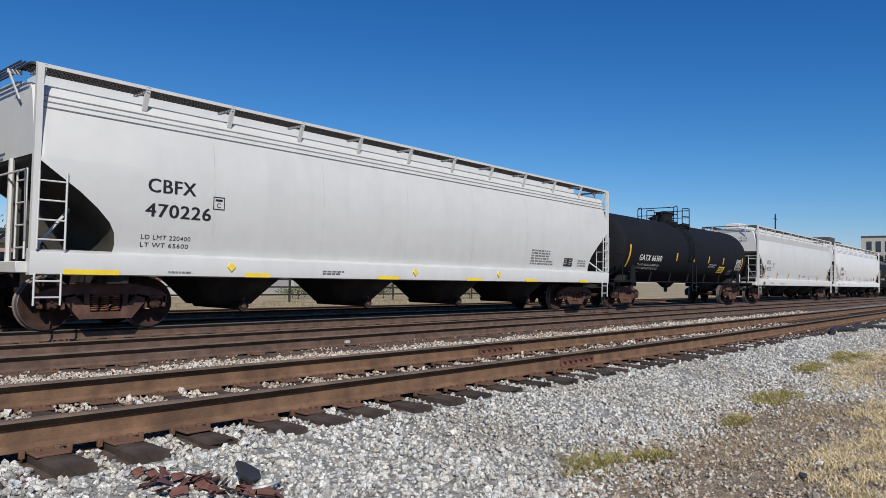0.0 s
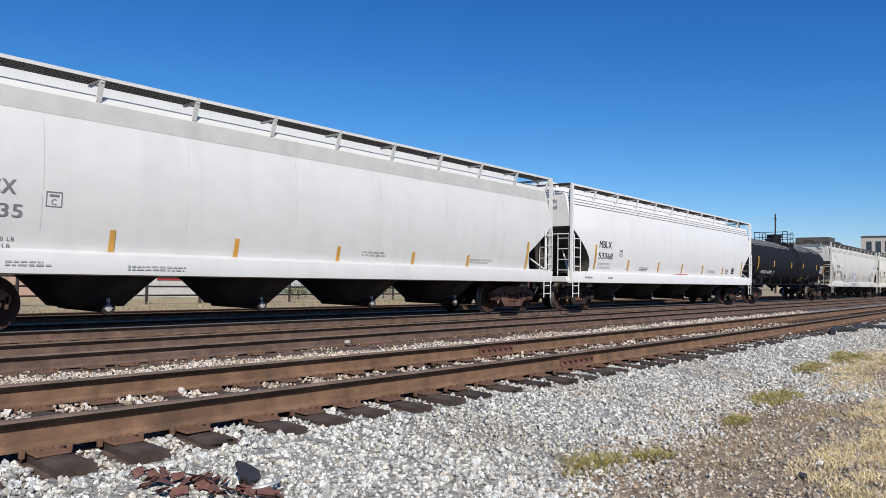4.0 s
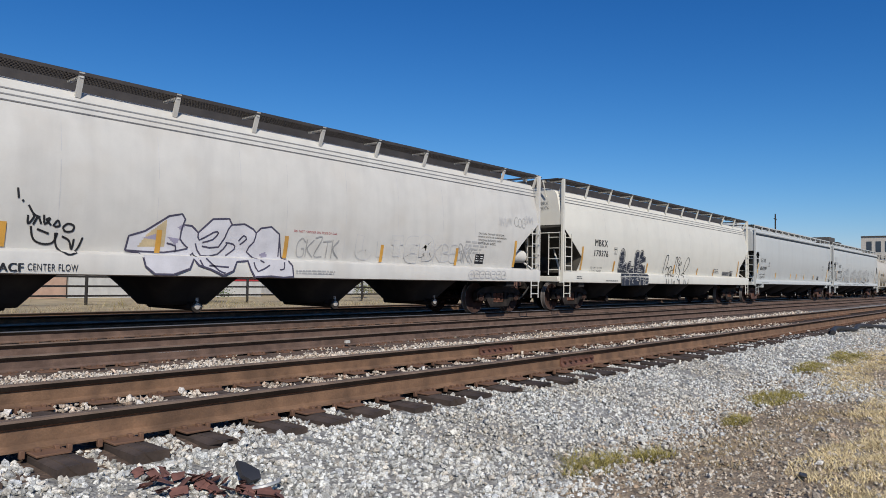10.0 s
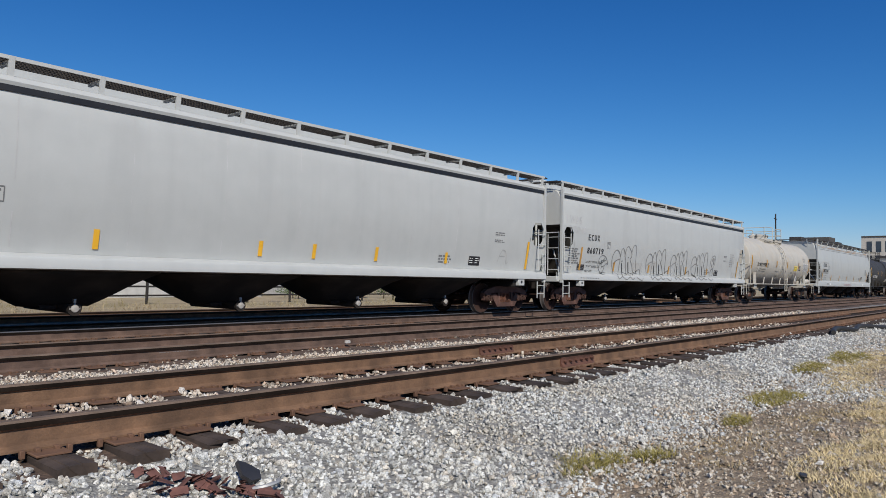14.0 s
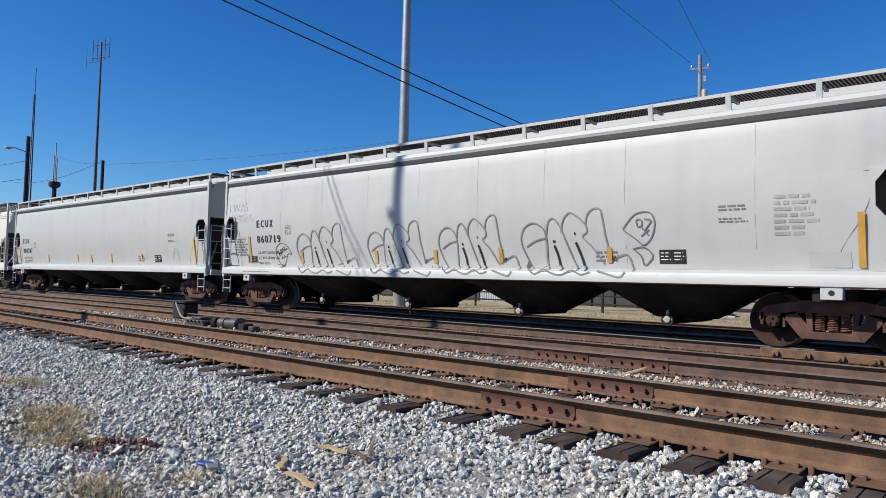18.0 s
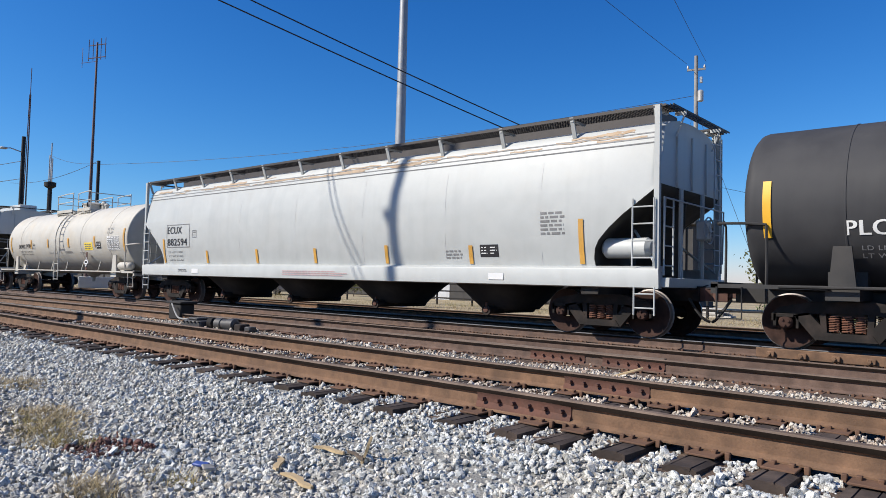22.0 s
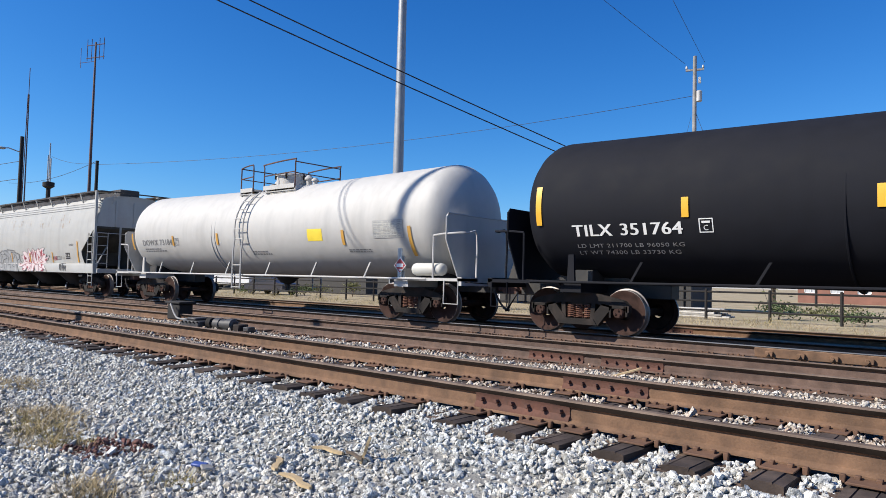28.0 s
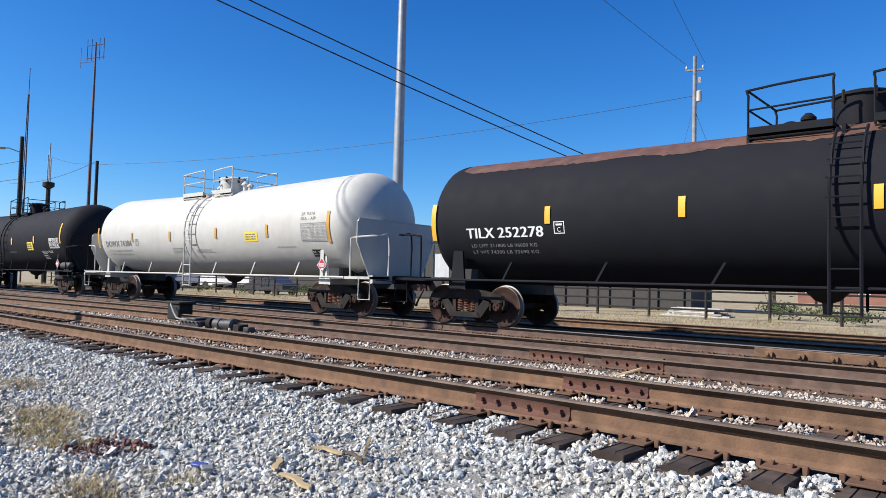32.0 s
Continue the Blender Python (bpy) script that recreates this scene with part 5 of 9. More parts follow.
SILVER_A_LINES = [[(-0.08, 0.53), (-0.07, 0.61), (0.05, 0.63), (0.06, 0.56), (-0.08, 0.53)],
    [(0.07, 0.73), (0.12, 0.72), (0.17, 0.6), (0.16, 0.28)],
    [(0.06, 0.28), (0.07, 0.56), (0.09, 0.61)],
    [(0.09, 0.28), (0.1, 0.52), (0.12, 0.57), (0.12, 0.28)],
    [(0.17, 0.96), (0.19, 0.99), (0.23, 0.93), (0.25, 0.71), (0.31, 0.66), (0.36, 0.51), (0.34, 0.28)],
    [(0.17, 0.96), (0.2, 0.72), (0.21, 0.28)],
    [(0.26, 0.28), (0.28, 0.48), (0.3, 0.53), (0.31, 0.28)],
    [(0.35, 0.67), (0.47, 0.7), (0.47, 0.78), (0.52, 0.79), (0.55, 0.98), (0.57, 0.97), (0.6, 0.88), (0.57, 0.66), (0.61, 0.6), (0.63, 0.5)],
    [(0.39, 0.28), (0.42, 0.57), (0.46, 0.64), (0.5, 0.59), (0.49, 0.28)],
    [(0.43, 0.28), (0.45, 0.51), (0.47, 0.48), (0.46, 0.28)],
    [(0.52, 0.66), (0.54, 0.28)],
    [(0.55, 0.28), (0.56, 0.5), (0.61, 0.47)],
    [(0.63, 0.75), (0.66, 0.79), (0.74, 0.65), (0.74, 0.62), (0.77, 0.62), (0.77, 0.69), (0.82, 0.7), (0.84, 0.64), (0.83, 0.52), (0.87, 0.38), (0.93, 0.27)],
    [(0.63, 0.75), (0.68, 0.62), (0.71, 0.5), (0.69, 0.29)],
    [(0.61, 0.29), (0.63, 0.5), (0.65, 0.55), (0.68, 0.44), (0.69, 0.35)],
    [(0.74, 0.29), (0.74, 0.41), (0.79, 0.5), (0.8, 0.38), (0.82, 0.29)]]
SILVER_A_LOW = [[(-0.12, 0.15), (-0.05, 0.14), (-0.02, 0.02)],
    [(-0.02, 0.16), (0.03, 0.09), (0.09, 0.16)],
    [(0.21, 0.16), (0.28, 0.15), (0.34, 0.2)],
    [(0.4, 0.15), (0.45, 0.17), (0.42, 0.09), (0.5, 0.17), (0.55, 0.16), (0.54, 0.0)],
    [(0.59, 0.18), (0.63, 0.19), (0.65, 0.13), (0.61, 0.02)],
    [(0.68, 0.18), (0.72, 0.18), (0.72, 0.04)],
    [(0.77, 0.18), (0.79, 0.05), (0.98, 0.19), (0.91, 0.2)],
    [(0.97, 0.19), (1.07, 0.18), (1.05, 0.12)]]
SILVER_A_SHADE = [[(0.65, 0.72), (0.68, 0.61), (0.71, 0.48), (0.7, 0.65)],
    [(0.33, 0.68), (0.38, 0.61), (0.36, 0.32), (0.34, 0.45)],
    [(0.87, 0.51), (0.91, 0.52), (0.92, 0.32), (0.87, 0.41)],
    [(0.42, 0.35), (0.45, 0.48), (0.47, 0.32)],
    [(0.74, 0.32), (0.75, 0.39), (0.79, 0.47), (0.79, 0.32)],
    [(0.18, 0.89), (0.2, 0.68), (0.21, 0.52), (0.18, 0.72)]]
SILVER_B = [[(0, 0.63), (0.09, 0.74), (0.11, 0.84), (0.22, 0.86), (0.31, 0.95), (0.36, 0.95), (0.5, 1), (0.76, 0.95), (0.76, 0.88), (0.92, 0.79), (0.93, 0.51), (1, 0.37), (0.92, 0.33), (0.97, 0), (0.71, 0.02), (0.49, 0.02), (0.31, 0.05), (0.15, 0.06), (0.1, 0.14), (0.01, 0.26), (0.05, 0.37), (0.01, 0.47)]]
SILVER_B_LINES = [[(0.01, 0.51), (0.16, 0.63), (0.15, 0.42), (0.22, 0.42), (0.24, 0.77)],
    [(0.11, 0.74), (0.15, 0.67), (0.1, 0.33), (0.15, 0.23), (0.16, 0.06)],
    [(0.24, 0.77), (0.29, 0.79), (0.29, 0.42), (0.22, 0.33)],
    [(0.31, 0.81), (0.45, 0.74), (0.44, 0.6), (0.32, 0.53), (0.3, 0.37), (0.39, 0.35), (0.38, 0.16), (0.31, 0.19)],
    [(0.36, 0.86), (0.52, 0.65), (0.45, 0.26), (0.5, 0.05)]]
SILVER_B_LINES += [[(0.51, 0.88), (0.6, 0.74), (0.58, 0.42), (0.53, 0.33), (0.56, 0.09)],
    [(0.63, 0.86), (0.73, 0.86), (0.73, 0.63), (0.63, 0.6)],
    [(0.74, 0.77), (0.8, 0.7), (0.83, 0.42), (0.76, 0.26), (0.86, 0.19)],
    [(0.91, 0.74), (0.9, 0.56), (0.83, 0.51), (0.86, 0.23)],
    [(0.59, 0.28), (0.7, 0.33), (0.67, 0.12)],
    [(0.92, 0.51), (0.9, 0.28), (0.93, 0.02)]]
SILVER_B_TOP = [[(0, 0.64), (0.09, 0.76), (0.11, 0.83), (0.22, 0.85)],
    [(0.22, 0.86), (0.31, 0.95), (0.36, 0.91)],
    [(0.35, 0.93), (0.5, 0.95), (0.51, 0.88)],
    [(0.5, 1), (0.62, 0.97), (0.76, 0.93), (0.77, 0.87), (0.92, 0.76), (0.92, 0.64)]]


def stripes(side, car, rows, mat, w=0.12):
    """Reflector strips: (u, foot, head)."""
    for u, a, b in rows:
        s = Shape()
        side.rect(s, u - w / 2, a, u + w / 2, b, 0.020)
        part("reflector", s, mat, car)


def words(side, car, rows, mat, bold=0.008):
    """Reporting marks: (text, u, v, height, width)."""
    for text, u, v, h, w in rows:
        s = Shape()
        write(side, s, text, u, v, h, w, bold)
        tagged(part("lettering", s, mat, car), kind="stuff")


def stencils(side, car, rows, mat, seed=3):
    """Small stencilled notices as bars: (u0, v0, u1, v1, lines)."""
    for k, (a, b, c, d, n) in enumerate(rows):
        s = Shape()
        side.bars(s, a, b, c, d, n, seed + k)
        tagged(part("stencil", s, mat, car), kind="stuff")


def panel(side, car, u0, v0, u1, v1, back, mark, rows=0, seed=5, border=True):
    """A framed notice: a field with lines on it."""
    if back:
        s = Shape()
        side.rect(s, u0, v0, u1, v1, 0.005)
        part("notice_field", s, back, car)
    s = Shape()
    if back in ("sign_yellow", "yellow", "orange_stripe") and rows:
        border, rows = False, 3
    if border:
        side.box_line(s, u0, v0, u1, v1, 0.02, 0.009)
    if rows >= 5:
        w, h = u1 - u0, v1 - v0
        for k in range(1, 7):
            side.rect(s, u0 + 0.02, v0 + h * k / 7 - 0.004, u1 - 0.02, v0 + h * k / 7 + 0.004, 0.009, 1)
        for f in (0.36, 0.6, 0.8):
            side.rect(s, u0 + w * f - 0.005, v0 + 0.02, u0 + w * f + 0.005, v1 - 0.02, 0.009, 4)
        for k, (f, g) in enumerate(((0.03, 0.34), (0.38, 0.58), (0.62, 0.78), (0.82, 0.97))):
            side.bars(s, u0 + w * f, v0 + 0.015, u0 + w * g, v1 - 0.015, 7, seed + k, fill=0.42, off=0.009)
    elif rows:
        side.bars(s, u0 + 0.05, v0 + 0.04, u1 - 0.05, v1 - 0.04, rows, seed, fill=0.34 if border else 0.5, off=0.009)
    part("notice", s, mark, car)


def plate_c(side, car, u, v, mat):
    """Small square clearance mark with its letter."""
    s = Shape()
    side.box_line(s, u, v, u + 0.25, v + 0.25, 0.018)
    write(side, s, "C", u + 0.08, v + 0.04, 0.09, 0.08)
    side.bars(s, u + 0.05, v + 0.15, u + 0.2, v + 0.22, 1, 2)
    part("clearance_mark", s, mat, car)


def test_block(side, car, u, v, w=0.5, h=0.3):
    """Black inspection stencil with white lines."""
    s = Shape()
    side.rect(s, u, v, u + w, v + h, 0.006)
    part("inspection_block", s, "ink_black", car)
    s = Shape()
    for k in (0, 1):
        side.bars(s, u + 0.03 + k * w * 0.5, v + 0.05, u + w * (0.44 + 0.5 * k), v + h - 0.03, 3, 4 + k, 0.3, 0.011)
    tagged(part("inspection_mark", s, "ink_white", car), kind="stuff")


def placard(car, side, u, v, mat, mark, number="", post=""):
    s = Shape()
    y = -1.44
    s.prism([(u - 0.2, v), (u, v - 0.2), (u + 0.2, v), (u, v + 0.2)], "y", y - 0.01, y + 0.005)
    part("placard", s, "ink_white", car)
    if mat == "ink_red":
        part("placard_field", Shape().prism([(u - 0.18, v), (u, v - 0.18), (u + 0.18, v), (u, v + 0.18)], "y", y - 0.013, y - 0.011), mat, car)
    part("placard_post", Shape().box(u - 0.10, u + 0.05, y + 0.006, y + 0.03, v - 0.34, v + 0.42, 0.01), post or ("tank_white" if mat == "ink_red" else "truck_rust"), car)
    s = Shape()
    flat = Side(lambda z: -y + 0.014)
    flat.rect(s, u - 0.115, v - 0.042, u + 0.115, v + 0.042, 0.002, 1)
    if mat != "ink_red":
        flat.rect(s, u - 0.05, v + 0.09, u + 0.05, v + 0.15, 0.002, 1)
    flat.rect(s, u - 0.03, v - 0.13, u + 0.07, v - 0.09, 0.002, 1)
    part("placard_mark", s, mark, car)
    if number:
        s = Shape()
        write(flat, s, number, u - 0.1, v - 0.033, 0.066, 0.2, off=0.006)
        part("placard_number", s, mat, car)


def end_words(car, rows, mat, x=0.012):
    """Marks on the leading end wall: (text, y, z, height, width)."""
    for text, y, z, h, w in rows:
        pts, f, tw, th = letters(text)
        part("end_lettering", Shape().add([(x, y - p[0] * w / tw, z + p[1] / th * h) for p in pts], f), mat, car)


# ---- the train, from its leading end ----
car, sd = hopper("white covered hopper car with a dark roof walkway", -176.2, -156.85, "white_grey", gaps=(1.2, 1.15), ribs="lines", rear_dark=True)

car, sd = hopper("clean light grey covered hopper car with black lettering", -155.7, -136.35, "white_grey", gaps=(1.15, 0.9), ribs="lines", bog="truck_rust", caps="joint_rust")
panel_seams(sd, car, (3.2, 5.9, 8.6, 11.3, 14.0, 16.6), 85, 3.5)
words(sd, car, [("CBFX", 1.88, 2.47, 0.25, 0.92), ("470226", 1.85, 2.03, 0.24, 1.28)], "ink_black")
plate_c(sd, car, 3.17, 2.26, "ink_black")
words(sd, car, [("LD LMT 220400", 1.81, 1.62, 0.08, 0.95), ("LT WT 65600", 1.81, 1.48, 0.08, 0.92)], "ink_black", 0.0)
stencils(sd, car, [(14.3, 1.5, 15.7, 2.0, 6), (2.3, 1.02, 2.9, 1.06, 1), (5.9, 1.05, 6.6, 1.15, 2), (17.2, 1.5, 17.8, 1.75, 3)], "ink_grey")
test_block(sd, car, 16.3, 1.5, 0.55, 0.28)
for a, b in ((0.5, 1.42), (3.92, 4.5), (7.6, 8.3), (11.0, 11.7), (13.9, 14.5), (17.2, 17.8)):
    s = Shape()
    sd.rect(s, a, 0.965, b, 1.05)
    part("reflector", s, "sign_yellow", car)
for u in (3.6, 8.9, 12.5):
    s = Shape()
    s.prism([(u - 0.09, 1.16), (u, 1.07), (u + 0.09, 1.16), (u, 1.25)], "y", -1.64, -1.626)
    part("diamond_mark", s, "sign_yellow", car)

car, sd, mu = tank("black tank car with white lettering and yellow reflectors", -135.55, -119.75, "tank_black", head=0.36, dished=True, trucks=(1.72, -1.45), gaps=(0.9, 0.9), bog="truck_rust",
                   dome=-0.07, brake_left=True, platform=(-0.9, 0.95), rings=(1.15,), dome_r=0.36, ladder_at=-0.2, ends=(0.72, 15.8))
words(sd, car, [("GATX 66300", 2.35, 1.91, 0.24, 2.15)], "ink_white")
words(sd, car, [("LD LMT 190600 LBS 86450 KGS", 2.36, 1.70, 0.08, 2.1), ("LT WT 72400 LBS 32850 KGS", 2.34, 1.56, 0.08, 2.1)], "ink_white", 0)
stripes(sd, car, [(1.38, 1.62, 2.5), (6.06, 1.98, 2.34), (8.1, 2.0, 2.33), (9.97, 2.0, 2.32), (12.0, 2.0, 2.32), (14.9, 1.6, 2.4)], "yellow")
panel(sd, car, 11.65, 1.56, 12.5, 1.87, "sign_yellow", "ink_black", 2)
panel(sd, car, 14.0, 1.75, 14.75, 2.3, None, "ink_white", 5)
panel(sd, car, 13.2, 1.5, 13.75, 1.75, None, "ink_dim", 2)
words(sd, car, [("IF FIBERGLASS INSULATION", 10.2, 1.90, 0.06, 1.0), ("DO NOT EXCEED 450\u00b0 F", 10.2, 1.81, 0.06, 0.85)], "ink_white", 0)
stencils(sd, car, [(2.0, 1.42, 3.2, 1.46, 1)], "ink_dim")

car, sd = hopper("white covered hopper car with a grey band under the roof", -118.45, -100.35, "white_grey", sharp=True, gaps=(0.9, 1.25), ribs="none", band=True, bog="truck_rust", brake_left=True, posts=10)
panel_seams(sd, car, (2.8, 5.3, 7.8, 10.3, 12.8, 15.4), 86, 3.5)
words(sd, car, [("UTCX", 1.63, 2.2, 0.23, 0.78), ("48335", 1.6, 1.84, 0.21, 0.92)], "ink_grey")
end_words(car, [("UTCX", -0.55, 3.62, 0.12, 0.45), ("48335", -0.55, 3.45, 0.12, 0.45)], "ink_grey")
plate_c(sd, car, 2.85, 2.05, "ink_grey")
words(sd, car, [("LD LMT 196400 LB", 1.55, 1.47, 0.06, 0.9), ("LT WT 66600 LB", 1.55, 1.36, 0.06, 0.85)], "ink_grey", 0)
stripes(sd, car, [(1.36, 1.36, 2.15), (3.95, 1.36, 1.74), (6.4, 1.36, 1.73), (9.06, 1.36, 1.7), (11.56, 1.36, 1.68), (13.8, 1.36, 1.68), (16.7, 1.36, 2.2)], "orange_stripe", 0.1)
stencils(sd, car, [(2.3, 1.08, 3.0, 1.18, 2), (4.2, 1.05, 5.6, 1.15, 2), (9.8, 1.5, 10.6, 1.64, 2), (13.9, 1.45, 15.0, 1.6, 2)], "ink_faint")
s = Shape()
sd.rect(s, 0.9, 1.02, 1.25, 1.18)
part("route_board", s, "joint_rust", car)

car, sd = hopper("bright white covered hopper car with bold black lettering", -99.1, -79.82, "white_bright", gaps=(1.25, 0.9), ribs="lines", posts=11)
panel_seams(sd, car, (3.0, 5.7, 8.4, 11.1, 13.8, 16.5), 87, 3.5)
words(sd, car, [("MBLX", 1.95, 2.24, 0.25, 0.92), ("53368", 1.94, 1.84, 0.22, 1.07)], "ink_black")
end_words(car, [("MBLX", -0.55, 3.7, 0.13, 0.45), ("53368", -0.55, 3.5, 0.13, 0.45)], "ink_grey")
plate_c(sd, car, 3.55, 1.98, "ink_black")
words(sd, car, [("LD LMT 219300 LB", 1.95, 1.62, 0.07, 0.9), ("LT WT 67300 LB", 1.95, 1.48, 0.07, 0.9)], "ink_grey", 0)
stripes(sd, car, [(1.7, 1.46, 2.33), (4.36, 1.45, 1.87), (7.18, 1.45, 1.86), (9.7, 1.45, 1.87), (12.16, 1.45, 1.85), (14.9, 1.45, 1.83), (17.7, 1.45, 2.2)], "orange_stripe", 0.11)
stencils(sd, car, [(5.4, 1.45, 6.4, 1.62, 3), (12.9, 1.5, 14.0, 1.65, 3), (15.3, 1.5, 15.8, 1.75, 3), (2.6, 1.12, 3.0, 1.2, 2), (0.9, 1.1, 1.6, 1.2, 1)], "ink_grey")
stencils(sd, car, [(9.0, 1.36, 11.0, 1.42, 1)], "ink_red")
test_block(sd, car, 16.2, 1.52, 0.4, 0.3)

car, sd, mu = tank("long black tank car with flat ends and white lettering", -79.1, -61.6, "tank_black", r=1.42, zc=2.42, head=0.22, dished=True, trucks=(1.87, -1.65), gaps=(0.9, 0.9), dome=0.63,
                   platform=(-1.25, 1.3), rings=(1.1, 9.0, 14.6), bog="truck_grey", ladder_at=0.27, dome_r=0.42, ends=(0.5, 17.5))
crown_coat(car, 1.42, 2.42, [(1.2, 9.3), (9.95, 14.4), (14.85, 17.15)], 40, "tank_faded", "grey crown of the shell, faded with sky sheen painted in", 3)
words(sd, car, [("SHQX 6089", 2.08, 1.64, 0.22, 2.15)], "ink_white", 0.012)
plate_c(sd, car, 4.52, 1.6, "ink_white")
words(sd, car, [("LD LMT 184100 LB 83 500 KG", 2.07, 1.47, 0.07, 2.0), ("LT WT 78900 LB 35 800 KG", 2.07, 1.36, 0.07, 1.9)], "ink_dim", 0)
stripes(sd, car, [(1.23, 1.77, 2.63), (4.27, 2.1, 2.45), (8.14, 2.12, 2.47), (11.0, 2.12, 2.45), (14.7, 2.12, 2.47), (16.95, 1.75, 2.6)], "yellow")
panel(sd, car, 11.4, 1.3, 12.25, 1.55, "yellow", "ink_black", 1)
panel(sd, car, 15.8, 1.9, 16.8, 2.42, None, "ink_white", 6)
placard(car, sd, 15.3, 1.25, "ink_white", "ink_black")
panel(sd, car, 13.0, 1.4, 13.6, 1.7, None, "ink_dim", 2)

car, sd = hopper("dirty white covered hopper car with spray-painted tags", -60.55, -41.2, "white_dirty", slope="slope_tan", gaps=(0.9, 1.4), ribs="lines", rear_dark=True, posts=11)
words(sd, car, [("HLTX", 1.93, 2.42, 0.24, 0.9), ("6027", 1.93, 2.02, 0.2, 0.86)], "ink_black")
end_words(car, [("HLTX", -0.6, 3.75, 0.12, 0.4), ("6027", -0.6, 3.55, 0.12, 0.4)], "ink_grey")
plate_c(sd, car, 3.65, 2.22, "ink_grey")
words(sd, car, [("LD LMT 218800", 1.92, 1.64, 0.07, 0.9), ("LT WT 67200", 1.92, 1.50, 0.07, 0.8)], "ink_grey", 0)
stripes(sd, car, [(1.43, 1.38, 2.28), (4.25, 1.38, 1.77), (6.76, 1.38, 1.8), (9.57, 1.38, 1.85), (12.4, 1.38, 1.8), (15.25, 1.38, 1.85), (18.0, 1.4, 2.2)], "orange_stripe", 0.1)
words(sd, car, [("ACF", 4.2, 1.0, 0.13, 0.34)], "ink_black", 0.008)
words(sd, car, [("CENTER FLOW", 4.6, 1.02, 0.11, 0.76)], "ink_black", 0)
words(sd, car, [("CAUTION: DO NOT USE STEAM,", 16.15, 2.28, 0.06, 1.25), ("BOILING WATER OR SHARP OBJECTS", 16.15, 2.19, 0.06, 1.36), ("TO CLEAN. ENTER CAR WITH", 16.15, 2.10, 0.06, 1.1), ("SOFT-SOLED SHOES.", 16.15, 2.01, 0.06, 0.85)], "ink_black", 0)
words(sd, car, [("DO NOT HAMMER ON SIDES OF CAR", 9.75, 1.95, 0.05, 1.2)], "ink_red", 0)
stencils(sd, car, [(1.0, 1.05, 1.4, 1.2, 2), (9.8, 1.05, 11.2, 1.15, 2), (15.6, 1.7, 16.6, 2.1, 4)], "ink_faint")
test_block(sd, car, 16.1, 1.45, 0.4, 0.28)
strokes(sd, car, "graffiti_tag", (0.2, 2.88, 1.8, 3.95), CORNER_TAG, "ink_grey", 0.026)
panel_seams(sd, car, (2.3, 3.7, 5.04, 6.7, 8.4, 9.54, 11.2, 12.9, 14.6, 16.0), 83, 3.5)
sprayed(sd, car, "BAKO", 3.25, 1.5, 4.15, 2.1, "ink_black", "white_dirty", 0.16, 0.03, seed=13)
strokes(sd, car, "graffiti_tag", (4.4, 1.27, 5.46, 2.33), MASK_TAG, "ink_black", 0.032)
# outline and lines traced from the camera's view
LILAC_EDGE = [[(0, 0.38), (0.01, 0.6), (0.09, 0.69), (0.21, 0.95), (0.28, 1), (0.3, 0.92), (0.29, 0.83), (0.34, 0.82), (0.38, 0.72), (0.42, 0.84), (0.46, 0.96), (0.56, 0.99), (0.58, 0.89), (0.66, 0.92), (0.72, 0.84), (0.74, 0.78), (0.77, 0.87), (0.84, 0.91), (0.9, 0.79), (0.91, 0.62), (0.93, 0.38), (0.99, 0.22), (1, 0.02), (0.93, 0), (0.84, 0.02), (0.73, 0), (0.7, 0.14), (0.68, 0.28), (0.61, 0.26), (0.59, 0.1), (0.53, 0.02), (0.45, 0.12), (0.38, 0.18), (0.35, 0.28), (0.33, 0.12), (0.24, 0.02), (0.14, 0.02), (0.09, 0.14), (0.07, 0.34)]]
LILAC_LINES = [[(0, 0.38), (0.2, 0.37), (0.33, 0.45)],
    [(0.21, 0.52), (0.26, 0.48), (0.26, 0.38)],
    [(0.29, 0.83), (0.28, 0.6), (0.33, 0.46)],
    [(0.38, 0.72), (0.39, 0.6), (0.47, 0.74), (0.5, 0.74), (0.47, 0.62), (0.41, 0.56)],
    [(0.41, 0.5), (0.51, 0.5), (0.56, 0.82), (0.58, 0.89)],
    [(0.37, 0.54), (0.41, 0.34), (0.51, 0.38), (0.56, 0.56)],
    [(0.35, 0.28), (0.36, 0.38), (0.41, 0.14)],
    [(0.55, 0.58), (0.6, 0.56), (0.61, 0.48), (0.56, 0.36)],
    [(0.63, 0.62), (0.66, 0.72), (0.68, 0.66), (0.64, 0.56)],
    [(0.74, 0.78), (0.73, 0.62), (0.69, 0.44), (0.79, 0.26)],
    [(0.72, 0.26), (0.75, 0.1), (0.83, 0.22)],
    [(0.9, 0.79), (0.91, 0.38)],
    [(0.9, 0.14), (0.93, 0.16), (0.93, 0.28)],
    [(0.42, 0.3), (0.5, 0.1), (0.54, 0.06)],
    [(0.44, 0.18), (0.56, 0.16)]]
LILAC_SHARDS = [[(0.08, 0.58), (0.16, 0.67), (0.16, 0.56)], [(0.26, 0.78), (0.3, 0.86), (0.29, 0.72)], [(0.21, 0.62), (0.28, 0.6), (0.26, 0.49)], [(0.78, 0.41), (0.82, 0.46), (0.83, 0.37), (0.79, 0.35)]]
box = (6.18, 0.97, 9.73, 2.12)
filled(sd, car, "graffiti_fill", box, LILAC_EDGE, "spray_lilac", 0.010)
filled(sd, car, "graffiti_shard", box, LILAC_SHARDS, "spray_purple", 0.013)
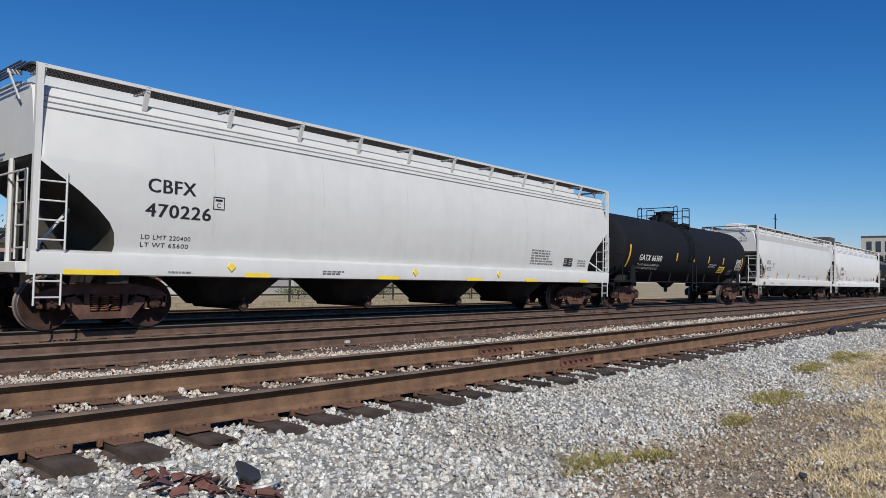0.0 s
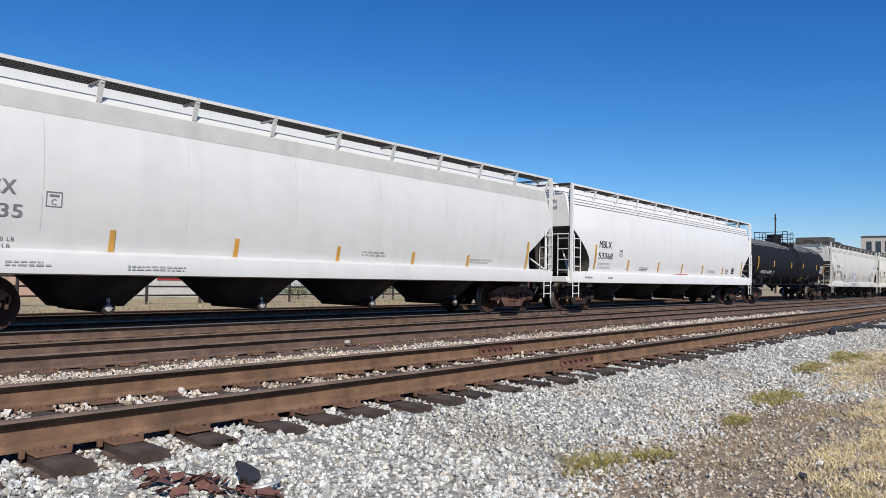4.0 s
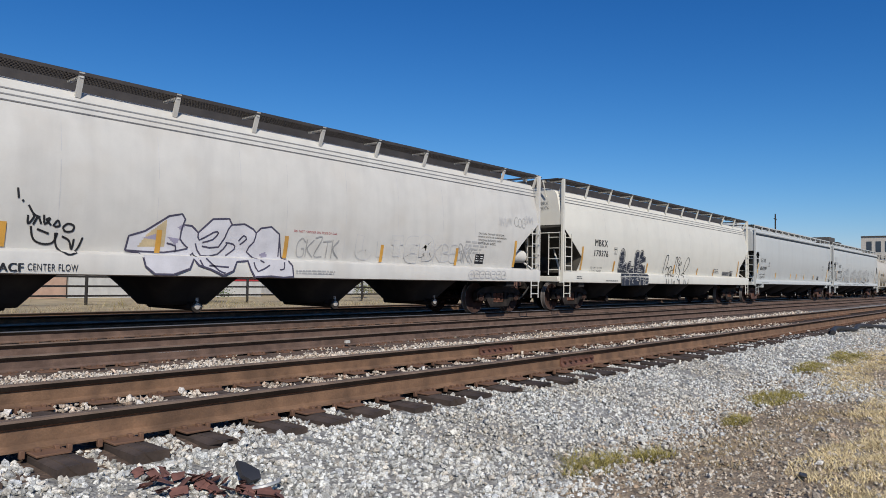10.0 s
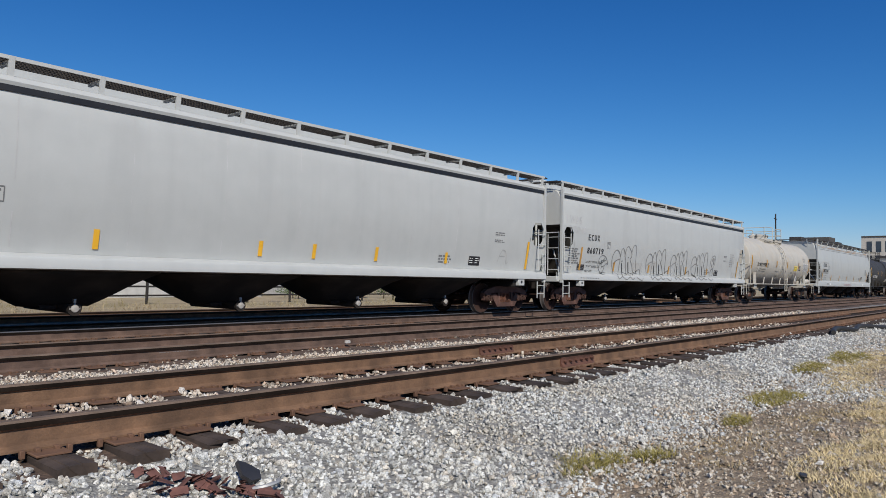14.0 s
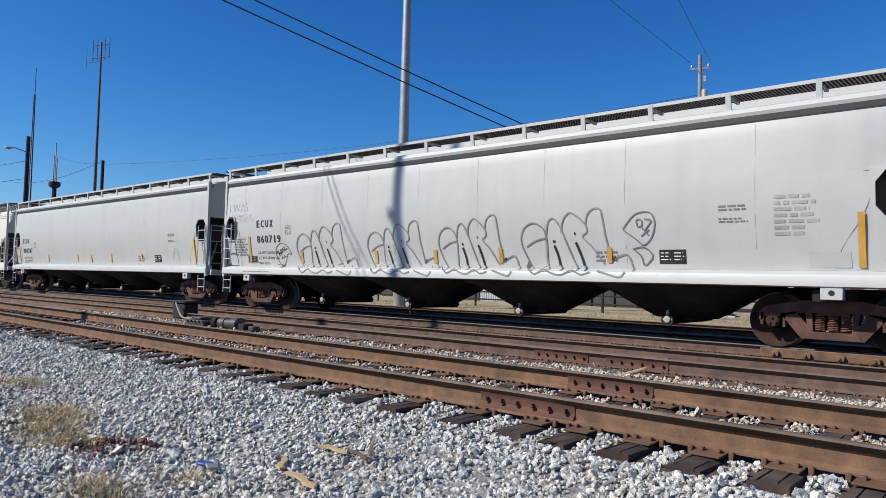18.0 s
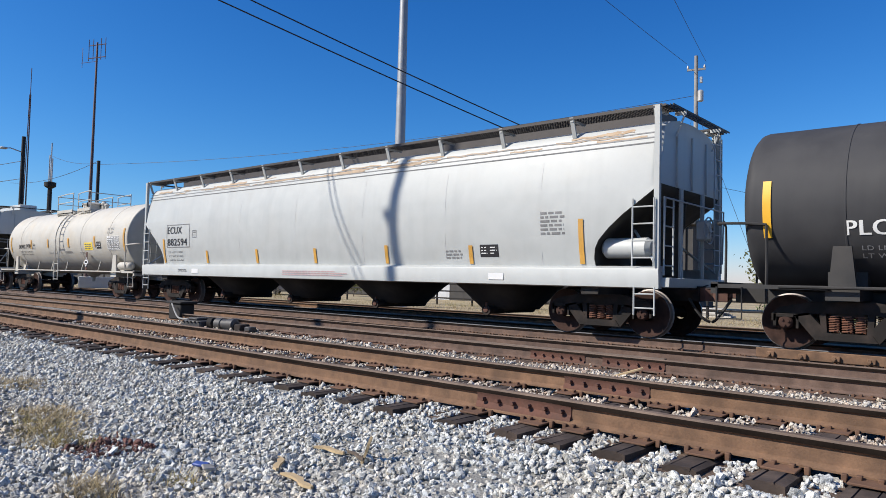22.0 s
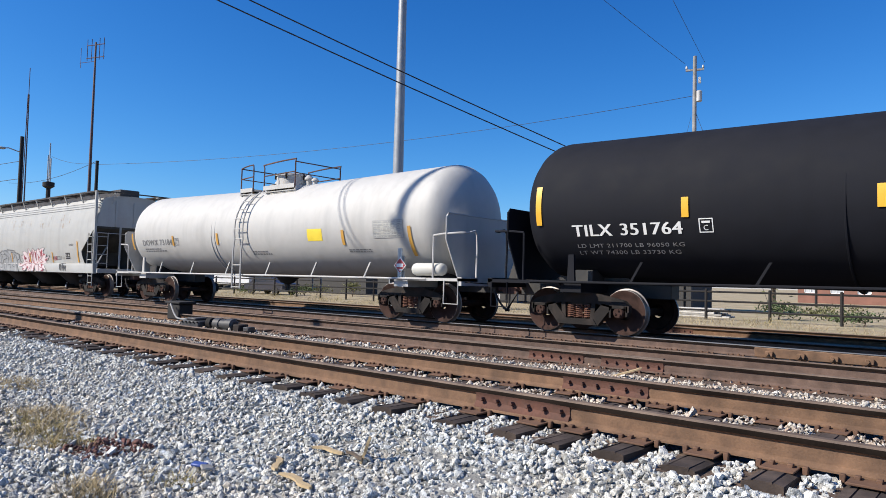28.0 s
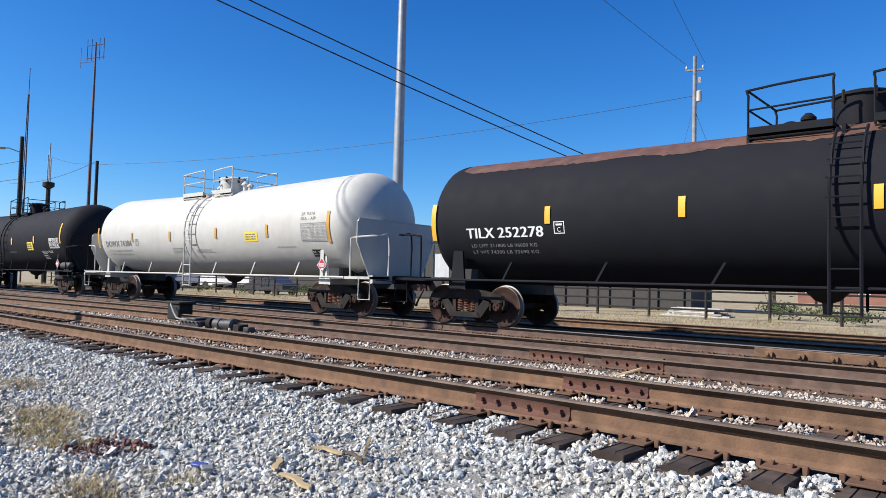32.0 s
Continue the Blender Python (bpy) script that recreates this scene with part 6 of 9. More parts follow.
filled(sd, car, "graffiti_shard", box, [[(0.06, 0.44), (0.10, 0.64), (0.20, 0.90), (0.20, 0.46)]], "spray_gold", 0.012)
strokes(sd, car, "graffiti_edge", box, [LILAC_EDGE[0] + LILAC_EDGE[0][:1]], "spray_ink", 0.036, 0.014, 0)
strokes(sd, car, "graffiti_line", box, LILAC_LINES, "spray_ink", 0.030, 0.016, 2)
sprayed(sd, car, "GKZTK", 9.85, 1.42, 11.05, 1.86, "ink_faint", None, 0.03, seed=16)
sprayed(sd, car, "LITEB", 11.5, 1.42, 14.3, 2.1, "ink_ghost", "white_dirty", 0.24, 0.02, seed=17)
sprayed(sd, car, "KBENK", 14.3, 1.45, 15.9, 1.95, "ink_ghost", None, 0.03, seed=18)
sprayed(sd, car, "BMK", 15.3, 1.5, 16.0, 1.95, "ink_faint", None, 0.03, seed=19)
sprayed(sd, car, "COG", 17.9, 2.62, 18.5, 2.92, "ink_faint", None, 0.022, seed=20)
tag(sd, car, "scrawl", 17.1, 2.6, 17.8, 2.9, 3, "ink_ghost", 0.02, 48)
tag(sd, car, "bubble", 15.7, 1.03, 17.5, 1.27, 7, "ink_ghost", 0.022, 49)
tag(sd, car, "scrawl", 18.4, 2.75, 18.9, 3.0, 3, "ink_ghost", 0.02, 50)
part("air_reservoir", Shape().lathe([(-0.5, 0.12), (-0.42, 0.2), (0.42, 0.2), (0.5, 0.12)], (18.55, -1.15, 1.75), "x", 16), "white_dirty", car)
s = Shape()
s.lathe([(-0.004, 0.09), (0.004, 0.09)], (3.05, -1.62, 2.12), "y", 14)
part("paint_dot", s, "ink_black", car)

car, sd = hopper("cream white covered hopper car with dark bubble graffiti", -39.8, -20.45, "white_cream", board_z=4.43, rear_dark=True, caps="truck_grey", sharp=True, gaps=(1.5, 1.4), ribs="lines", posts=11)
panel_seams(sd, car, (3.0, 5.7, 8.4, 11.1, 13.8, 16.5), 88, 3.5)
words(sd, car, [("MBKX", 2.2, 2.28, 0.24, 0.95), ("170376", 2.19, 1.92, 0.22, 1.04)], "ink_black")
end_words(car, [("MBKX", -0.6, 3.6, 0.11, 0.4), ("170376", -0.6, 3.43, 0.11, 0.42)], "ink_grey")
plate_c(sd, car, 3.67, 2.04, "ink_black")
words(sd, car, [("LD LMT 219700", 2.05, 1.47, 0.07, 0.85), ("LT WT 66300", 2.05, 1.36, 0.07, 0.8)], "ink_grey", 0)
stripes(sd, car, [(1.33, 1.40, 2.22), (3.77, 1.40, 1.78), (6.65, 1.4, 1.78), (9.4, 1.4, 1.78), (12.1, 1.4, 1.7), (14.2, 1.4, 1.7), (17.7, 1.4, 2.2)], "orange_stripe", 0.1)
# tower and hook shapes, likewise traced as the camera sees them
TOWER_FILL = [[(0.04, 0.18), (0.04, 0.63), (0.05, 0.81), (0.09, 0.88), (0.15, 0.88), (0.17, 0.8), (0.17, 0.53), (0.22, 0.54), (0.27, 0.52), (0.3, 0.45), (0.31, 0.2)],
    [(0.32, 0.19), (0.31, 0.5), (0.34, 0.56), (0.4, 0.57), (0.43, 0.49), (0.43, 0.42), (0.49, 0.44), (0.54, 0.41), (0.57, 0.31), (0.57, 0.2)],
    [(0.58, 0.2), (0.56, 0.46), (0.56, 0.75), (0.58, 0.87), (0.62, 0.9), (0.67, 0.89), (0.7, 0.79), (0.72, 0.77), (0.74, 0.9), (0.79, 0.93), (0.83, 0.89), (0.83, 0.76), (0.88, 0.75), (0.93, 0.72), (0.92, 0.63), (0.86, 0.6), (0.78, 0.57), (0.89, 0.49), (0.96, 0.37), (0.98, 0.2)],
    [(0.05, 0.15), (0.48, 0.17), (1.01, 0.17), (1.0, -0.06), (0.06, -0.08)]]
TOWER_EDGE = [[(0.03, 0.18), (0.03, 0.62), (0.04, 0.81), (0.09, 0.9), (0.14, 0.91), (0.18, 0.83), (0.18, 0.58), (0.17, 0.51)],
    [(0.16, 0.48), (0.21, 0.54), (0.26, 0.54), (0.3, 0.45), (0.31, 0.2)],
    [(0.32, 0.2), (0.3, 0.5), (0.34, 0.57), (0.41, 0.58), (0.44, 0.48)],
    [(0.43, 0.39), (0.5, 0.44), (0.55, 0.39), (0.58, 0.29), (0.58, 0.2)],
    [(0.55, 0.47), (0.55, 0.75), (0.58, 0.9), (0.64, 0.93), (0.69, 0.85), (0.71, 0.57), (0.69, 0.2)],
    [(0.73, 0.85), (0.76, 0.91), (0.81, 0.91), (0.84, 0.84), (0.81, 0.76)],
    [(0.78, 0.57), (0.89, 0.5), (0.96, 0.37), (0.99, 0.2)],
    [(0.03, 0.16), (0.31, 0.17), (0.58, 0.18), (1.01, 0.16)]]
TOWER_MARKS = [[(0.06, 0.15), (0.06, -0.07)],
    [(0.16, 0.15), (0.16, -0.07)],
    [(0.33, 0.16), (0.32, -0.07)],
    [(0.4, 0.11), (0.45, -0.02)],
    [(0.45, 0.11), (0.4, -0.02)],
    [(0.6, 0.16), (0.58, 0.07), (0.65, 0.06), (0.68, -0.06)],
    [(0.71, 0.16), (0.71, -0.06)],
    [(0.81, 0.14), (0.81, -0.06)],
    [(0.81, 0.13), (0.85, 0.09), (0.82, 0.04), (0.87, -0.01), (0.81, -0.05)],
    [(0.88, 0.15), (0.88, -0.04), (1.0, -0.02)],
    [(0.88, 0.06), (1.0, 0.07)],
    [(0.36, 0.39), (0.41, 0.23), (0.32, 0.21)],
    [(0.7, 0.35), (0.88, 0.32)],
    [(0.71, 0.26), (0.88, 0.26)]]
TOWER_RIM = [[(0.02, 0.18), (0.02, 0.65), (0.04, 0.83), (0.09, 0.94), (0.15, 0.94), (0.2, 0.83), (0.2, 0.58)],
    [(0.2, 0.54), (0.26, 0.56), (0.31, 0.49), (0.34, 0.59), (0.41, 0.6), (0.45, 0.48), (0.54, 0.47)],
    [(0.54, 0.48), (0.54, 0.77), (0.57, 0.91), (0.64, 0.95), (0.71, 0.88)],
    [(0.73, 0.92), (0.79, 0.96), (0.85, 0.9), (0.85, 0.78), (0.91, 0.77), (0.95, 0.7), (0.92, 0.61)],
    [(0.92, 0.52), (0.98, 0.37), (1.01, 0.2)]]
HOOK_LOOPS = [[(0.03, 0.22), (0.05, 0.58), (0.09, 0.84), (0.13, 0.96), (0.2, 0.98), (0.2, 0.82), (0.14, 0.49), (0.18, 0.56), (0.26, 0.53), (0.27, 0.37), (0.26, 0.24)],
    [(0.27, 0.42), (0.31, 0.59), (0.38, 0.59), (0.38, 0.49), (0.29, 0.29), (0.39, 0.26), (0.38, 0.41), (0.44, 0.48), (0.5, 0.44), (0.52, 0.22)],
    [(0.48, 0.5), (0.54, 0.79), (0.55, 0.93), (0.6, 0.95), (0.62, 0.82), (0.59, 0.6), (0.62, 0.22)],
    [(0.62, 0.8), (0.67, 0.93), (0.72, 0.94), (0.73, 0.85), (0.68, 0.74), (0.73, 0.71), (0.8, 0.79), (0.8, 0.69), (0.67, 0.64), (0.8, 0.44), (0.83, 0.23)],
    [(0.96, 0.36), (0.96, 0.6), (1.03, 0.85), (1.13, 0.97), (1.18, 0.84), (1.11, 0.61), (0.97, 0.37)],
    [(0.84, 0.23), (0.92, 0.36), (1.02, 0.37), (1.02, 0.23)]]
HOOK_MARKS = [[(0.09, 0.16), (0.09, -0.06)],
    [(0.19, 0.17), (0.18, -0.06)],
    [(0.32, 0.17), (0.32, -0.07)],
    [(0.4, 0.09), (0.44, -0.0)],
    [(0.44, 0.1), (0.4, -0.01)],
    [(0.56, 0.17), (0.64, 0.09), (0.65, -0.07)],
    [(0.67, 0.16), (0.68, -0.07)],
    [(0.88, 0.17), (0.87, -0.08)],
    [(0.92, 0.15), (0.95, 0.01), (1.01, -0.03), (1.07, 0.03), (1.08, 0.17)],
    [(0.13, 0.28), (0.19, 0.32), (0.19, 0.27), (0.13, 0.25)]]
box = (4.1, 0.98, 6.6, 2.35)
filled(sd, car, "graffiti_fill", box, TOWER_FILL, "spray_navy", 0.010)
rnd = random.Random(21)
dashes = []
for u0, v0, u1, v1, n in ((0.04, 0.34, 0.19, 0.88, 26), (0.20, 0.34, 0.33, 0.56, 14), (0.36, 0.34, 0.46, 0.62, 10), (0.48, 0.34, 0.58, 0.48, 9), (0.61, 0.34, 0.70, 0.78, 22), (0.73, 0.52, 0.80, 0.78, 9), (0.72, 0.34, 0.88, 0.46, 10), (0.06, 0.05, 0.95, 0.25, 34)):
    for _ in range(n):
        a, b = rnd.uniform(u0, u1 - 0.03), rnd.uniform(v0, v1)
        dashes.append([(a, b), (a + rnd.uniform(0.012, 0.035), b + rnd.uniform(-0.012, 0.022)), (a + rnd.uniform(0.03, 0.05), b + rnd.uniform(-0.015, 0.015))])
strokes(sd, car, "graffiti_scribble", box, dashes, "ink_faint", 0.018, 0.014, 0)
strokes(sd, car, "graffiti_edge", box, TOWER_EDGE, "white_worn", 0.036, 0.016)
strokes(sd, car, "graffiti_mark", box, TOWER_MARKS, "white_worn", 0.028, 0.018, 0)
strokes(sd, car, "graffiti_rim", box, TOWER_RIM, "ink_black", 0.026, 0.012)
box = (8.2, 0.98, 10.6, 2.2)
strokes(sd, car, "graffiti_loop", box, HOOK_LOOPS, "ink_black", 0.034, 0.012)
strokes(sd, car, "graffiti_mark", box, HOOK_MARKS, "ink_black", 0.030, 0.012, 0)
stencils(sd, car, [(14.3, 1.5, 15.0, 1.75, 3), (3.0, 1.02, 4.2, 1.08, 1), (0.9, 1.08, 1.3, 1.2, 2)], "ink_grey")
panel(sd, car, 15.5, 1.42, 16.5, 1.62, "ink_grey", "ink_black", 2, border=False)
test_block(sd, car, 16.55, 1.4, 0.45, 0.26)

for nr, x0, x1, gp, tags in (("860207", -19.2, -0.9, (1.4, 1.0), False), ("860719", 0.1, 18.8, (1.0, 0.8), True)):
    car, sd = hopper("pale blue-grey covered hopper car with loop graffiti" if tags else "pale blue-grey covered hopper car with a dark roof band", x0, x1, "white_cool", flat=True, gaps=gp,
                     ribs="dark_band", bog="truck_rust", brake_left=False, posts=13)
    k = 0.62 if tags else 0.0
    words(sd, car, [(c, 1.18 + k + 0.222 * i, 2.29 + k * 0.27, 0.21, 0.135) for i, c in enumerate("ECUX")] + [(c, 1.17 + k + 0.205 * i + (0.045 if c == "1" else 0), 1.84 + k * 0.25, 0.21, 0.045 if c == "1" else 0.14) for i, c in enumerate(nr)], "ink_black", 0.012)
    end_words(car, [("ECUX", -0.35, 3.70, 0.12, 0.42), (nr, -0.33, 3.53, 0.12, 0.48)], "ink_black", -0.035)
    plate_c(sd, car, 2.62 + k * 0.95, 2.07 + k * 0.24, "ink_grey")
    words(sd, car, [("LD LMT 202100 LBS", 1.17 + k, 1.56 + k * 0.17, 0.075, 1.05), ("LT WT 65900 LBS", 1.17 + k, 1.42 + k * 0.14, 0.075, 1.05), ("NEW 10-93", 1.17 + k, 1.35, 0.07, 0.5)], "ink_black", 0)
    stripes(sd, car, [(0.64 + k * 1.2, 1.4, 2.2), (4.3 - 0.6 * k, 1.4, 1.74), (7.6 - k, 1.4, 1.72), (9.0, 1.4, 1.72), (10.9, 1.4, 1.74), (13.5, 1.42, 1.72), (x1 - x0 - 0.95, 1.35, 2.2)], "orange_stripe" if tags else "yellow", 0.1)
    test_block(sd, car, 14.5, 1.4, 0.5, 0.26)
    stencils(sd, car, [(13.2, 1.42, 13.8, 1.66, 3), (15.6, 2.1, 16.1, 2.2, 2), (15.6, 2.3, 16.1, 2.42, 2), (1.2, 1.10, 2.6, 1.15, 1)], "ink_grey")
    panel_seams(sd, car, (1.15, 3.0, 4.85, 6.7, 8.5, 10.3, 12.05, 13.85, 16.2), 80 + int(tags), 3.75)
    for u in (1.35, x1 - x0 - 1.35):
        part("jacking_pad", Shape().box(u - 0.16, u + 0.16, -1.6, -1.45, 0.84, 1.06, 0.01), "white_cool", car)
        part("jacking_hole", Shape().lathe([(-1.605, 0.045), (-1.595, 0.045)], (u, 0, 0.95), "y", 12), "ink_black", car)
    if tags:
        stencils(sd, car, [(0.55, 1.6, 1.3, 2.16, 7)], "ink_grey")
        panel(sd, car, 1.22, 1.39, 1.72, 1.61, "ink_black", "ink_dim", 3)
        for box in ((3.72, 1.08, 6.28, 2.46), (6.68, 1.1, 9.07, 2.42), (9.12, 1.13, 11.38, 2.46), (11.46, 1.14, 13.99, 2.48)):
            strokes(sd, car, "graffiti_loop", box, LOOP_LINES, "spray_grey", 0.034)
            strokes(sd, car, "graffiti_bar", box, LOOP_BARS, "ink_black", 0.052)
        strokes(sd, car, "graffiti_balloon", (13.8, 1.36, 14.44, 2.38), BALLOON, "ink_grey", 0.026)
        strokes(sd, car, "graffiti_balloon", (2.69, 1.33, 3.43, 1.97), SPEECH, "ink_grey", 0.024)
        strokes(sd, car, "graffiti_word", (2.69, 1.33, 3.43, 1.97), SPEECH_WORD, "ink_black", 0.026, k=0)
        s = Shape()
        write(sd, s, "I WAS", 0.3, 2.98, 0.27, 1.0)
        write(sd, s, "WRONG", 0.5, 2.66, 0.24, 1.1)
        part("graffiti_word", s, "ink_ghost", car)
        panel(sd, car, 17.0, 1.35, 17.6, 1.6, "grey_band", "ink_faint", 0, border=False)
        stencils(sd, car, [(16.5, 1.85, 17.2, 2.55, 7)], "ink_faint")
        panel(sd, car, 5.5, 1.46, 6.32, 1.78, "grey_band", "ink_faint", 0, border=False)
        panel(sd, car, 7.1, 1.47, 7.66, 1.88, "grey_band", "ink_faint", 0, border=False)
    else:
        tag(sd, car, "arch", 15.9, 1.5, 16.4, 1.9, 1, "ink_faint", 0.02, 38)

car, sd, mu = tank("cream tank car with yellow reflectors and a stained middle", 20.1, 33.5, "tank_cream", r=1.46, zc=2.40, head=0.22, dished=True, trucks=(1.28, -1.35), gaps=(0.8, 0.9), dome=-0.15,
                   platform=(-1.8, 1.8), rings=(1.9, 6.2, 8.9, 11.6), reservoir="tank_cream", sill_mat="tank_cream", bog="truck_grey", ladder_at=0.2, dome_r=0.5, dome_h=0.32)
words(sd, car, [("DOWX 79709", 1.62, 2.06, 0.21, 1.6)], "ink_black", 0.01)
plate_c(sd, car, 3.45, 2.03, "ink_black")
words(sd, car, [("LD LMT 208700 LB 94650 KG", 1.7, 1.88, 0.06, 1.6), ("LT WT 77300 LB 35050 KG", 1.7, 1.76, 0.06, 1.6)], "ink_black", 0)
stripes(sd, car, [(0.55, 1.9, 2.65), (3.27, 2.05, 2.47), (5.31, 2.08, 2.46), (7.64, 2.06, 2.47), (10.3, 2.05, 2.49), (12.96, 1.84, 2.75)], "orange_stripe", 0.13)
panel(sd, car, 9.28, 1.92, 10.06, 2.24, "sign_yellow", "ink_grey", 2)
test_block(sd, car, 10.45, 1.98, 0.42, 0.28)
panel(sd, car, 11.46, 1.9, 12.55, 2.46, "ink_grey", "ink_white", 6)
words(sd, car, [("SR 9316", 11.46, 2.7, 0.1, 0.55), ("FRA-AIP", 11.46, 2.55, 0.1, 0.52)], "ink_grey", 0)
placard(car, sd, 9.56, 1.42, "ink_white", "ink_black")
stencils(sd, car, [(5.3, 1.78, 6.2, 1.86, 2), (7.2, 1.8, 8.1, 1.9, 3), (8.7, 1.75, 9.2, 1.85, 2), (5.7, 1.5, 6.2, 1.6, 2)], "ink_grey")

car, sd = hopper("light grey covered hopper car with a rust-streaked roof edge", 35.0, 54.75, "white_mist", gaps=(0.9, 0.9), ribs="lines", rear_dark=True, posts=11, brake_left=False, caps="joint_rust")
s = Shape()
sd.box_line(s, 1.7, 1.92, 3.25, 2.72, 0.03)
part("frame_line", s, "ink_grey", car)
panel_seams(sd, car, (3.4, 6.2, 9.0, 11.8, 14.6, 17.2), 89, 3.5)
words(sd, car, [("ECUX", 1.78, 2.40, 0.24, 0.95), ("882594", 1.77, 1.99, 0.24, 1.3)], "ink_black", 0.014)
plate_c(sd, car, 3.44, 2.24, "ink_grey")
words(sd, car, [("LD LMT 218800", 1.8, 1.74, 0.06, 0.95), ("LT WT 67400", 1.8, 1.6, 0.06, 0.95), ("NEW 01-00", 1.8, 1.46, 0.06, 0.95)], "ink_grey", 0)
stripes(sd, car, [(1.5, 1.40, 2.23), (4.3, 1.4, 1.8), (7.1, 1.4, 1.82), (9.86, 1.4, 1.81), (12.66, 1.4, 1.85), (15.34, 1.4, 1.81), (18.14, 1.4, 2.29)], "orange_stripe", 0.11)
test_block(sd, car, 15.6, 1.55, 0.5, 0.27)
stencils(sd, car, [(17.2, 1.98, 17.85, 2.48, 6), (14.6, 1.5, 15.2, 1.72, 3), (2.6, 1.1, 3.2, 1.2, 2)], "ink_grey")
stencils(sd, car, [(8.5, 1.05, 11.5, 1.2, 3)], "ink_rose")
for u in (3.5, 15.9):
    panel(sd, car, u, 1.06, u + 0.4, 1.2, "white_bright", "white_bright", 0, border=False)
part("air_reservoir", Shape().lathe([(-0.5, 0.12), (-0.42, 0.2), (0.42, 0.2), (0.5, 0.12)], (18.95, -1.2, 1.72), "x", 16), "white_cool", car)
for k in range(40):
    s = Shape()
    u = random.Random(k).uniform(0.4, 19.2)
    w = random.Random(k + 99).uniform(0.3, 1.6)
    q = random.Random(k + 55).uniform(3.80, 3.97)
    sd.line(s, [(u + w * j / 8, q + 0.012 * math.sin(j * 1.7 + k)) for j in range(9)], random.Random(k + 7).uniform(0.015, 0.065), 0.005 + 0.0002 * k)
    part("rust_streak", s, "rust_stain", car, "thin rust streaks under the roof edge")

car, sd, mu = tank("dark grey tank car with yellow reflectors", 56.1, 70.8, "tank_grey", r=1.45, zc=2.41, head=0.2, trucks=(1.55, -1.63), gaps=(0.9, 0.9), dome=0.0, rail_mat="black_part",
                   platform=(-1.13, 1.13), rings=(1.6, 4.6, 9.3, 12.6), bog="truck_grey", ladder_at=0.42, dome_r=0.3, dome_h=0.35, ends=(0.0, 14.5))
words(sd, car, [("PLCX 220350", 1.6, 1.87, 0.23, 2.1)], "ink_white", 0.01)
words(sd, car, [("LD LMT 193400 LB 87800 KG", 1.8, 1.64, 0.07, 1.8), ("LT WT 70600 LB 32000 KG", 1.8, 1.52, 0.07, 1.8)], "ink_dim", 0)
stripes(sd, car, [(0.45, 1.85, 2.8), (3.79, 2.14, 2.52), (5.99, 2.14, 2.54), (8.4, 2.12, 2.52), (10.14, 2.12, 2.53), (12.02, 2.12, 2.56), (14.02, 1.88, 2.78)], "yellow", 0.13)
stencils(sd, car, [(8.85, 1.5, 9.8, 2.18, 8)], "ink_white")
panel(sd, car, 10.67, 1.55, 11.44, 1.8, "orange_stripe", "ink_black", 2)
panel(sd, car, 11.59, 1.53, 12.07, 1.79, None, "ink_white", 2)
panel(sd, car, 12.59, 1.8, 13.71, 2.28, None, "ink_white", 6)
placard(car, sd, 12.21, 1.3, "ink_white", "ink_black")

car, sd = hopper("white covered hopper car with silver and red spiky graffiti", 72.45, 91.0, "white_worn", gaps=(0.9, 0.8), ribs="lines", rear_dark=True, posts=11, sharp=True)
words(sd, car, [("A C F X", 1.36, 2.34, 0.22, 1.12), ("6 5 6 9 2", 1.36, 1.95, 0.21, 1.22)], "ink_grey", 0.012)
stencils(sd, car, [(1.28, 1.45, 2.1, 1.7, 3), (2.6, 1.5, 3.2, 1.75, 2), (14.5, 1.5, 15.2, 1.7, 2), (16.0, 2.1, 16.5, 2.2, 2)], "ink_grey")
stripes(sd, car, [(1.3, 1.45, 2.25), (3.8, 1.4, 1.81), (6.55, 1.4, 1.85), (9.05, 1.4, 1.85), (11.45, 1.4, 1.85), (14.15, 1.4, 1.86), (16.9, 1.4, 2.29)], "orange_stripe", 0.11)
test_block(sd, car, 15.6, 1.55, 0.45, 0.27)
panel_seams(sd, car, (2.6, 5.3, 8.0, 10.7, 13.3, 15.6), 84, 3.3)
box = (2.75, 0.96, 6.63, 2.46)
filled(sd, car, "graffiti_fill", box, SILVER_A, "spray_silver", 0.010)
filled(sd, car, "graffiti_shade", box, SILVER_A_SHADE, "spray_slate", 0.013)
strokes(sd, car, "graffiti_line", box, SILVER_A_LINES, "spray_char", 0.036, 0.016, 2)
strokes(sd, car, "graffiti_line", box, SILVER_A_LOW, "spray_char", 0.026, 0.016, 2)
box = (6.53, 0.96, 10.34, 2.02)
filled(sd, car, "graffiti_fill", box, SILVER_B, "spray_silver", 0.010)
strokes(sd, car, "graffiti_shade", box, SILVER_B_TOP, "spray_grey", 0.09, 0.013, 2)
strokes(sd, car, "graffiti_edge", box, [SILVER_B[0] + SILVER_B[0][:1]], "spray_char", 0.026, 0.014, 0)
strokes(sd, car, "graffiti_line", box, SILVER_B_LINES, "spray_char", 0.024, 0.016, 2)
box = (10.22, 0.98, 13.8, 2.08)
filled(sd, car, "graffiti_fill", box, RED_EDGE, "spray_blush", 0.010)
filled(sd, car, "graffiti_shard", box, RED_SHARDS, "spray_pink", 0.013)
strokes(sd, car, "graffiti_edge", box, [RED_EDGE[0] + RED_EDGE[0][:1]], "spray_grey", 0.022, 0.016, 0)
strokes(sd, car, "graffiti_line", box, RED_LINES, "spray_pink", 0.026, 0.018, 0)
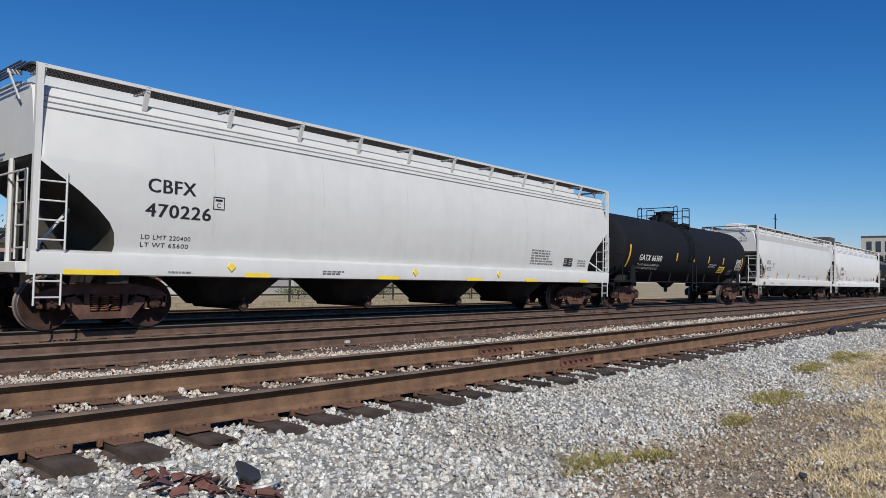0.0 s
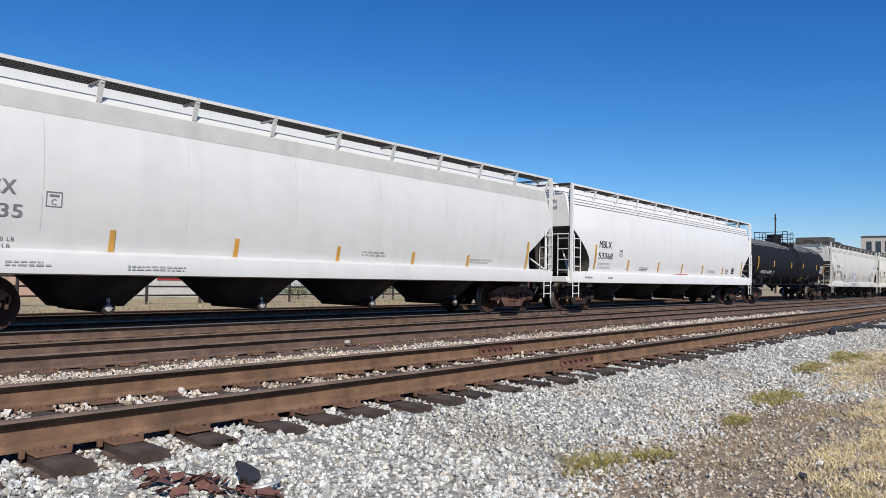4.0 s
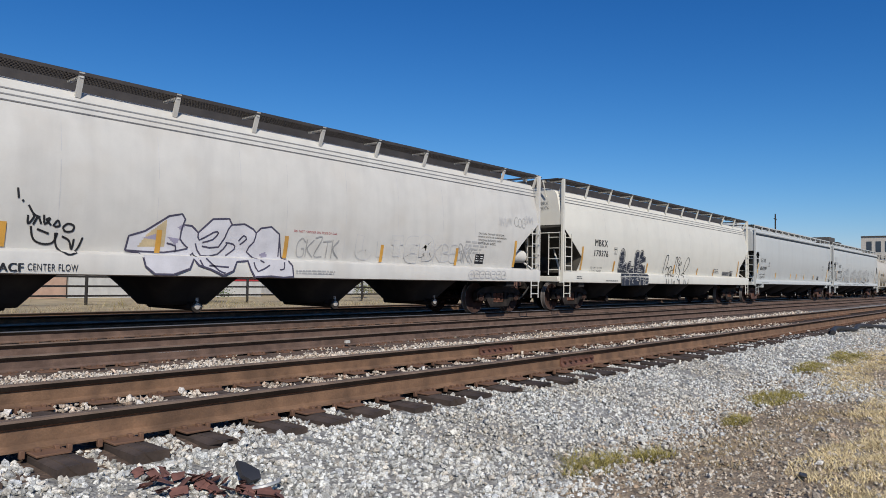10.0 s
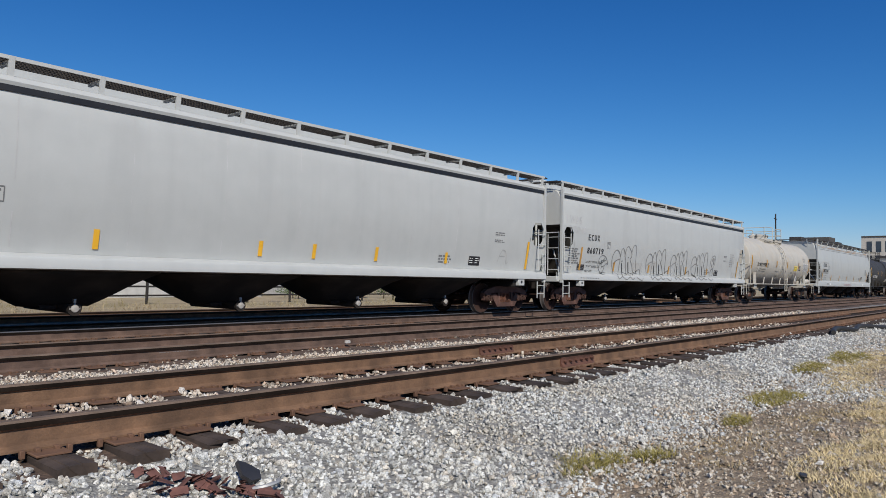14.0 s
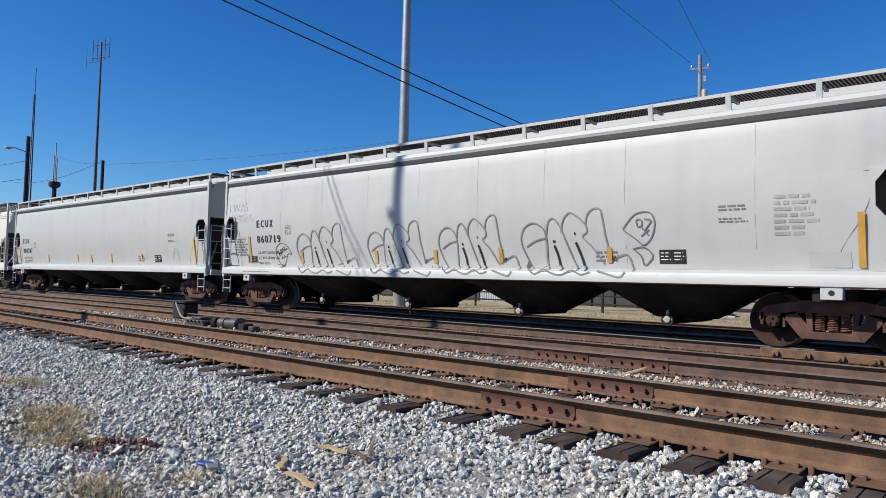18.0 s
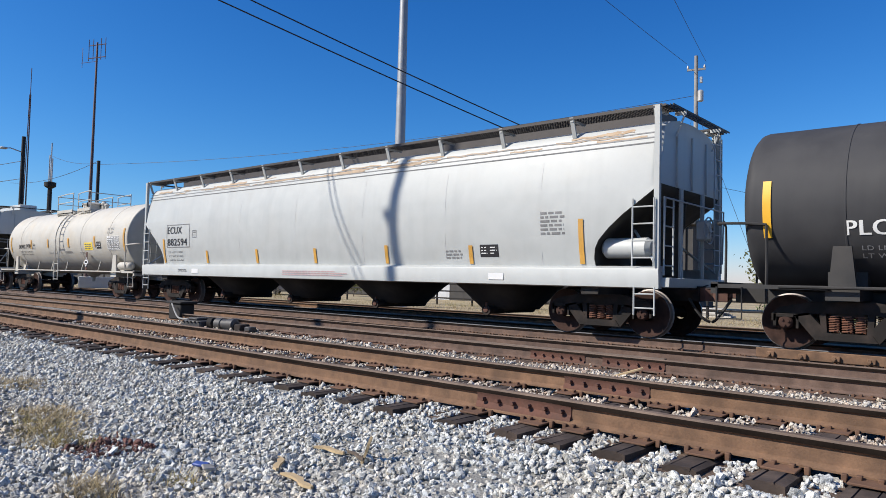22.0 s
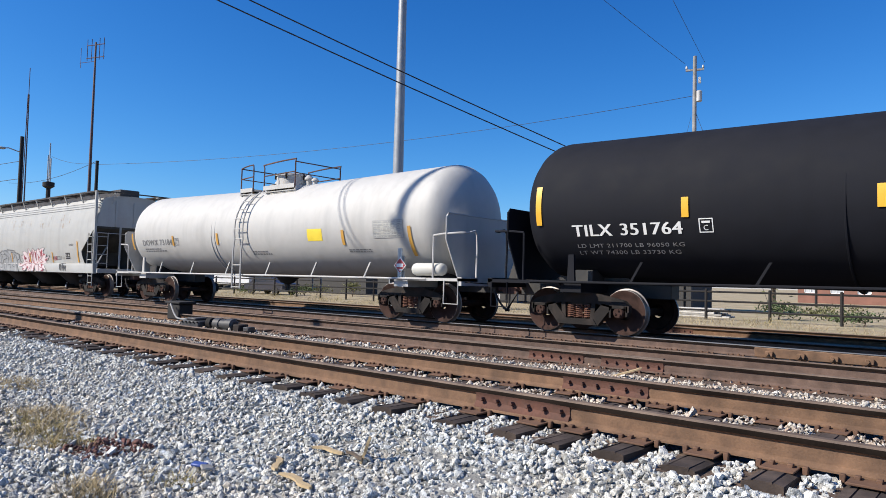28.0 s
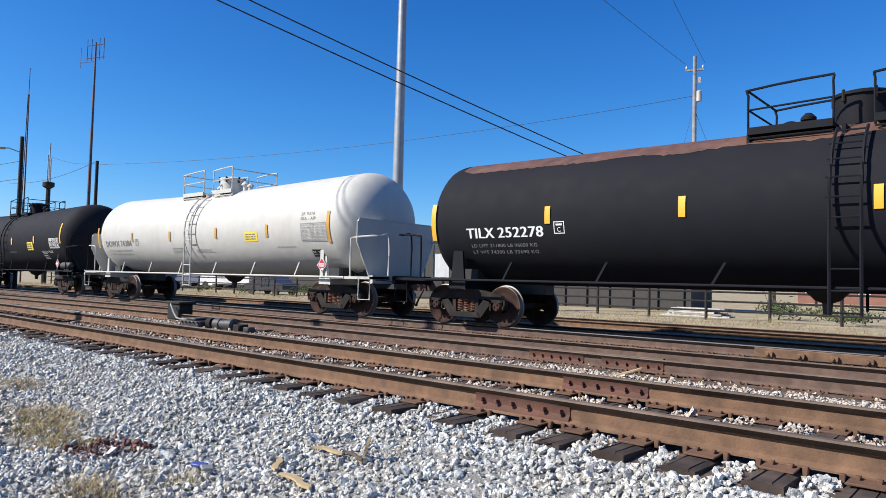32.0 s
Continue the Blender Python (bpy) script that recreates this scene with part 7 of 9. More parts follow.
for u, v, w, h in ((7.25, 1.42, 0.16, 0.15), (3.36, 1.12, 0.09, 0.09)):
    panel(sd, car, u, v, u + w, v + h, "sign_yellow", "sign_yellow", 0, border=False)
tag(sd, car, "scrawl", 15.14, 1.06, 15.9, 1.34, 3, "ink_black", 0.028, 46)
words(sd, car, [("MU-2 5-97", 14.95, 1.56, 0.07, 0.5)], "ink_grey", 0)
sprayed(sd, car, "TENRO", 14.25, 1.5, 14.65, 1.68, "spray_pink", None, 0.02, seed=45)
s = Shape()
for k in range(3):
    z = 3.1 + k * 0.28
    s.box(18.415, 18.422, -0.9 + 0.1 * k, 0.6, z, z + 0.18)
part("graffiti", s, "spray_teal", car)
for k in range(24):
    rnd = random.Random(700 + k)
    s, u, z = Shape(), rnd.uniform(7.5, 17.5), rnd.uniform(3.1, 3.6)
    sd.line(s, [(u, z), (u + rnd.uniform(-0.01, 0.01), z - 0.1), (u + rnd.uniform(-0.02, 0.02), z - rnd.uniform(0.12, 0.3))], rnd.uniform(0.008, 0.03), 0.005)
    part("rust_streak", s, "rust_stain", car)

car, sd, mu = tank("weathered white tank car with dome heads and rust-stained fittings", 93.5, 109.65, "tank_white_dirty", r=1.44, rise=0.016, zc=2.42, head=0.75, trucks=(1.35, -1.45), gaps=(0.8, 0.9), dome=0.15,
                   platform=(-1.42, 1.42), rings=(6.0, 6.2), reservoir="tank_white", bog="truck_grey", ladder_at=-0.45, shield=True, guard_mat="truck_rust", rail_mat="tank_white_dirty", dome_r=0.52, dome_h=0.45)
words(sd, car, [("DOWX 73184", 1.25, 2.04, 0.2, 2.15)], "ink_grey", 0.01)
plate_c(sd, car, 3.62, 2.02, "ink_grey")
stripes(sd, car, [(0.5, 1.9, 2.5), (3.5, 2.0, 2.35), (6.36, 2.0, 2.37), (12.49, 1.9, 2.3), (14.95, 1.6, 2.33)], "orange_stripe", 0.11)
panel(sd, car, 10.99, 2.03, 11.63, 2.36, "sign_yellow", "sign_yellow", 0, border=False)
panel(sd, car, 13.67, 2.05, 14.74, 2.5, "tank_white", "ink_faint", 5)
stencils(sd, car, [(1.3, 1.8, 2.9, 1.95, 2), (8.2, 1.65, 9.2, 1.8, 2), (12.6, 1.7, 13.6, 1.8, 2)], "ink_grey")
placard(car, sd, 14.7, 1.36, "ink_red", "ink_white")

car, sd, mu = tank("black tank car with dome heads and a yellow notice", 111.85, 128.6, "tank_black", r=1.52, rise=0.016, zc=2.48, head=0.85, trucks=(1.1, -1.73), gaps=(0.9, 0.9), dome=-0.13, shield=True, ends=(-0.38, 16.45),
                   platform=(-1.23, 1.23), rings=(6.0,), reservoir="machine_grey", bog="truck_grey", ladder_at=0.2, dome_r=0.4)
words(sd, car, [("TILX", 1.16, 1.96, 0.22, 0.85), ("351764", 2.2, 1.96, 0.22, 1.2)], "ink_white", 0.012)
plate_c(sd, car, 3.71, 1.97, "ink_white")
words(sd, car, [("LD LMT 211700 LB 96050 KG", 1.2, 1.74, 0.07, 2.2), ("LT WT 74300 LB 33730 KG", 1.2, 1.61, 0.07, 2.1)], "ink_dim", 0)
stripes(sd, car, [(0.4, 2.2, 3.0), (3.48, 2.25, 2.61), (6.5, 2.28, 2.64), (9.48, 2.28, 2.63), (12.4, 2.3, 2.65), (15.5, 2.25, 3.15)], "yellow", 0.13)
panel(sd, car, 11.5, 1.99, 12.2, 2.37, "sign_yellow", "ink_black", 2)
panel(sd, car, 14.2, 2.05, 15.3, 2.5, None, "ink_white", 6)
words(sd, car, [("ACRYLONITRILE STABILIZED", 13.1, 1.86, 0.09, 1.3)], "ink_white", 0)
panel(sd, car, 13.2, 1.58, 13.68, 1.82, None, "ink_white", 2)
stencils(sd, car, [(6.7, 1.72, 7.4, 1.9, 3), (9.0, 1.9, 10.2, 1.94, 1)], "ink_dim")
placard(car, sd, 15.17, 1.36, "ink_red", "ink_white", "", post="tank_black")

car, sd, mu = tank("clean white tank car with dome heads and yellow notices", 130.62, 146.7, "tank_white", r=1.48, rise=0.016, zc=2.45, head=0.95, trucks=(1.4, -1.3), gaps=(0.9, 0.8), brake_left=True, dome=-0.35, shield=True,
                   platform=(-1.55, 1.55), rings=(7.35,), bog="truck_grey", ladder_at=0.1, dome_r=0.4)
words(sd, car, [("DOWX 74384", 1.22, 2.04, 0.22, 2.15)], "ink_grey", 0.01)
plate_c(sd, car, 3.72, 2.04, "ink_grey")
words(sd, car, [("LD LMT 209200 LB 94900 KG", 1.3, 1.84, 0.06, 2.0), ("LT WT 76600 LB 34750 KG", 1.3, 1.72, 0.06, 2.0)], "ink_grey", 0)
stripes(sd, car, [(0.6, 2.0, 2.8), (3.51, 2.2, 2.53), (6.35, 2.17, 2.51), (9.34, 2.2, 2.55), (12.12, 2.18, 2.56), (14.95, 1.98, 2.84)], "orange_stripe", 0.12)
panel(sd, car, 10.95, 2.07, 11.63, 2.36, "sign_yellow", "ink_grey", 2)
panel(sd, car, 13.74, 2.02, 14.85, 2.54, None, "ink_faint", 6)
words(sd, car, [("SR 9316", 13.75, 2.76, 0.09, 0.6), ("FRA - AIP", 13.75, 2.62, 0.09, 0.65)], "ink_grey", 0)
test_block(sd, car, 14.04, 1.6, 0.45, 0.2)
stencils(sd, car, [(6.4, 1.75, 7.4, 1.95, 4), (8.0, 1.75, 9.2, 1.88, 3), (12.5, 1.85, 13.5, 1.92, 1)], "ink_faint")
placard(car, sd, 14.7, 1.36, "ink_red", "ink_white", "3092")

car, sd, mu = tank("black tank car with a rusted top and white lettering", 149.0, 165.4, "tank_black", r=1.46, zc=2.42, head=0.55, trucks=(1.1, -1.5), gaps=(0.8, 1.2), dome=0.62,
                   platform=(-1.5, 1.5), rings=(), bog="truck_grey", rust_top=True, ladder_at=0.15, brake_left=False)
words(sd, car, [("TILX", 1.38, 1.98, 0.22, 0.75), ("252278", 2.25, 1.98, 0.22, 1.15)], "ink_white", 0.012)
plate_c(sd, car, 3.67, 2.03, "ink_white")
words(sd, car, [("LD LMT 211800 LB 96050 KG", 1.46, 1.78, 0.07, 1.75), ("LT WT 74300 LB 33690 KG", 1.46, 1.64, 0.07, 1.75)], "ink_dim", 0)
stripes(sd, car, [(0.4, 1.95, 2.8), (3.53, 2.24, 2.6), (6.36, 2.26, 2.64), (9.4, 2.26, 2.64), (12.3, 2.26, 2.64)], "yellow", 0.13)


# ---- ground: one sheet out to the horizon ----
NEAR_LINE = [(-200, 5.9), (-60, 5.5), (-30, 5.2), (-14, 4.95), (-6, 4.82), (0, 4.79), (3, 4.68), (8, 4.52), (15, 4.42), (30, 4.38), (300, 4.38)]


def near_y(x):
    """Line of the nearest rail, bent to fit the camera's view; it bends away gently at the turnout end."""
    px, py = [a for a, _ in NEAR_LINE], [c for _, c in NEAR_LINE]
    return float(sum(np.interp(x + d, px, py) for d in (-3, -1.5, 0, 1.5, 3)) / 5)


BED = [(-3000, -0.42), (-8, -0.42), (1.8, -0.42), (2.6, -0.38), (3.4, -0.24), (3.75, -0.165), (4.3, -0.14), (6.0, -0.14), (6.6, -0.15), (7.4, -0.18), (8.2, -0.2), (11.4, -0.2), (12.2, -0.22), (16.0, -0.22), (20, -0.26), (30, -0.3), (3000, -0.3)]


def ground_z(x, y):
    d = (near_y(max(-60, min(60, x))) - 4.44) if y < 9 else 0.0
    z = np.interp(y - d, [b[0] for b in BED], [b[1] for b in BED])
    if -60 < x < 90 and -8 < y < 40:
        z += 0.03 * noise.noise((x * 0.9, y * 0.9, 0.0)) + 0.02 * noise.noise((x * 3.1, y * 3.1, 4.0))
    return float(z)


def build_ground():
    xs = [-3000, -1200, -500, -250, -150, -110, -85, -70, -60] + [-52 + k * 2 for k in range(12)] + [-28 + 0.5 * k for k in range(125)] + [35 + k * 1.5 for k in range(30)] + [85, 100, 130, 180, 260, 500, 1200, 3000]
    ys = [-3000, -1200, -500, -200, -90, -45, -25, -15, -9, -6, -4, -2.5, -1.5, -0.75] + [0.25 * k for k in range(72)] + [18 + k for k in range(0, 22)] + [44, 50, 60, 80, 110, 160, 250, 500, 1200, 3000]
    v = [(x, y, ground_z(x, y)) for y in ys for x in xs]
    w = len(xs)
    f, mi = [], []
    rnd = random.Random(5)
    for j in range(len(ys) - 1):
        for i in range(w - 1):
            f.append((j * w + i, j * w + i + 1, (j + 1) * w + i + 1, (j + 1) * w + i))
            x, y = (xs[i] + xs[i + 1]) / 2, (ys[j] + ys[j + 1]) / 2
            d = near_y(max(-60, min(60, x))) - 4.44 if y < 9 else 0
            edge = 2.6 + 0.35 * noise.noise((x * 0.35, 3.0, 0)) - float(np.interp(x, [1.0, 4.0], [1.6, 0.1])) + float(np.interp(x, [2.0, 17.0], [0.0, 0.6]))
            if y - d > 21 or abs(x) > 80 or y < -6:
                mi.append(3)
            elif y < edge:
                mi.append(2)
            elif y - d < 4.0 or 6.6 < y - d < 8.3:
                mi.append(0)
            elif y > 16.2:
                mi.append(2)
            # bed under the train, darkened by colour for its shade
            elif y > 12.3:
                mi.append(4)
            else:
                mi.append(1)
    me = bpy.data.meshes.new("ground")
    me.from_pydata(v, [], f)
    for k in ("ground_ballast", "ground_track", "ground_dirt", "ground_far", "ground_shaded"):
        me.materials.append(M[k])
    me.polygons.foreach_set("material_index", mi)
    me.polygons.foreach_set("use_smooth", [True] * len(f))
    tagged(new("ground", me), "pale gravel and dry earth beside the yard tracks", "ground", kind="structure")


build_ground()


# ---- loose stones ----
GOLD = (1 + 5 ** 0.5) / 2
BLOCK = (np.array([(x, y, z) for x in (-1, 1) for y in (-1, 1) for z in (-1, 1)], float) * 0.62,
         np.array([(0, 1, 3, 2), (4, 6, 7, 5), (0, 4, 5, 1), (2, 3, 7, 6), (0, 2, 6, 4), (1, 5, 7, 3)]))
LUMP = (np.array([(-1, GOLD, 0), (1, GOLD, 0), (-1, -GOLD, 0), (1, -GOLD, 0), (0, -1, GOLD), (0, 1, GOLD), (0, -1, -GOLD), (0, 1, -GOLD), (GOLD, 0, -1), (GOLD, 0, 1), (-GOLD, 0, -1), (-GOLD, 0, 1)], float) * 0.52,
        np.array([(0, 11, 5), (0, 5, 1), (0, 1, 7), (0, 7, 10), (0, 10, 11), (1, 5, 9), (5, 11, 4), (11, 10, 2), (10, 7, 6), (7, 1, 8), (3, 9, 4), (3, 4, 2), (3, 2, 6), (3, 6, 8), (3, 8, 9), (4, 9, 5), (2, 4, 11), (6, 2, 10), (8, 6, 7), (9, 8, 1)]))


def stone_field(name, label, mat, places, sizes, seed, flat=0.7, form=BLOCK):
    """Many angular stones as one mesh: places (n, 3), sizes (n)."""
    rng = np.random.default_rng(seed)
    cube, quad = form
    nv, nf = len(cube), quad.shape[1]
    n = len(places)
    if form is LUMP:
        v = cube[None] * rng.uniform(0.62, 1.22, (n, nv, 1)) + rng.normal(0, 0.06, (n, nv, 3))
    else:
        v = cube[None] * rng.uniform(0.36, 1.36, (n, nv, 3)) + rng.normal(0, 0.09, (n, nv, 3))
    v = v * rng.uniform(0.6, 1.35, (n, 1, 3)) * np.array([1, 1, flat])
    q = rng.normal(size=(n, 4))
    q[:, 1:3] *= 0.7
    q /= np.linalg.norm(q, axis=1, keepdims=True)
    a, b, c, d = q.T
    rot = np.array([[1 - 2 * (c * c + d * d), 2 * (b * c - a * d), 2 * (b * d + a * c)], [2 * (b * c + a * d), 1 - 2 * (b * b + d * d), 2 * (c * d - a * b)], [2 * (b * d - a * c), 2 * (c * d + a * b), 1 - 2 * (b * b + c * c)]]).transpose(2, 0, 1)
    v = np.einsum("nij,nkj->nki", rot, v) * np.asarray(sizes)[:, None, None] * 0.5 + np.asarray(places)[:, None, :]
    f = (quad[None] + (np.arange(n) * nv)[:, None, None]).reshape(-1, nf)
    me = bpy.data.meshes.new(name)
    me.vertices.add(n * nv)
    me.vertices.foreach_set("co", v.astype(np.float32).ravel())
    me.loops.add(f.size)
    me.loops.foreach_set("vertex_index", f.astype(np.int32).ravel())
    me.polygons.add(len(f))
    me.polygons.foreach_set("loop_start", np.arange(0, f.size, nf, dtype=np.int32))
    me.polygons.foreach_set("loop_total", np.full(len(f), nf, dtype=np.int32))
    me.polygons.foreach_set("use_smooth", np.repeat(rng.random(n) < (0.0 if form is LUMP else 0.5), len(quad)))
    me.materials.append(M[mat])
    me.update(calc_edges=True)
    me.validate()
    return tagged(new(name, me), label, "gravel", kind="stuff")


def scatter(n, x0, x1, y0, y1, keep, lo, hi, seed, lift=0.0, power=1.35, centre=0.0):
    """Random places for stones, thinned out with distance beyond the close stretch."""
    rng = np.random.default_rng(seed)
    p, s = [], []
    xs, ys, ss, chance = rng.uniform(x0, x1, n), rng.uniform(y0, y1, n), rng.uniform(lo, hi, n) * (1 + (rng.random(n) < 0.08) * 0.5), rng.random(n)
    far = np.hypot(xs, ys - centre)
    ok = chance < np.where(far < 8.5, 1.0, (8.5 / np.maximum(far, 0.1)) ** power)
    for x, y, q in zip(xs[ok], ys[ok], ss[ok]):
        if keep(x, y, y - near_y(x) + 4.44):
            q *= 1 + 0.03 * max(0.0, math.hypot(x, y) - 8.5)
            p.append((x, y, ground_z(x, y) + lift + q * rng.uniform(-0.25, 0.4)))
            s.append(q)
    return np.array(p), np.array(s)


def tie_line(x0, x1, seed):
    """Places of the ties along a track, unevenly spaced as laid by hand."""
    rnd, out, x = random.Random(seed), [], x0
    while x < x1:
        out.append(x)
        x += 0.49 + rnd.uniform(-0.06, 0.06) + (0.12 if rnd.random() < 0.08 else 0)
    return out


MID_TIES = [-3.63, -3.07, -2.66, -2.18, -1.71, -1.23, -0.75, -0.27, 0.21, 0.70, 1.19, 1.68, 2.13, 2.63, 3.20, 3.64, 4.04, 4.52]
NEAR_TIES = [-60.1 + x for x in tie_line(0, 56.0, 41)] + MID_TIES + tie_line(5.0, 90, 45)
TIE_AT = np.array(NEAR_TIES)
rs = random.Random(8)


def off_tie(x, gap=0.15):
    k = np.searchsorted(TIE_AT, x)
    return min(abs(x - TIE_AT[max(0, k - 1)]), abs(x - TIE_AT[min(k, len(TIE_AT) - 1)])) > gap


def shoulder_edge(x):
    """Where the crushed stone thins out into earth on the lane side."""
    e = 0.75 if x < 1 else float(np.interp(x, [1, 3, 4.03, 5.3, 7.4, 8.6, 9.3, 10, 11, 12, 13, 16, 40], [0.8, 1.9, 2.45, 2.6, 2.7, 2.75, 2.3, 1.8, 1.7, 2.2, 2.7, 2.8, 2.8]))
    return e + 0.25 * noise.noise((x * 0.5, 3.0, 0)) + 0.15 * noise.noise((x * 1.9, 7.0, 0))


def on_shoulder(x, y, r):
    return r < 4.38 and (r < 3.88 or off_tie(x)) and (math.hypot(x, y) > 3.9 or rs.random() < 0.35) and y > shoulder_edge(x) - 0.5 * rs.random()


for x0, x1, n, lo, hi in ((-28, 1, 140000, 0.028, 0.060), (1, 30, 155000, 0.024, 0.050)):
    p, s = scatter(n, x0, x1, 0.4, 4.9, on_shoulder, lo, hi, 21, power=1.75)
    near = np.hypot(p[:, 0], p[:, 1]) < 5.4
    stone_field("ballast_stones", "pale grey crushed stone heaped along the track", "ballast", p[~near], s[~near], 31)
    stone_field("ballast_stones", "pale grey crushed stone close to the lane", "ballast", p[near], s[near], 36, 0.72, LUMP)
p, s = scatter(60000, -16, 22, 4.4, 7.0, lambda x, y, r: 4.53 < r < 6.8 and abs(r - 5.945) > 0.09 and off_tie(x, 0.12), 0.026, 0.058, 22, 0.025)
stone_field("ballast_stones", "pale crushed stone in the gaps between the ties", "ballast_tan", p, s, 32)
p, s = scatter(75000, -22, 34, 6.3, 8.9, lambda x, y, r: 6.65 < r < 8.35 and (x > -5 or rs.random() < 0.55), 0.026, 0.060, 23, 0.01, centre=2.0)
stone_field("ballast_stones", "pale crushed stone between two tracks", "ballast_tan", p, s, 33)
p, s = scatter(76000, 2.6, 24, -0.6, 3.6, lambda x, y, r: math.hypot(x, y) > 4.0 and y < shoulder_edge(x) + 0.3 and rs.random() < 0.75 + 0.5 * noise.noise((x * 0.8, y * 0.8, 9.0)), 0.014, 0.046, 24, power=1.6)
stone_field("scattered_stones", "small grey stones on dry earth", "ballast_brown", p, s, 34)
p, s = scatter(16000, -20, 26, 8.3, 12.4, lambda x, y, r: rs.random() < 0.35, 0.02, 0.05, 25, 0.0, centre=5.0)
stone_field("scattered_stones", "brown soiled stones between the rails", "ballast_brown", p, s, 35)
p, s = scatter(260, -6.0, -5.35, 2.25, 2.75, lambda x, y, r: True, 0.02, 0.05, 26, 0.02)
stone_field("scattered_stones", "rust-stained stones and earth on the ballast", "red_rubble", p, s, 37)


# ---- tracks ----
def rail_profile(z):
    """Outline of a rail, top at z: (across, height)."""
    return [(-0.07, z - 0.185), (0.07, z - 0.185), (0.07, z - 0.172), (0.018, z - 0.150), (0.016, z - 0.060), (0.037, z - 0.048), (0.039, z - 0.014), (0.031, z),
            (-0.031, z), (-0.039, z - 0.014), (-0.037, z - 0.048), (-0.016, z - 0.060), (-0.018, z - 0.150), (-0.07, z - 0.172)]


def rail(track, xs, yfun, z, top="rail_top", label="", web="rail_side"):
    s = Shape()
    prof = rail_profile(z)
    n = len(prof)
    v = [(x, yfun(x) + a, b) for x in xs for a, b in prof]
    f, m = [], []
    for i in range(len(xs) - 1):
        for k in range(n):
            f.append((i * n + k, i * n + (k + 1) % n, (i + 1) * n + (k + 1) % n, (i + 1) * n + k))
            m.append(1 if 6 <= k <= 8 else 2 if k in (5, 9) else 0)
    f += [tuple(range(n)), tuple((len(xs) - 1) * n + k for k in range(n))]
    s.add(v, f)
    s.mi = m + [0, 0]
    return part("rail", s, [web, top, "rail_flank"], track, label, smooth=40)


def tie_mesh(seed):
    """A worn tie: uneven top split by long cracks, broken ends."""
    rnd = random.Random(seed)
    cracks = [rnd.uniform(-0.07, -0.02), rnd.uniform(0.02, 0.08)]
    xs = [-0.112, cracks[0] - 0.006, cracks[0], cracks[0] + 0.006, cracks[1] - 0.006, cracks[1], cracks[1] + 0.006, 0.112]
    ys = [-1.27 + 2.54 * k / 10 for k in range(11)]
    v, f = [], []
    for j, y in enumerate(ys):
        for i, x in enumerate(xs):
            end = j in (0, 10)
            z = -0.03 * rnd.random() if i in (2, 5) else -0.006 * rnd.random()
            if i in (0, 7):
                z -= 0.01 + 0.012 * rnd.random()
            v.append((x + rnd.uniform(-0.003, 0.003), y + (rnd.uniform(-0.02, 0.02) if end else 0), z))
    n = len(xs)
    for j in range(10):
        for i in range(n - 1):
            f.append((j * n + i, j * n + i + 1, (j + 1) * n + i + 1, (j + 1) * n + i))
    b = len(v)
    v += [(x, y, -0.17) for x, y in ((-0.112, -1.26), (0.112, -1.26), (0.112, 1.26), (-0.112, 1.26))]
    f += [(b, b + 1) + tuple(range(n - 1, -1, -1)), (b + 2, b + 3) + tuple(10 * n + i for i in range(n))]
    f += [(b + 3, b) + tuple(j * n for j in range(11)), (b + 1, b + 2) + tuple(j * n + n - 1 for j in range(10, -1, -1)), (b, b + 3, b + 2, b + 1)]
    return Shape().add(v, f).mesh("tie", "tie", 20)


TIES = [tie_mesh(k) for k in range(6)]
TIE = TIES[0]
PLATE = Shape().box(-0.10, 0.10, -0.22, 0.22, 0, 0.016, 0.004)
for dx in (-0.055, 0.055):
    for dy in (-0.105, 0.105):
        PLATE.box(dx - 0.016, dx + 0.016, dy - 0.022, dy + 0.022, 0.012, 0.038, 0.004)
for sx in (-0.135, 0.135):
    PLATE.box(sx - 0.016, sx + 0.016, -0.108, -0.074, -0.02, 0.032, 0.005)
PLATE_MESH = PLATE.mesh("tie_plate", "plate")


def railway(label, cfun, z, x0, x1, near, far, seed, gauge=1.505, top="rail_top", ties=None, web="rail_side"):
    """A track along x with centre line cfun; ties of the near stretch are pieces of their own."""
    t = tagged(thing("railway_track", label, "track"), kind="structure")
    xs = [x0 + (-40 - x0) * k / 12 for k in range(12)] + [-40 + 1.25 * k for k in range(64)] + [40 + (x1 - 40) * k / 16 for k in range(17)]
    for sg in (-1, 1):
        rail(t, xs, lambda x: cfun(x) + sg * gauge / 2, z, top, web=web)
    rnd = random.Random(seed)
    rest = Shape()
    for x in ties or tie_line(far[0], far[1], seed):
        dx, rz, dz = rnd.uniform(-0.02, 0.02), rnd.uniform(-1.2, 1.2), rnd.uniform(-0.012, 0.004)
        yy = cfun(x) + rnd.uniform(-0.05, 0.05)
        zt = z - 0.20 + dz
        if near[0] < x < near[1]:
            part("tie", TIES[rnd.randrange(6)], "tie", t, at=pose(x + dx, yy, zt, 0, 0, rz))
            for sg in (-1, 1):
                part("tie_plate", PLATE_MESH, "plate", t, at=pose(x + dx, cfun(x) + sg * gauge / 2, z - 0.202))
        else:
            rest.box(x - 0.115, x + 0.115, yy - 1.27, yy + 1.27, zt - 0.12, zt)
    ob = part("far_ties", rest, "tie", t)
    ob["kind"] = "stuff"
    return t


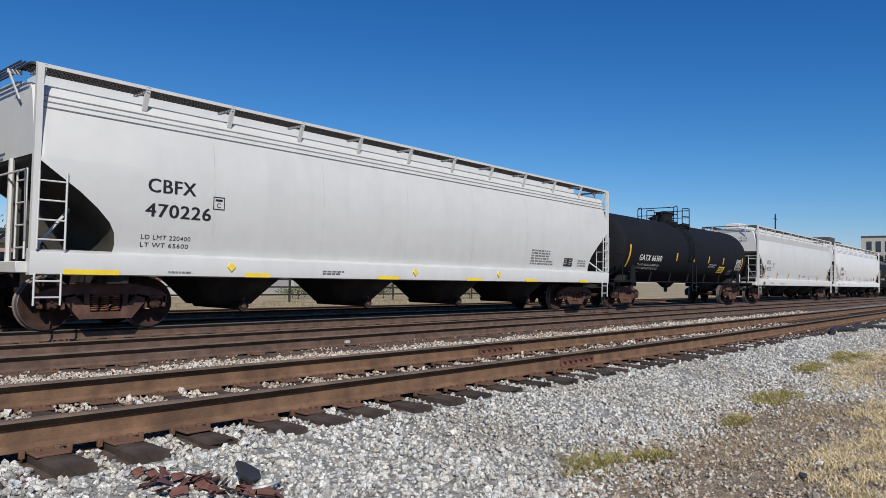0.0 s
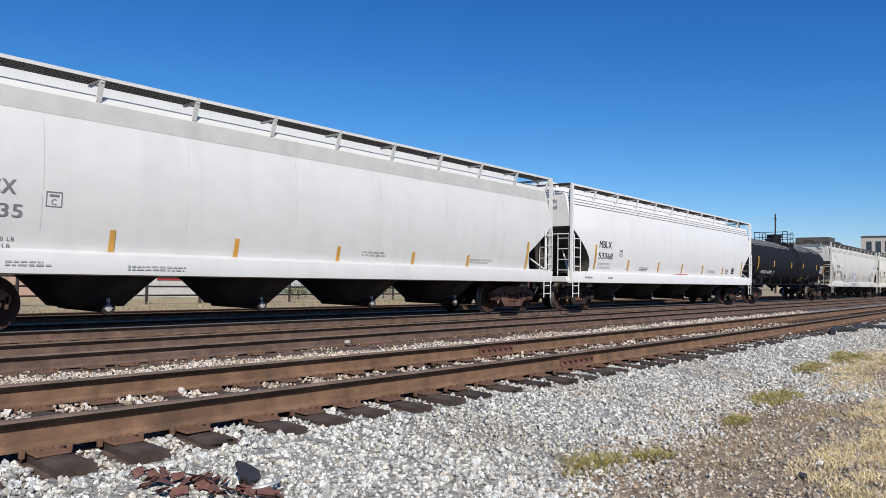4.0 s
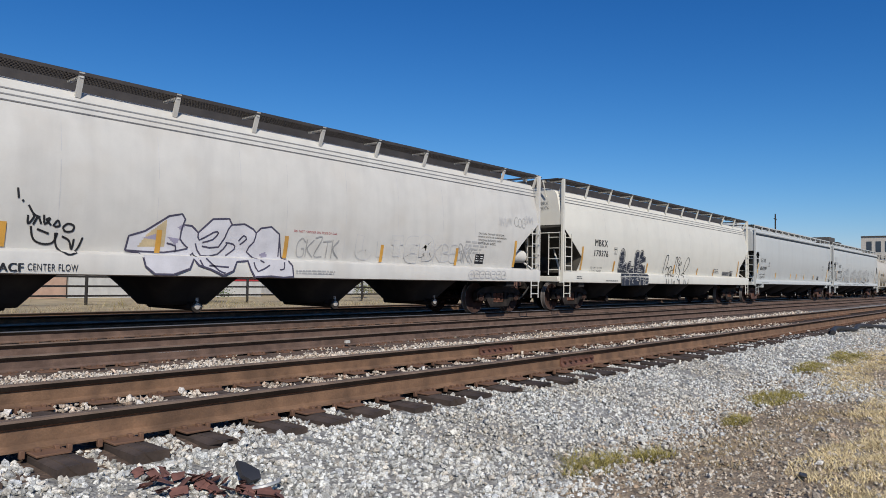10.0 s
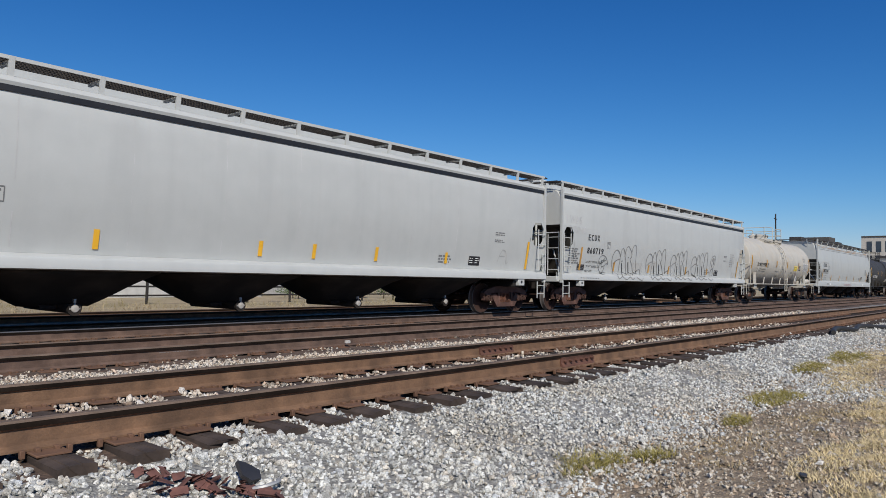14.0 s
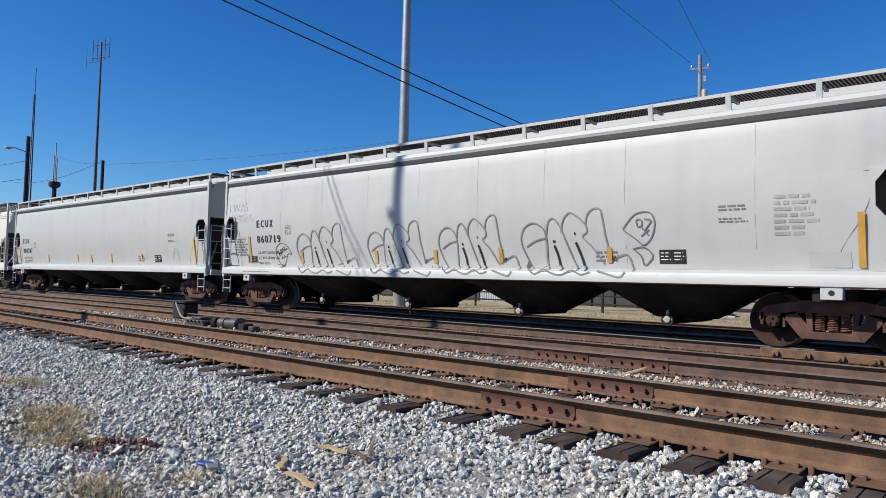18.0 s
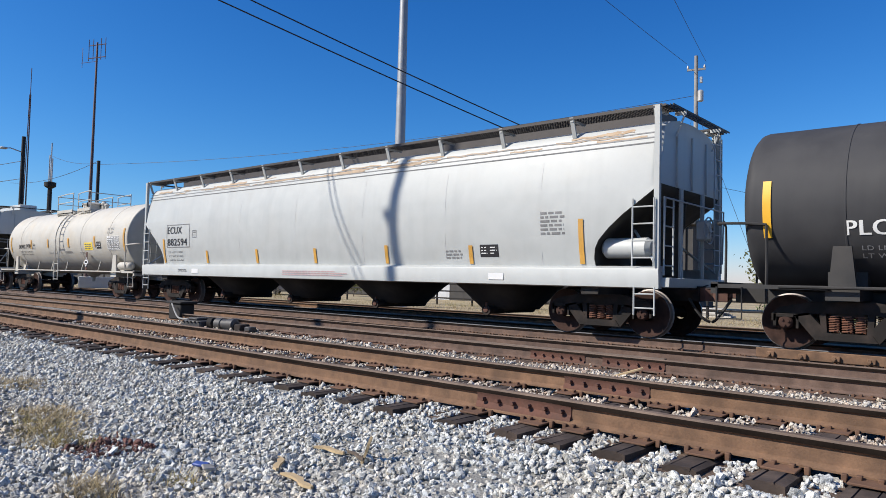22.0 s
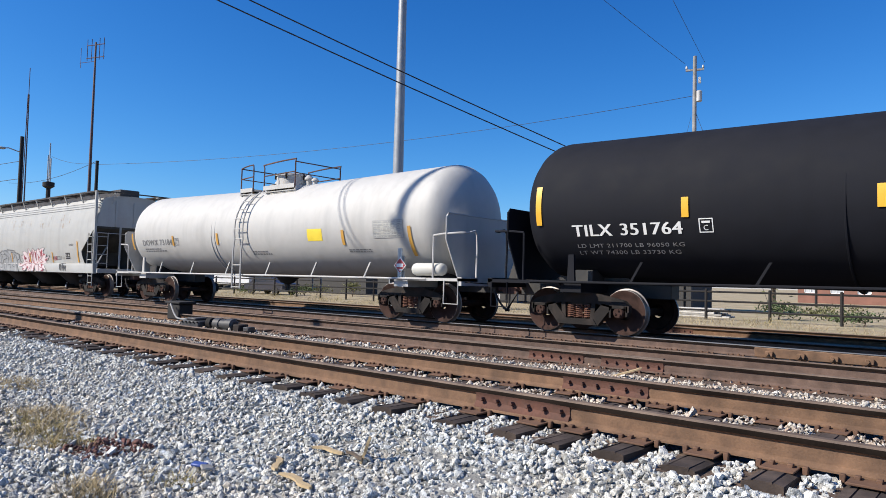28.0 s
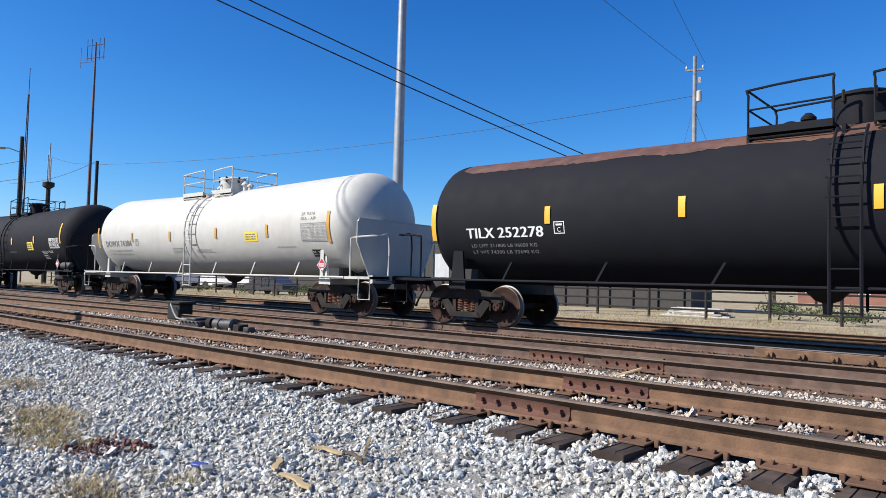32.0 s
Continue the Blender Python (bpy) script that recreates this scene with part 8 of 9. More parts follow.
near_track = railway("rusty track on worn dark ties, the closest to the lane", lambda x: near_y(x) + 0.752, 0.10, -150, 220, (-21, 31), (-60, 90), 41, ties=NEAR_TIES)
middle_track = railway("rusty middle track half sunk in grime", lambda x: 9.95, 0.0, -150, 240, (-16, 20), (-60, 80), 42, web="rail_web")
main_track = railway("running track with polished rail heads under the train", lambda x: AXLE_Y, 0.0, -260, 320, (-12, 14), (-70, 90), 43, top="rail_running", web="rail_web")
back_track = railway("rusty track behind the train beside dry grass", lambda x: 19.2, -0.08, -200, 240, (-1, 1), (-60, 80), 44)


def joint(track, x, y, z, length=0.9, mat="joint_rust"):
    """A bolted pair of joint bars on a rail."""
    s = Shape()
    for sg in (-1, 1):
        s.prism([(sg * 0.012, z - 0.155), (sg * 0.055, z - 0.165), (sg * 0.05, z - 0.14), (sg * 0.03, z - 0.115), (sg * 0.03, z - 0.07), (sg * 0.042, z - 0.045), (sg * 0.012, z - 0.045)], "x", x - length / 2, x + length / 2)
        for k in range(6):
            u = x - length / 2 + length * (k + 0.5) / 6
            s.cyl((u, sg * 0.02, z - 0.093), (u, sg * 0.075, z - 0.093), 0.019, 6)
    part("joint_bar", s, mat, track, "rust-red bolted joint bar", at=pose(0, y, 0))


joint(near_track, -3.24, near_y(-3.24), 0.10, 0.92)
joint(near_track, -3.28, near_y(-3.28) + 1.505, 0.10, 0.92)
joint(middle_track, -4.37, 9.2, 0.0, 0.93)
joint(middle_track, -5.6, 9.2, 0.0, 0.95)
joint(near_track, 7.9, near_y(7.9), 0.10, 0.8)
joint(near_track, 8.2, near_y(8.2) + 1.505, 0.10, 0.8)
joint(back_track, -7.5, 18.45, -0.08, 0.9)
# bolted brace bar in front of the running rail
s = Shape().box(-3.75, 0.1, -0.03, 0.03, -0.16, 0.0, 0.01)
for k in range(8):
    u = -3.5 + 0.49 * k
    s.box(u - 0.06, u + 0.06, -0.09, -0.03, -0.14, -0.05, 0.01)
    s.cyl((u - 0.02, -0.12, -0.09), (u - 0.02, -0.03, -0.09), 0.025, 6)
part("brace_bar", s, "rail_side", main_track, "rusty bar with bolted brace castings", at=pose(0, 12.62, 0))
# raised mill letters on a rail web, too small to read
s = Shape()
Side(lambda z: -(9.2 - 0.013)).bars(s, 4.72, -0.10, 5.38, -0.075, 1, 6, 0.7)
part("mill_mark", s, "ink_dim", middle_track)


# ---- grass tufts and bits on the ground ----
def grass_patch(patches, mat, label, seed, count=900, hi=0.16):
    """Blades of dry grass in irregular patches: (x, y, half length, half width)."""
    rnd = random.Random(seed)
    v, f = [], []
    for cx, cy, a, b in patches:
        n = int(count * a * b)
        for _ in range(n):
            t, q = rnd.uniform(0, 2 * math.pi), rnd.random() ** 0.6
            wob = 1 + 0.6 * noise.noise((math.cos(t) * 2 + cx, math.sin(t) * 2 + cy, seed))
            x, y = cx + a * q * wob * math.cos(t), cy + b * q * wob * math.sin(t)
            if noise.noise((x * 2.3, y * 4.0, seed)) < rnd.uniform(-0.5, 0.12):
                continue
            z = ground_z(x, y)
            h, d, w = rnd.uniform(0.3, 1) * hi, rnd.uniform(0, 2 * math.pi), rnd.uniform(0.0022, 0.0055)
            lean = rnd.uniform(0.6, 2.6) * h
            k = len(v)
            v += [(x - w * math.sin(d), y + w * math.cos(d), z - 0.01), (x + w * math.sin(d), y - w * math.cos(d), z - 0.01), (x + lean * math.cos(d), y + lean * math.sin(d), z + h)]
            f.append((k, k + 1, k + 2))
    me = bpy.data.meshes.new("dry_grass")
    me.from_pydata(v, [], f)
    me.materials.append(M[mat])
    tagged(new("dry_grass", me), label, "grass", kind="stuff")


grass_patch([(6.55, 1.18, 0.85, 0.34), (5.7, 0.92, 0.5, 0.22), (8.0, 0.95, 1.0, 0.4), (9.3, 1.42, 0.8, 0.26), (10.7, 1.35, 1.0, 0.34), (11.5, 2.08, 1.2, 0.30), (13.4, 2.5, 2.0, 0.42), (16.5, 2.2, 2.5, 0.6), (20.5, 2.0, 3.5, 0.7), (24.5, 2.0, 4.0, 0.8), (12.5, 0.9, 1.6, 0.4)], "dry_grass",
            "straw-coloured dry grass matted in patches on gravel", 61, 19000, 0.052)
grass_patch([(4.8, 2.58, 0.38, 0.19), (5.4, 2.38, 0.32, 0.12), (9.15, 2.48, 0.72, 0.22), (12.5, 2.82, 0.9, 0.18), (7.3, 2.35, 0.3, 0.10), (15.0, 2.75, 1.4, 0.25)], "green_grass", "yellow-green grass tufts on gravel", 62, 32000, 0.07)
grass_patch([(6.3, 2.05, 0.9, 0.32), (7.6, 1.85, 0.9, 0.28), (8.6, 1.75, 0.7, 0.2), (9.8, 1.9, 0.7, 0.22)], "strip_grass", "thin brown grass among small stones", 66, 6000, 0.035)
grass_patch([(-6.3, 2.33, 0.5, 0.24), (-7.1, 2.62, 0.6, 0.26), (-9.4, 3.0, 0.6, 0.22), (-4.5, 2.40, 0.26, 0.15), (-4.65, 1.98, 0.32, 0.18)], "strip_grass", "straw-coloured dry grass poking through stones", 65, 12000, 0.10)
grass_patch([(-6.5, 2.4, 0.7, 0.22), (-4.4, 2.42, 0.2, 0.1)], "green_grass", "greenish grass stalks poking through stones", 67, 7000, 0.08)
grass_patch([(x, 24.5 + 2.2 * noise.noise((x * 0.2, 0, 0)), 3.0, 1.6) for x in range(-76, 52, 4)], "strip_grass", "tall dry grass strip beyond the tracks", 63, 140, 0.35)
grass_patch([(x + 1.5, 27.5 + 1.2 * noise.noise((x * 0.3, 5, 0)), 1.6, 0.7) for x in range(-74, 52, 5)], "green_grass", "rough green weeds along the fence", 64, 170, 0.5)


def splinter(x, y, length, width, rz, ry=0.0, lift=0.03, mat="splinter", label="pale splintered wood strip lying on the stones"):
    n = 6
    s = Shape()
    rnd = random.Random(int(abs(x) * 1000))
    pts = [(length * (k / n - 0.5), rnd.uniform(-0.15, 0.15) * width + 0.5 * width * math.sin(k * 0.9)) for k in range(n + 1)]
    v = []
    for k, (a, b) in enumerate(pts):
        w = width * (0.5 if 0 < k < n else 0.22) * rnd.uniform(0.8, 1.1)
        v += [(a, b - w, 0), (a, b + w, 0), (a, b + w, 0.018), (a, b - w, 0.018)]
    f = [(4 * k + q, 4 * k + (q + 1) % 4, 4 * k + 4 + (q + 1) % 4, 4 * k + 4 + q) for k in range(n) for q in range(4)] + [(0, 1, 2, 3), (4 * n, 4 * n + 1, 4 * n + 2, 4 * n + 3)]
    s.add(v, f)
    solid("wood_splinter", s, mat, label, "wood", pose(x, y, ground_z(x, y) + lift, 0, ry, rz), "splinters on the stones")


splinter(-3.60, 3.41, 0.20, 0.045, 35, -70, 0.10, label="pale splinter standing up among the stones")
splinter(-3.98, 3.39, 0.30, 0.045, 9)
splinter(-3.72, 3.41, 0.24, 0.025, -12, mat="bark", label="dark weathered wood strip lying on the stones")
splinter(-4.10, 3.02, 0.34, 0.045, -34)
splinter(-3.72, 2.90, 0.40, 0.055, -4)
splinter(-4.05, 8.25, 0.5, 0.07, 30, -20, 0.06, label="bent wood scrap between the tracks")

rng = random.Random(77)
for k in range(44):
    x = rng.uniform(1.9, 2.5)
    y = 3.95 - (x - 1.9) * 0.75 + rng.uniform(-0.22, 0.1)
    s = Shape()
    w, h, d = rng.uniform(0.015, 0.055), rng.uniform(0.010, 0.03), rng.uniform(0.006, 0.015)
    s.box(-w, w, -h, h, -d * 0.5, d * 0.5, 0.008)
    s.v = [(a + rng.uniform(-0.02, 0.02), b + rng.uniform(-0.02, 0.02), c + 0.25 * a * a / w) for a, b, c in s.v]
    solid("rubble_shard", s, "red_rubble", "broken rust-red shard on the ballast", "debris", pose(x, y, ground_z(x, y) + 0.03 + rng.uniform(0, 0.02), rng.uniform(-35, 35), rng.uniform(-35, 35), rng.uniform(0, 360)), "red rubble heap")
s = Shape().prism([(-0.08, -0.01), (-0.03, 0.10), (0.03, 0.08), (0.11, 0.01), (0.07, -0.05), (-0.03, -0.06)], "z", 0, 0.025)
solid("metal_scrap", s, "dark_scrap", "dark bent metal plate lying on red rubble", "scrap", pose(2.44, 3.62, ground_z(2.44, 3.62) + 0.06, 40, 10, 20))
solid("metal_scrap", Shape().tube(arc((0, 0), 0.10, 0, 150, 8, "xy"), 0.012, 6), "galv", "curved rusty strap on the stones", "scrap", pose(2.48, 3.52, ground_z(2.48, 3.52) + 0.04, 12, 0, 200))
solid("plastic_scrap", Shape().box(-0.055, 0.055, -0.03, 0.03, 0, 0.02, 0.006), "blue_scrap", "crushed blue plastic scrap among stones", "scrap", pose(-4.49, 2.65, ground_z(-4.49, 2.65) + 0.05, 8, 5, 30))
solid("plastic_scrap", Shape().box(-0.04, 0.04, -0.03, 0.03, 0, 0.02, 0.006), "white_pile", "white paper scrap among stones", "scrap", pose(-4.37, 2.63, ground_z(-4.37, 2.63) + 0.05, 20, 10, 80))
solid("metal_scrap", Shape().box(-0.07, 0.07, -0.025, 0.025, 0, 0.015, 0.006), "dark_scrap", "flat black scrap in dry grass", "scrap", pose(5.7, 1.36, ground_z(5.7, 1.36) + 0.02, 5, 5, 15))
solid("white_block", Shape().box(-0.05, 0.05, -0.03, 0.03, 0, 0.05, 0.008), "white_pile", "small white block beside a rail", "block", pose(8.0, 9.02, -0.13, 0, 0, 10))
# dark hose and switch rods lying beyond the joint
solid("rubber_hose", Shape().tube(smooth_line([(18.5, 3.75, -0.1), (19.6, 3.9, -0.05), (20.6, 3.7, -0.12), (22.0, 3.8, -0.08), (23.5, 3.5, -0.16), (25, 3.3, -0.2)]), 0.06, 8), "black_part", "black hose lying along the near rail", "hose")


# ---- switch gear between the tracks ----
sw = thing("switch_machine", "grey electric switch machine bolted between the tracks", "switch machine", pose(-13.9, 8.35, -0.2, 0, 0, 8))
part("gear_case", Shape().box(-0.75, -0.15, -0.22, 0.22, 0.02, 0.19, 0.03), "machine_grey", sw)
part("gear_cover", Shape().box(-0.62, -0.30, -0.18, 0.18, 0.19, 0.25, 0.02), "machine_grey", sw)
part("clutch", Shape().lathe([(-0.1, 0.07), (-0.07, 0.12), (0.07, 0.12), (0.1, 0.07)], (0.0, 0, 0.15), "x", 14), "truck_grey", sw)
for k in range(5):
    part("bolt", Shape().cyl((-0.7 + k * 0.13, -0.25, 0.16), (-0.7 + k * 0.13, -0.22, 0.16), 0.02, 6), "truck_grey", sw)
part("motor", Shape().lathe([(-0.32, 0.08), (-0.28, 0.13), (-0.1, 0.13), (-0.09, 0.11), (0.09, 0.11), (0.1, 0.13), (0.28, 0.13), (0.32, 0.08)], (0.45, 0, 0.14), "x", 18), "machine_grey", sw)
part("junction_box", Shape().box(0.85, 1.05, -0.14, 0.14, 0.02, 0.17, 0.02), "truck_grey", sw)
part("terminal_box", Shape().box(1.12, 1.3, -0.1, 0.1, 0.02, 0.13, 0.02), "machine_grey", sw)
for y in (-0.34, 0.34):
    part("mount_plate", Shape().box(-1.0, 1.3, y - 0.05, y + 0.05, -0.02, 0.04), "rail_side", sw)
for k, x in enumerate((-0.95, 1.25)):
    part("throw_rod", Shape().cyl((x, -2.3, 0.03), (x, 1.6, 0.03), 0.03, 8), "rail_side", sw)
part("conduit", Shape().tube(smooth_line([(-0.7, 0.1, 0.2), (-1.5, 0.3, 0.16), (-2.3, 0.75, 0.2), (-2.9, 1.05, 0.45)]), 0.02, 6), "wood_pole", sw)
bx = thing("signal_box", "small black trackside relay box", "relay box", pose(-17.0, 9.3, -0.22))
part("case", Shape().box(-0.30, 0.30, -0.2, 0.2, 0.06, 0.46, 0.03), "pole_dark", bx)
part("lid", Shape().box(-0.38, 0.38, -0.24, 0.24, 0.46, 0.53, 0.02), "pole_dark", bx)
part("post", Shape().box(-0.05, 0.05, -0.05, 0.05, 0, 0.06), "pole_dark", bx)
# diverging rails of the turnout
turn = tagged(thing("turnout", "rusty diverging rails of a yard turnout", "track"), kind="structure")
txs = [-75 + 2.0 * k for k in range(31)]
for off in (0.0, 1.505):
    rail(turn, txs, lambda x: 9.2 + off - 0.0011 * (x + 13.0) ** 2 if x < -13 else 9.2 + off, -0.003)
txs = [-80 + 2.0 * k for k in range(33)]
for off in (0.0, 1.505):
    rail(turn, txs, lambda x: 9.2 + off + 0.0009 * (x + 14.0) ** 2 if x < -14 else 9.2 + off, -0.006)
rail(turn, [-16 + 1.5 * k for k in range(9)], lambda x: 9.36 + 0.0016 * (x + 10.0) ** 2 if x > -10 else 9.36, -0.004, label="guard rail lying close beside a running rail", web="rail_web")
for k in range(34):
    x = -10.3 - 0.53 * k
    part("head_block", Shape().box(-0.115, 0.115, -1.0, 1.0, -0.15, 0, 0.01) if k == 0 else TIE, "tie", turn, at=pose(x, 8.9 - 0.02 * k, -0.2, 0, 0, 1))
for k in range(10):
    x = -12.2 + 0.53 * k
    part("slide_plate", Shape().box(-0.1, 0.1, -0.35, 0.35, 0, 0.03, 0.005), "plate", turn, at=pose(x, 9.2, -0.2))


# ---- poles, masts and wires ----
def taper_pole(s, x, y, z0, z1, r0, r1, n=12):
    s.tube([(x, y, z0), (x, y, (z0 + z1) / 2), (x, y, z1)], [r0, (r0 + r1) / 2, r1], n)
    return s


pl = thing("steel_pole", "tall tapered grey steel pole behind the train", "pole", pose(-23.12, 23.4, -0.3))
part("shaft", taper_pole(Shape(), 0, 0, 0, 25, 0.30, 0.12, 14), "pole_metal", pl)
part("base_plate", Shape().box(-0.4, 0.4, -0.4, 0.4, 0, 0.05, 0.01), "pole_metal", pl)
up = thing("utility_pole", "weathered wooden utility pole with a crossarm and transformer", "utility pole", pose(-15.0, 39.2, -0.3, 0, 0, 18))
part("pole", taper_pole(Shape(), 0, 0, 0, 14.6, 0.16, 0.10), "wood_pole", up)
part("crossarm", Shape().box(-0.5, 0.5, -0.05, 0.05, 13.75, 13.85), "wood_pole", up)
for u in (-0.45, 0.0, 0.45):
    part("insulator", Shape().lathe([(0, 0.03), (0.05, 0.07), (0.12, 0.06), (0.2, 0.04)], (u, 0, 13.85), "z", 10), "galv", up)
part("transformer", Shape().lathe([(0, 0.1), (0.04, 0.16), (0.6, 0.16), (0.66, 0.1)], (0.25, -0.1, 11.9), "z", 16), "galv", up)
part("cutout", Shape().box(0.2, 0.35, -0.1, 0.05, 13.0, 13.35, 0.02), "galv", up)
mast = thing("antenna_mast", "slender reddish antenna mast with a looped top", "antenna", pose(-55.6, 22.5, -0.3, 0, 0, 20))
part("tube", taper_pole(Shape(), 0, 0, 0, 19.2, 0.16, 0.07, 8), "mast", mast)
for z in (18.0, 19.0):
    part("boom", Shape().cyl((-0.9, 0, z), (0.9, 0, z), 0.035, 6), "mast", mast)
for u in (-0.85, -0.4, 0.4, 0.85):
    part("dipole", Shape().cyl((u, 0, 17.8), (u, 0, 19.5), 0.025, 6), "mast", mast)
part("side_boom", Shape().cyl((-1.6, 0, 17.7), (0, 0, 17.7), 0.02, 5).cyl((-1.5, 0, 17.3), (-1.5, 0, 18.9), 0.02, 5), "mast", mast)
for x, y, h, r, nm in ((-57.0, 23.6, 10.2, 0.15, "stout dark wooden pole stub beside the mast"), (-52.4, 16.7, 10.4, 0.15, "dark wooden pole with a lamp arm")):
    p = thing("wooden_pole", nm, "pole", pose(x, y, -0.3))
    part("pole", taper_pole(Shape(), 0, 0, 0, h, r, r * 0.85, 10), "pole_dark", p)
    if h > 10.3:
        part("lamp_arm", Shape().tube([(0, 0, 9.3), (-0.3, -0.7, 9.55), (-0.35, -0.95, 9.5)], 0.04, 6), "galv", p)
        part("lamp_head", Shape().box(-0.5, -0.1, -1.3, -0.9, 9.42, 9.55, 0.04), "galv", p)
tw = thing("lattice_mast", "thin distant lattice radio mast", "mast", pose(-85.6, 27.7, -0.3))
for a in (0, 120, 240):
    c, q = 0.22 * math.cos(radians(a)), 0.22 * math.sin(radians(a))
    part("leg", Shape().tube([(c, q, 0), (c * 0.3, q * 0.3, 21.0)], 0.05, 5), "mast", tw)
part("tip", Shape().cyl((0, 0, 20.5), (0, 0, 24), 0.04, 5), "mast", tw)
tw = thing("floodlight_tower", "distant tower with a small platform and whip antennas", "tower", pose(-75.4, 26.6, -0.3))
part("shaft", taper_pole(Shape(), 0, 0, 0, 10.3, 0.24, 0.2, 8), "pole_dark", tw)
part("platform", Shape().lathe([(0, 0.25), (0.2, 0.55), (0.6, 0.55), (0.62, 0.5)], (0, 0, 9.6), "z", 12), "pole_dark", tw)
for u, h in ((-0.4, 13.0), (0.0, 14.2), (0.35, 12.6)):
    part("whip", Shape().cyl((u, 0, 10.1), (u, 0, h), 0.06, 5), "galv", tw)
for x, y, h, lab in ((-13.0, 58.6, 7.8, "distant dark lamp post with a flat head"), (-7.5, 66.0, 6.5, "distant lamp post by the brick buildings")):
    lp = thing("lamp_post", lab, "lamp post", pose(x, y, -0.3))
    part("post", taper_pole(Shape(), 0, 0, 0, h, 0.10, 0.07, 8), "pole_dark", lp)
    part("lamp_head", Shape().box(-0.34, 0.34, -0.2, 0.2, h, h + 0.16, 0.05), "pole_dark", lp)
ma = thing("antenna_mast", "distant dark mast standing beyond the train", "antenna", pose(115.8, 31.4, -0.3))
part("tube", taper_pole(Shape(), 0, 0, 0, 12.4, 0.15, 0.10, 8), "pole_dark", ma)
part("dipole", Shape().cyl((-0.7, 0, 11.6), (0.7, 0, 11.6), 0.07, 5), "pole_dark", ma)
# the pole beside the lane that throws its shade on the passing cars
sp = thing("lane_pole", "tall wooden pole standing beside the lane", "utility pole", pose(-22.29, -1.9, -0.42))
part("pole", taper_pole(Shape(), 0, 0, 0, 20.5, 0.17, 0.13), "wood_pole", sp)
part("bracket_box", Shape().box(-0.30, -0.10, -0.08, 0.08, 16.62, 16.84, 0.02), "galv", sp)


def wire(pts, r=0.012, name="overhead_wire", label="thin black overhead wire"):
    solid(name, Shape().tube(pts, r, 5), "wire", label, "wire", group="overhead wires")


def sagging(a, b, sag, n=14):
    return [tuple(p + (q - p) * k / n for p, q in zip(a, b))[:2] + (a[2] + (b[2] - a[2]) * k / n - sag * 4 * (k / n) * (1 - k / n),) for k in range(n + 1)]


wire(sagging((-22.29, -1.9, 12.42), (-11.15, 30.2, 4.22), 0.30), 0.022)
wire(sagging((-22.29, -1.9, 12.95), (-11.52, 30.2, 4.72), 0.30), 0.022)
wire(sagging((-15.5, 39.0, 13.9), (-16.0, 6.0, 17.0), 0.3), 0.012)
wire(sagging((-14.5, 39.4, 13.9), (-9.0, 8.0, 17.5), 0.3), 0.012)
wire(sagging((-15.0, 39.2, 12.0), (-57.0, 23.6, 9.6), 0.8), 0.014)
wire(sagging((-57.0, 23.6, 9.9), (-85, 26, 10.5), 0.6), 0.02)
wire(sagging((-52.4, 16.6, 8.4), (-90, 10, 9.0), 0.4), 0.02)
wire(sagging((-52.4, 16.6, 7.2), (-90, 10, 7.8), 0.4), 0.02)
wire(sagging((-57.0, 23.6, 9.7), (-75, 26.6, 12.5), 0.3), 0.015)
wire([(-15.0, 39.2, 11.2), (-11.0, 40.0, -0.3)], 0.012, "guy_wire", "taut guy wire of the utility pole")
wire([(-15.2, 39.2, 10.8), (-17.5, 39.8, 3.0)], 0.008, "guy_wire", "thin guy wire of the utility pole")
wire(sagging((-15.0, 39.2, 7.0), (5.0, 60.0, 4.0), 0.5), 0.012)


# ---- pipe fence ----
fence = thing("pipe_fence", "dark three-rail pipe fence beyond the tracks", "fence", pose(0, 28.6, -0.3))
fx0, fx1 = -80.0, 58.0
for z in (0.38, 0.76, 1.14):
    part("rail_pipe", Shape().cyl((fx0, 0, z), (fx1, 0, z), 0.04, 6), "pole_dark", fence)
POST = Shape().cyl((0, 0, -0.1), (0, 0, 1.2), 0.06, 8).lathe([(0, 0.06), (0.03, 0.065), (0.06, 0.03)], (0, 0, 1.2), "z", 8).mesh("post", "pole_dark")
for k in range(57):
    part("post", POST, "pole_dark", fence, at=pose(fx0 + 1.0 + k * 2.45, 0, 0))


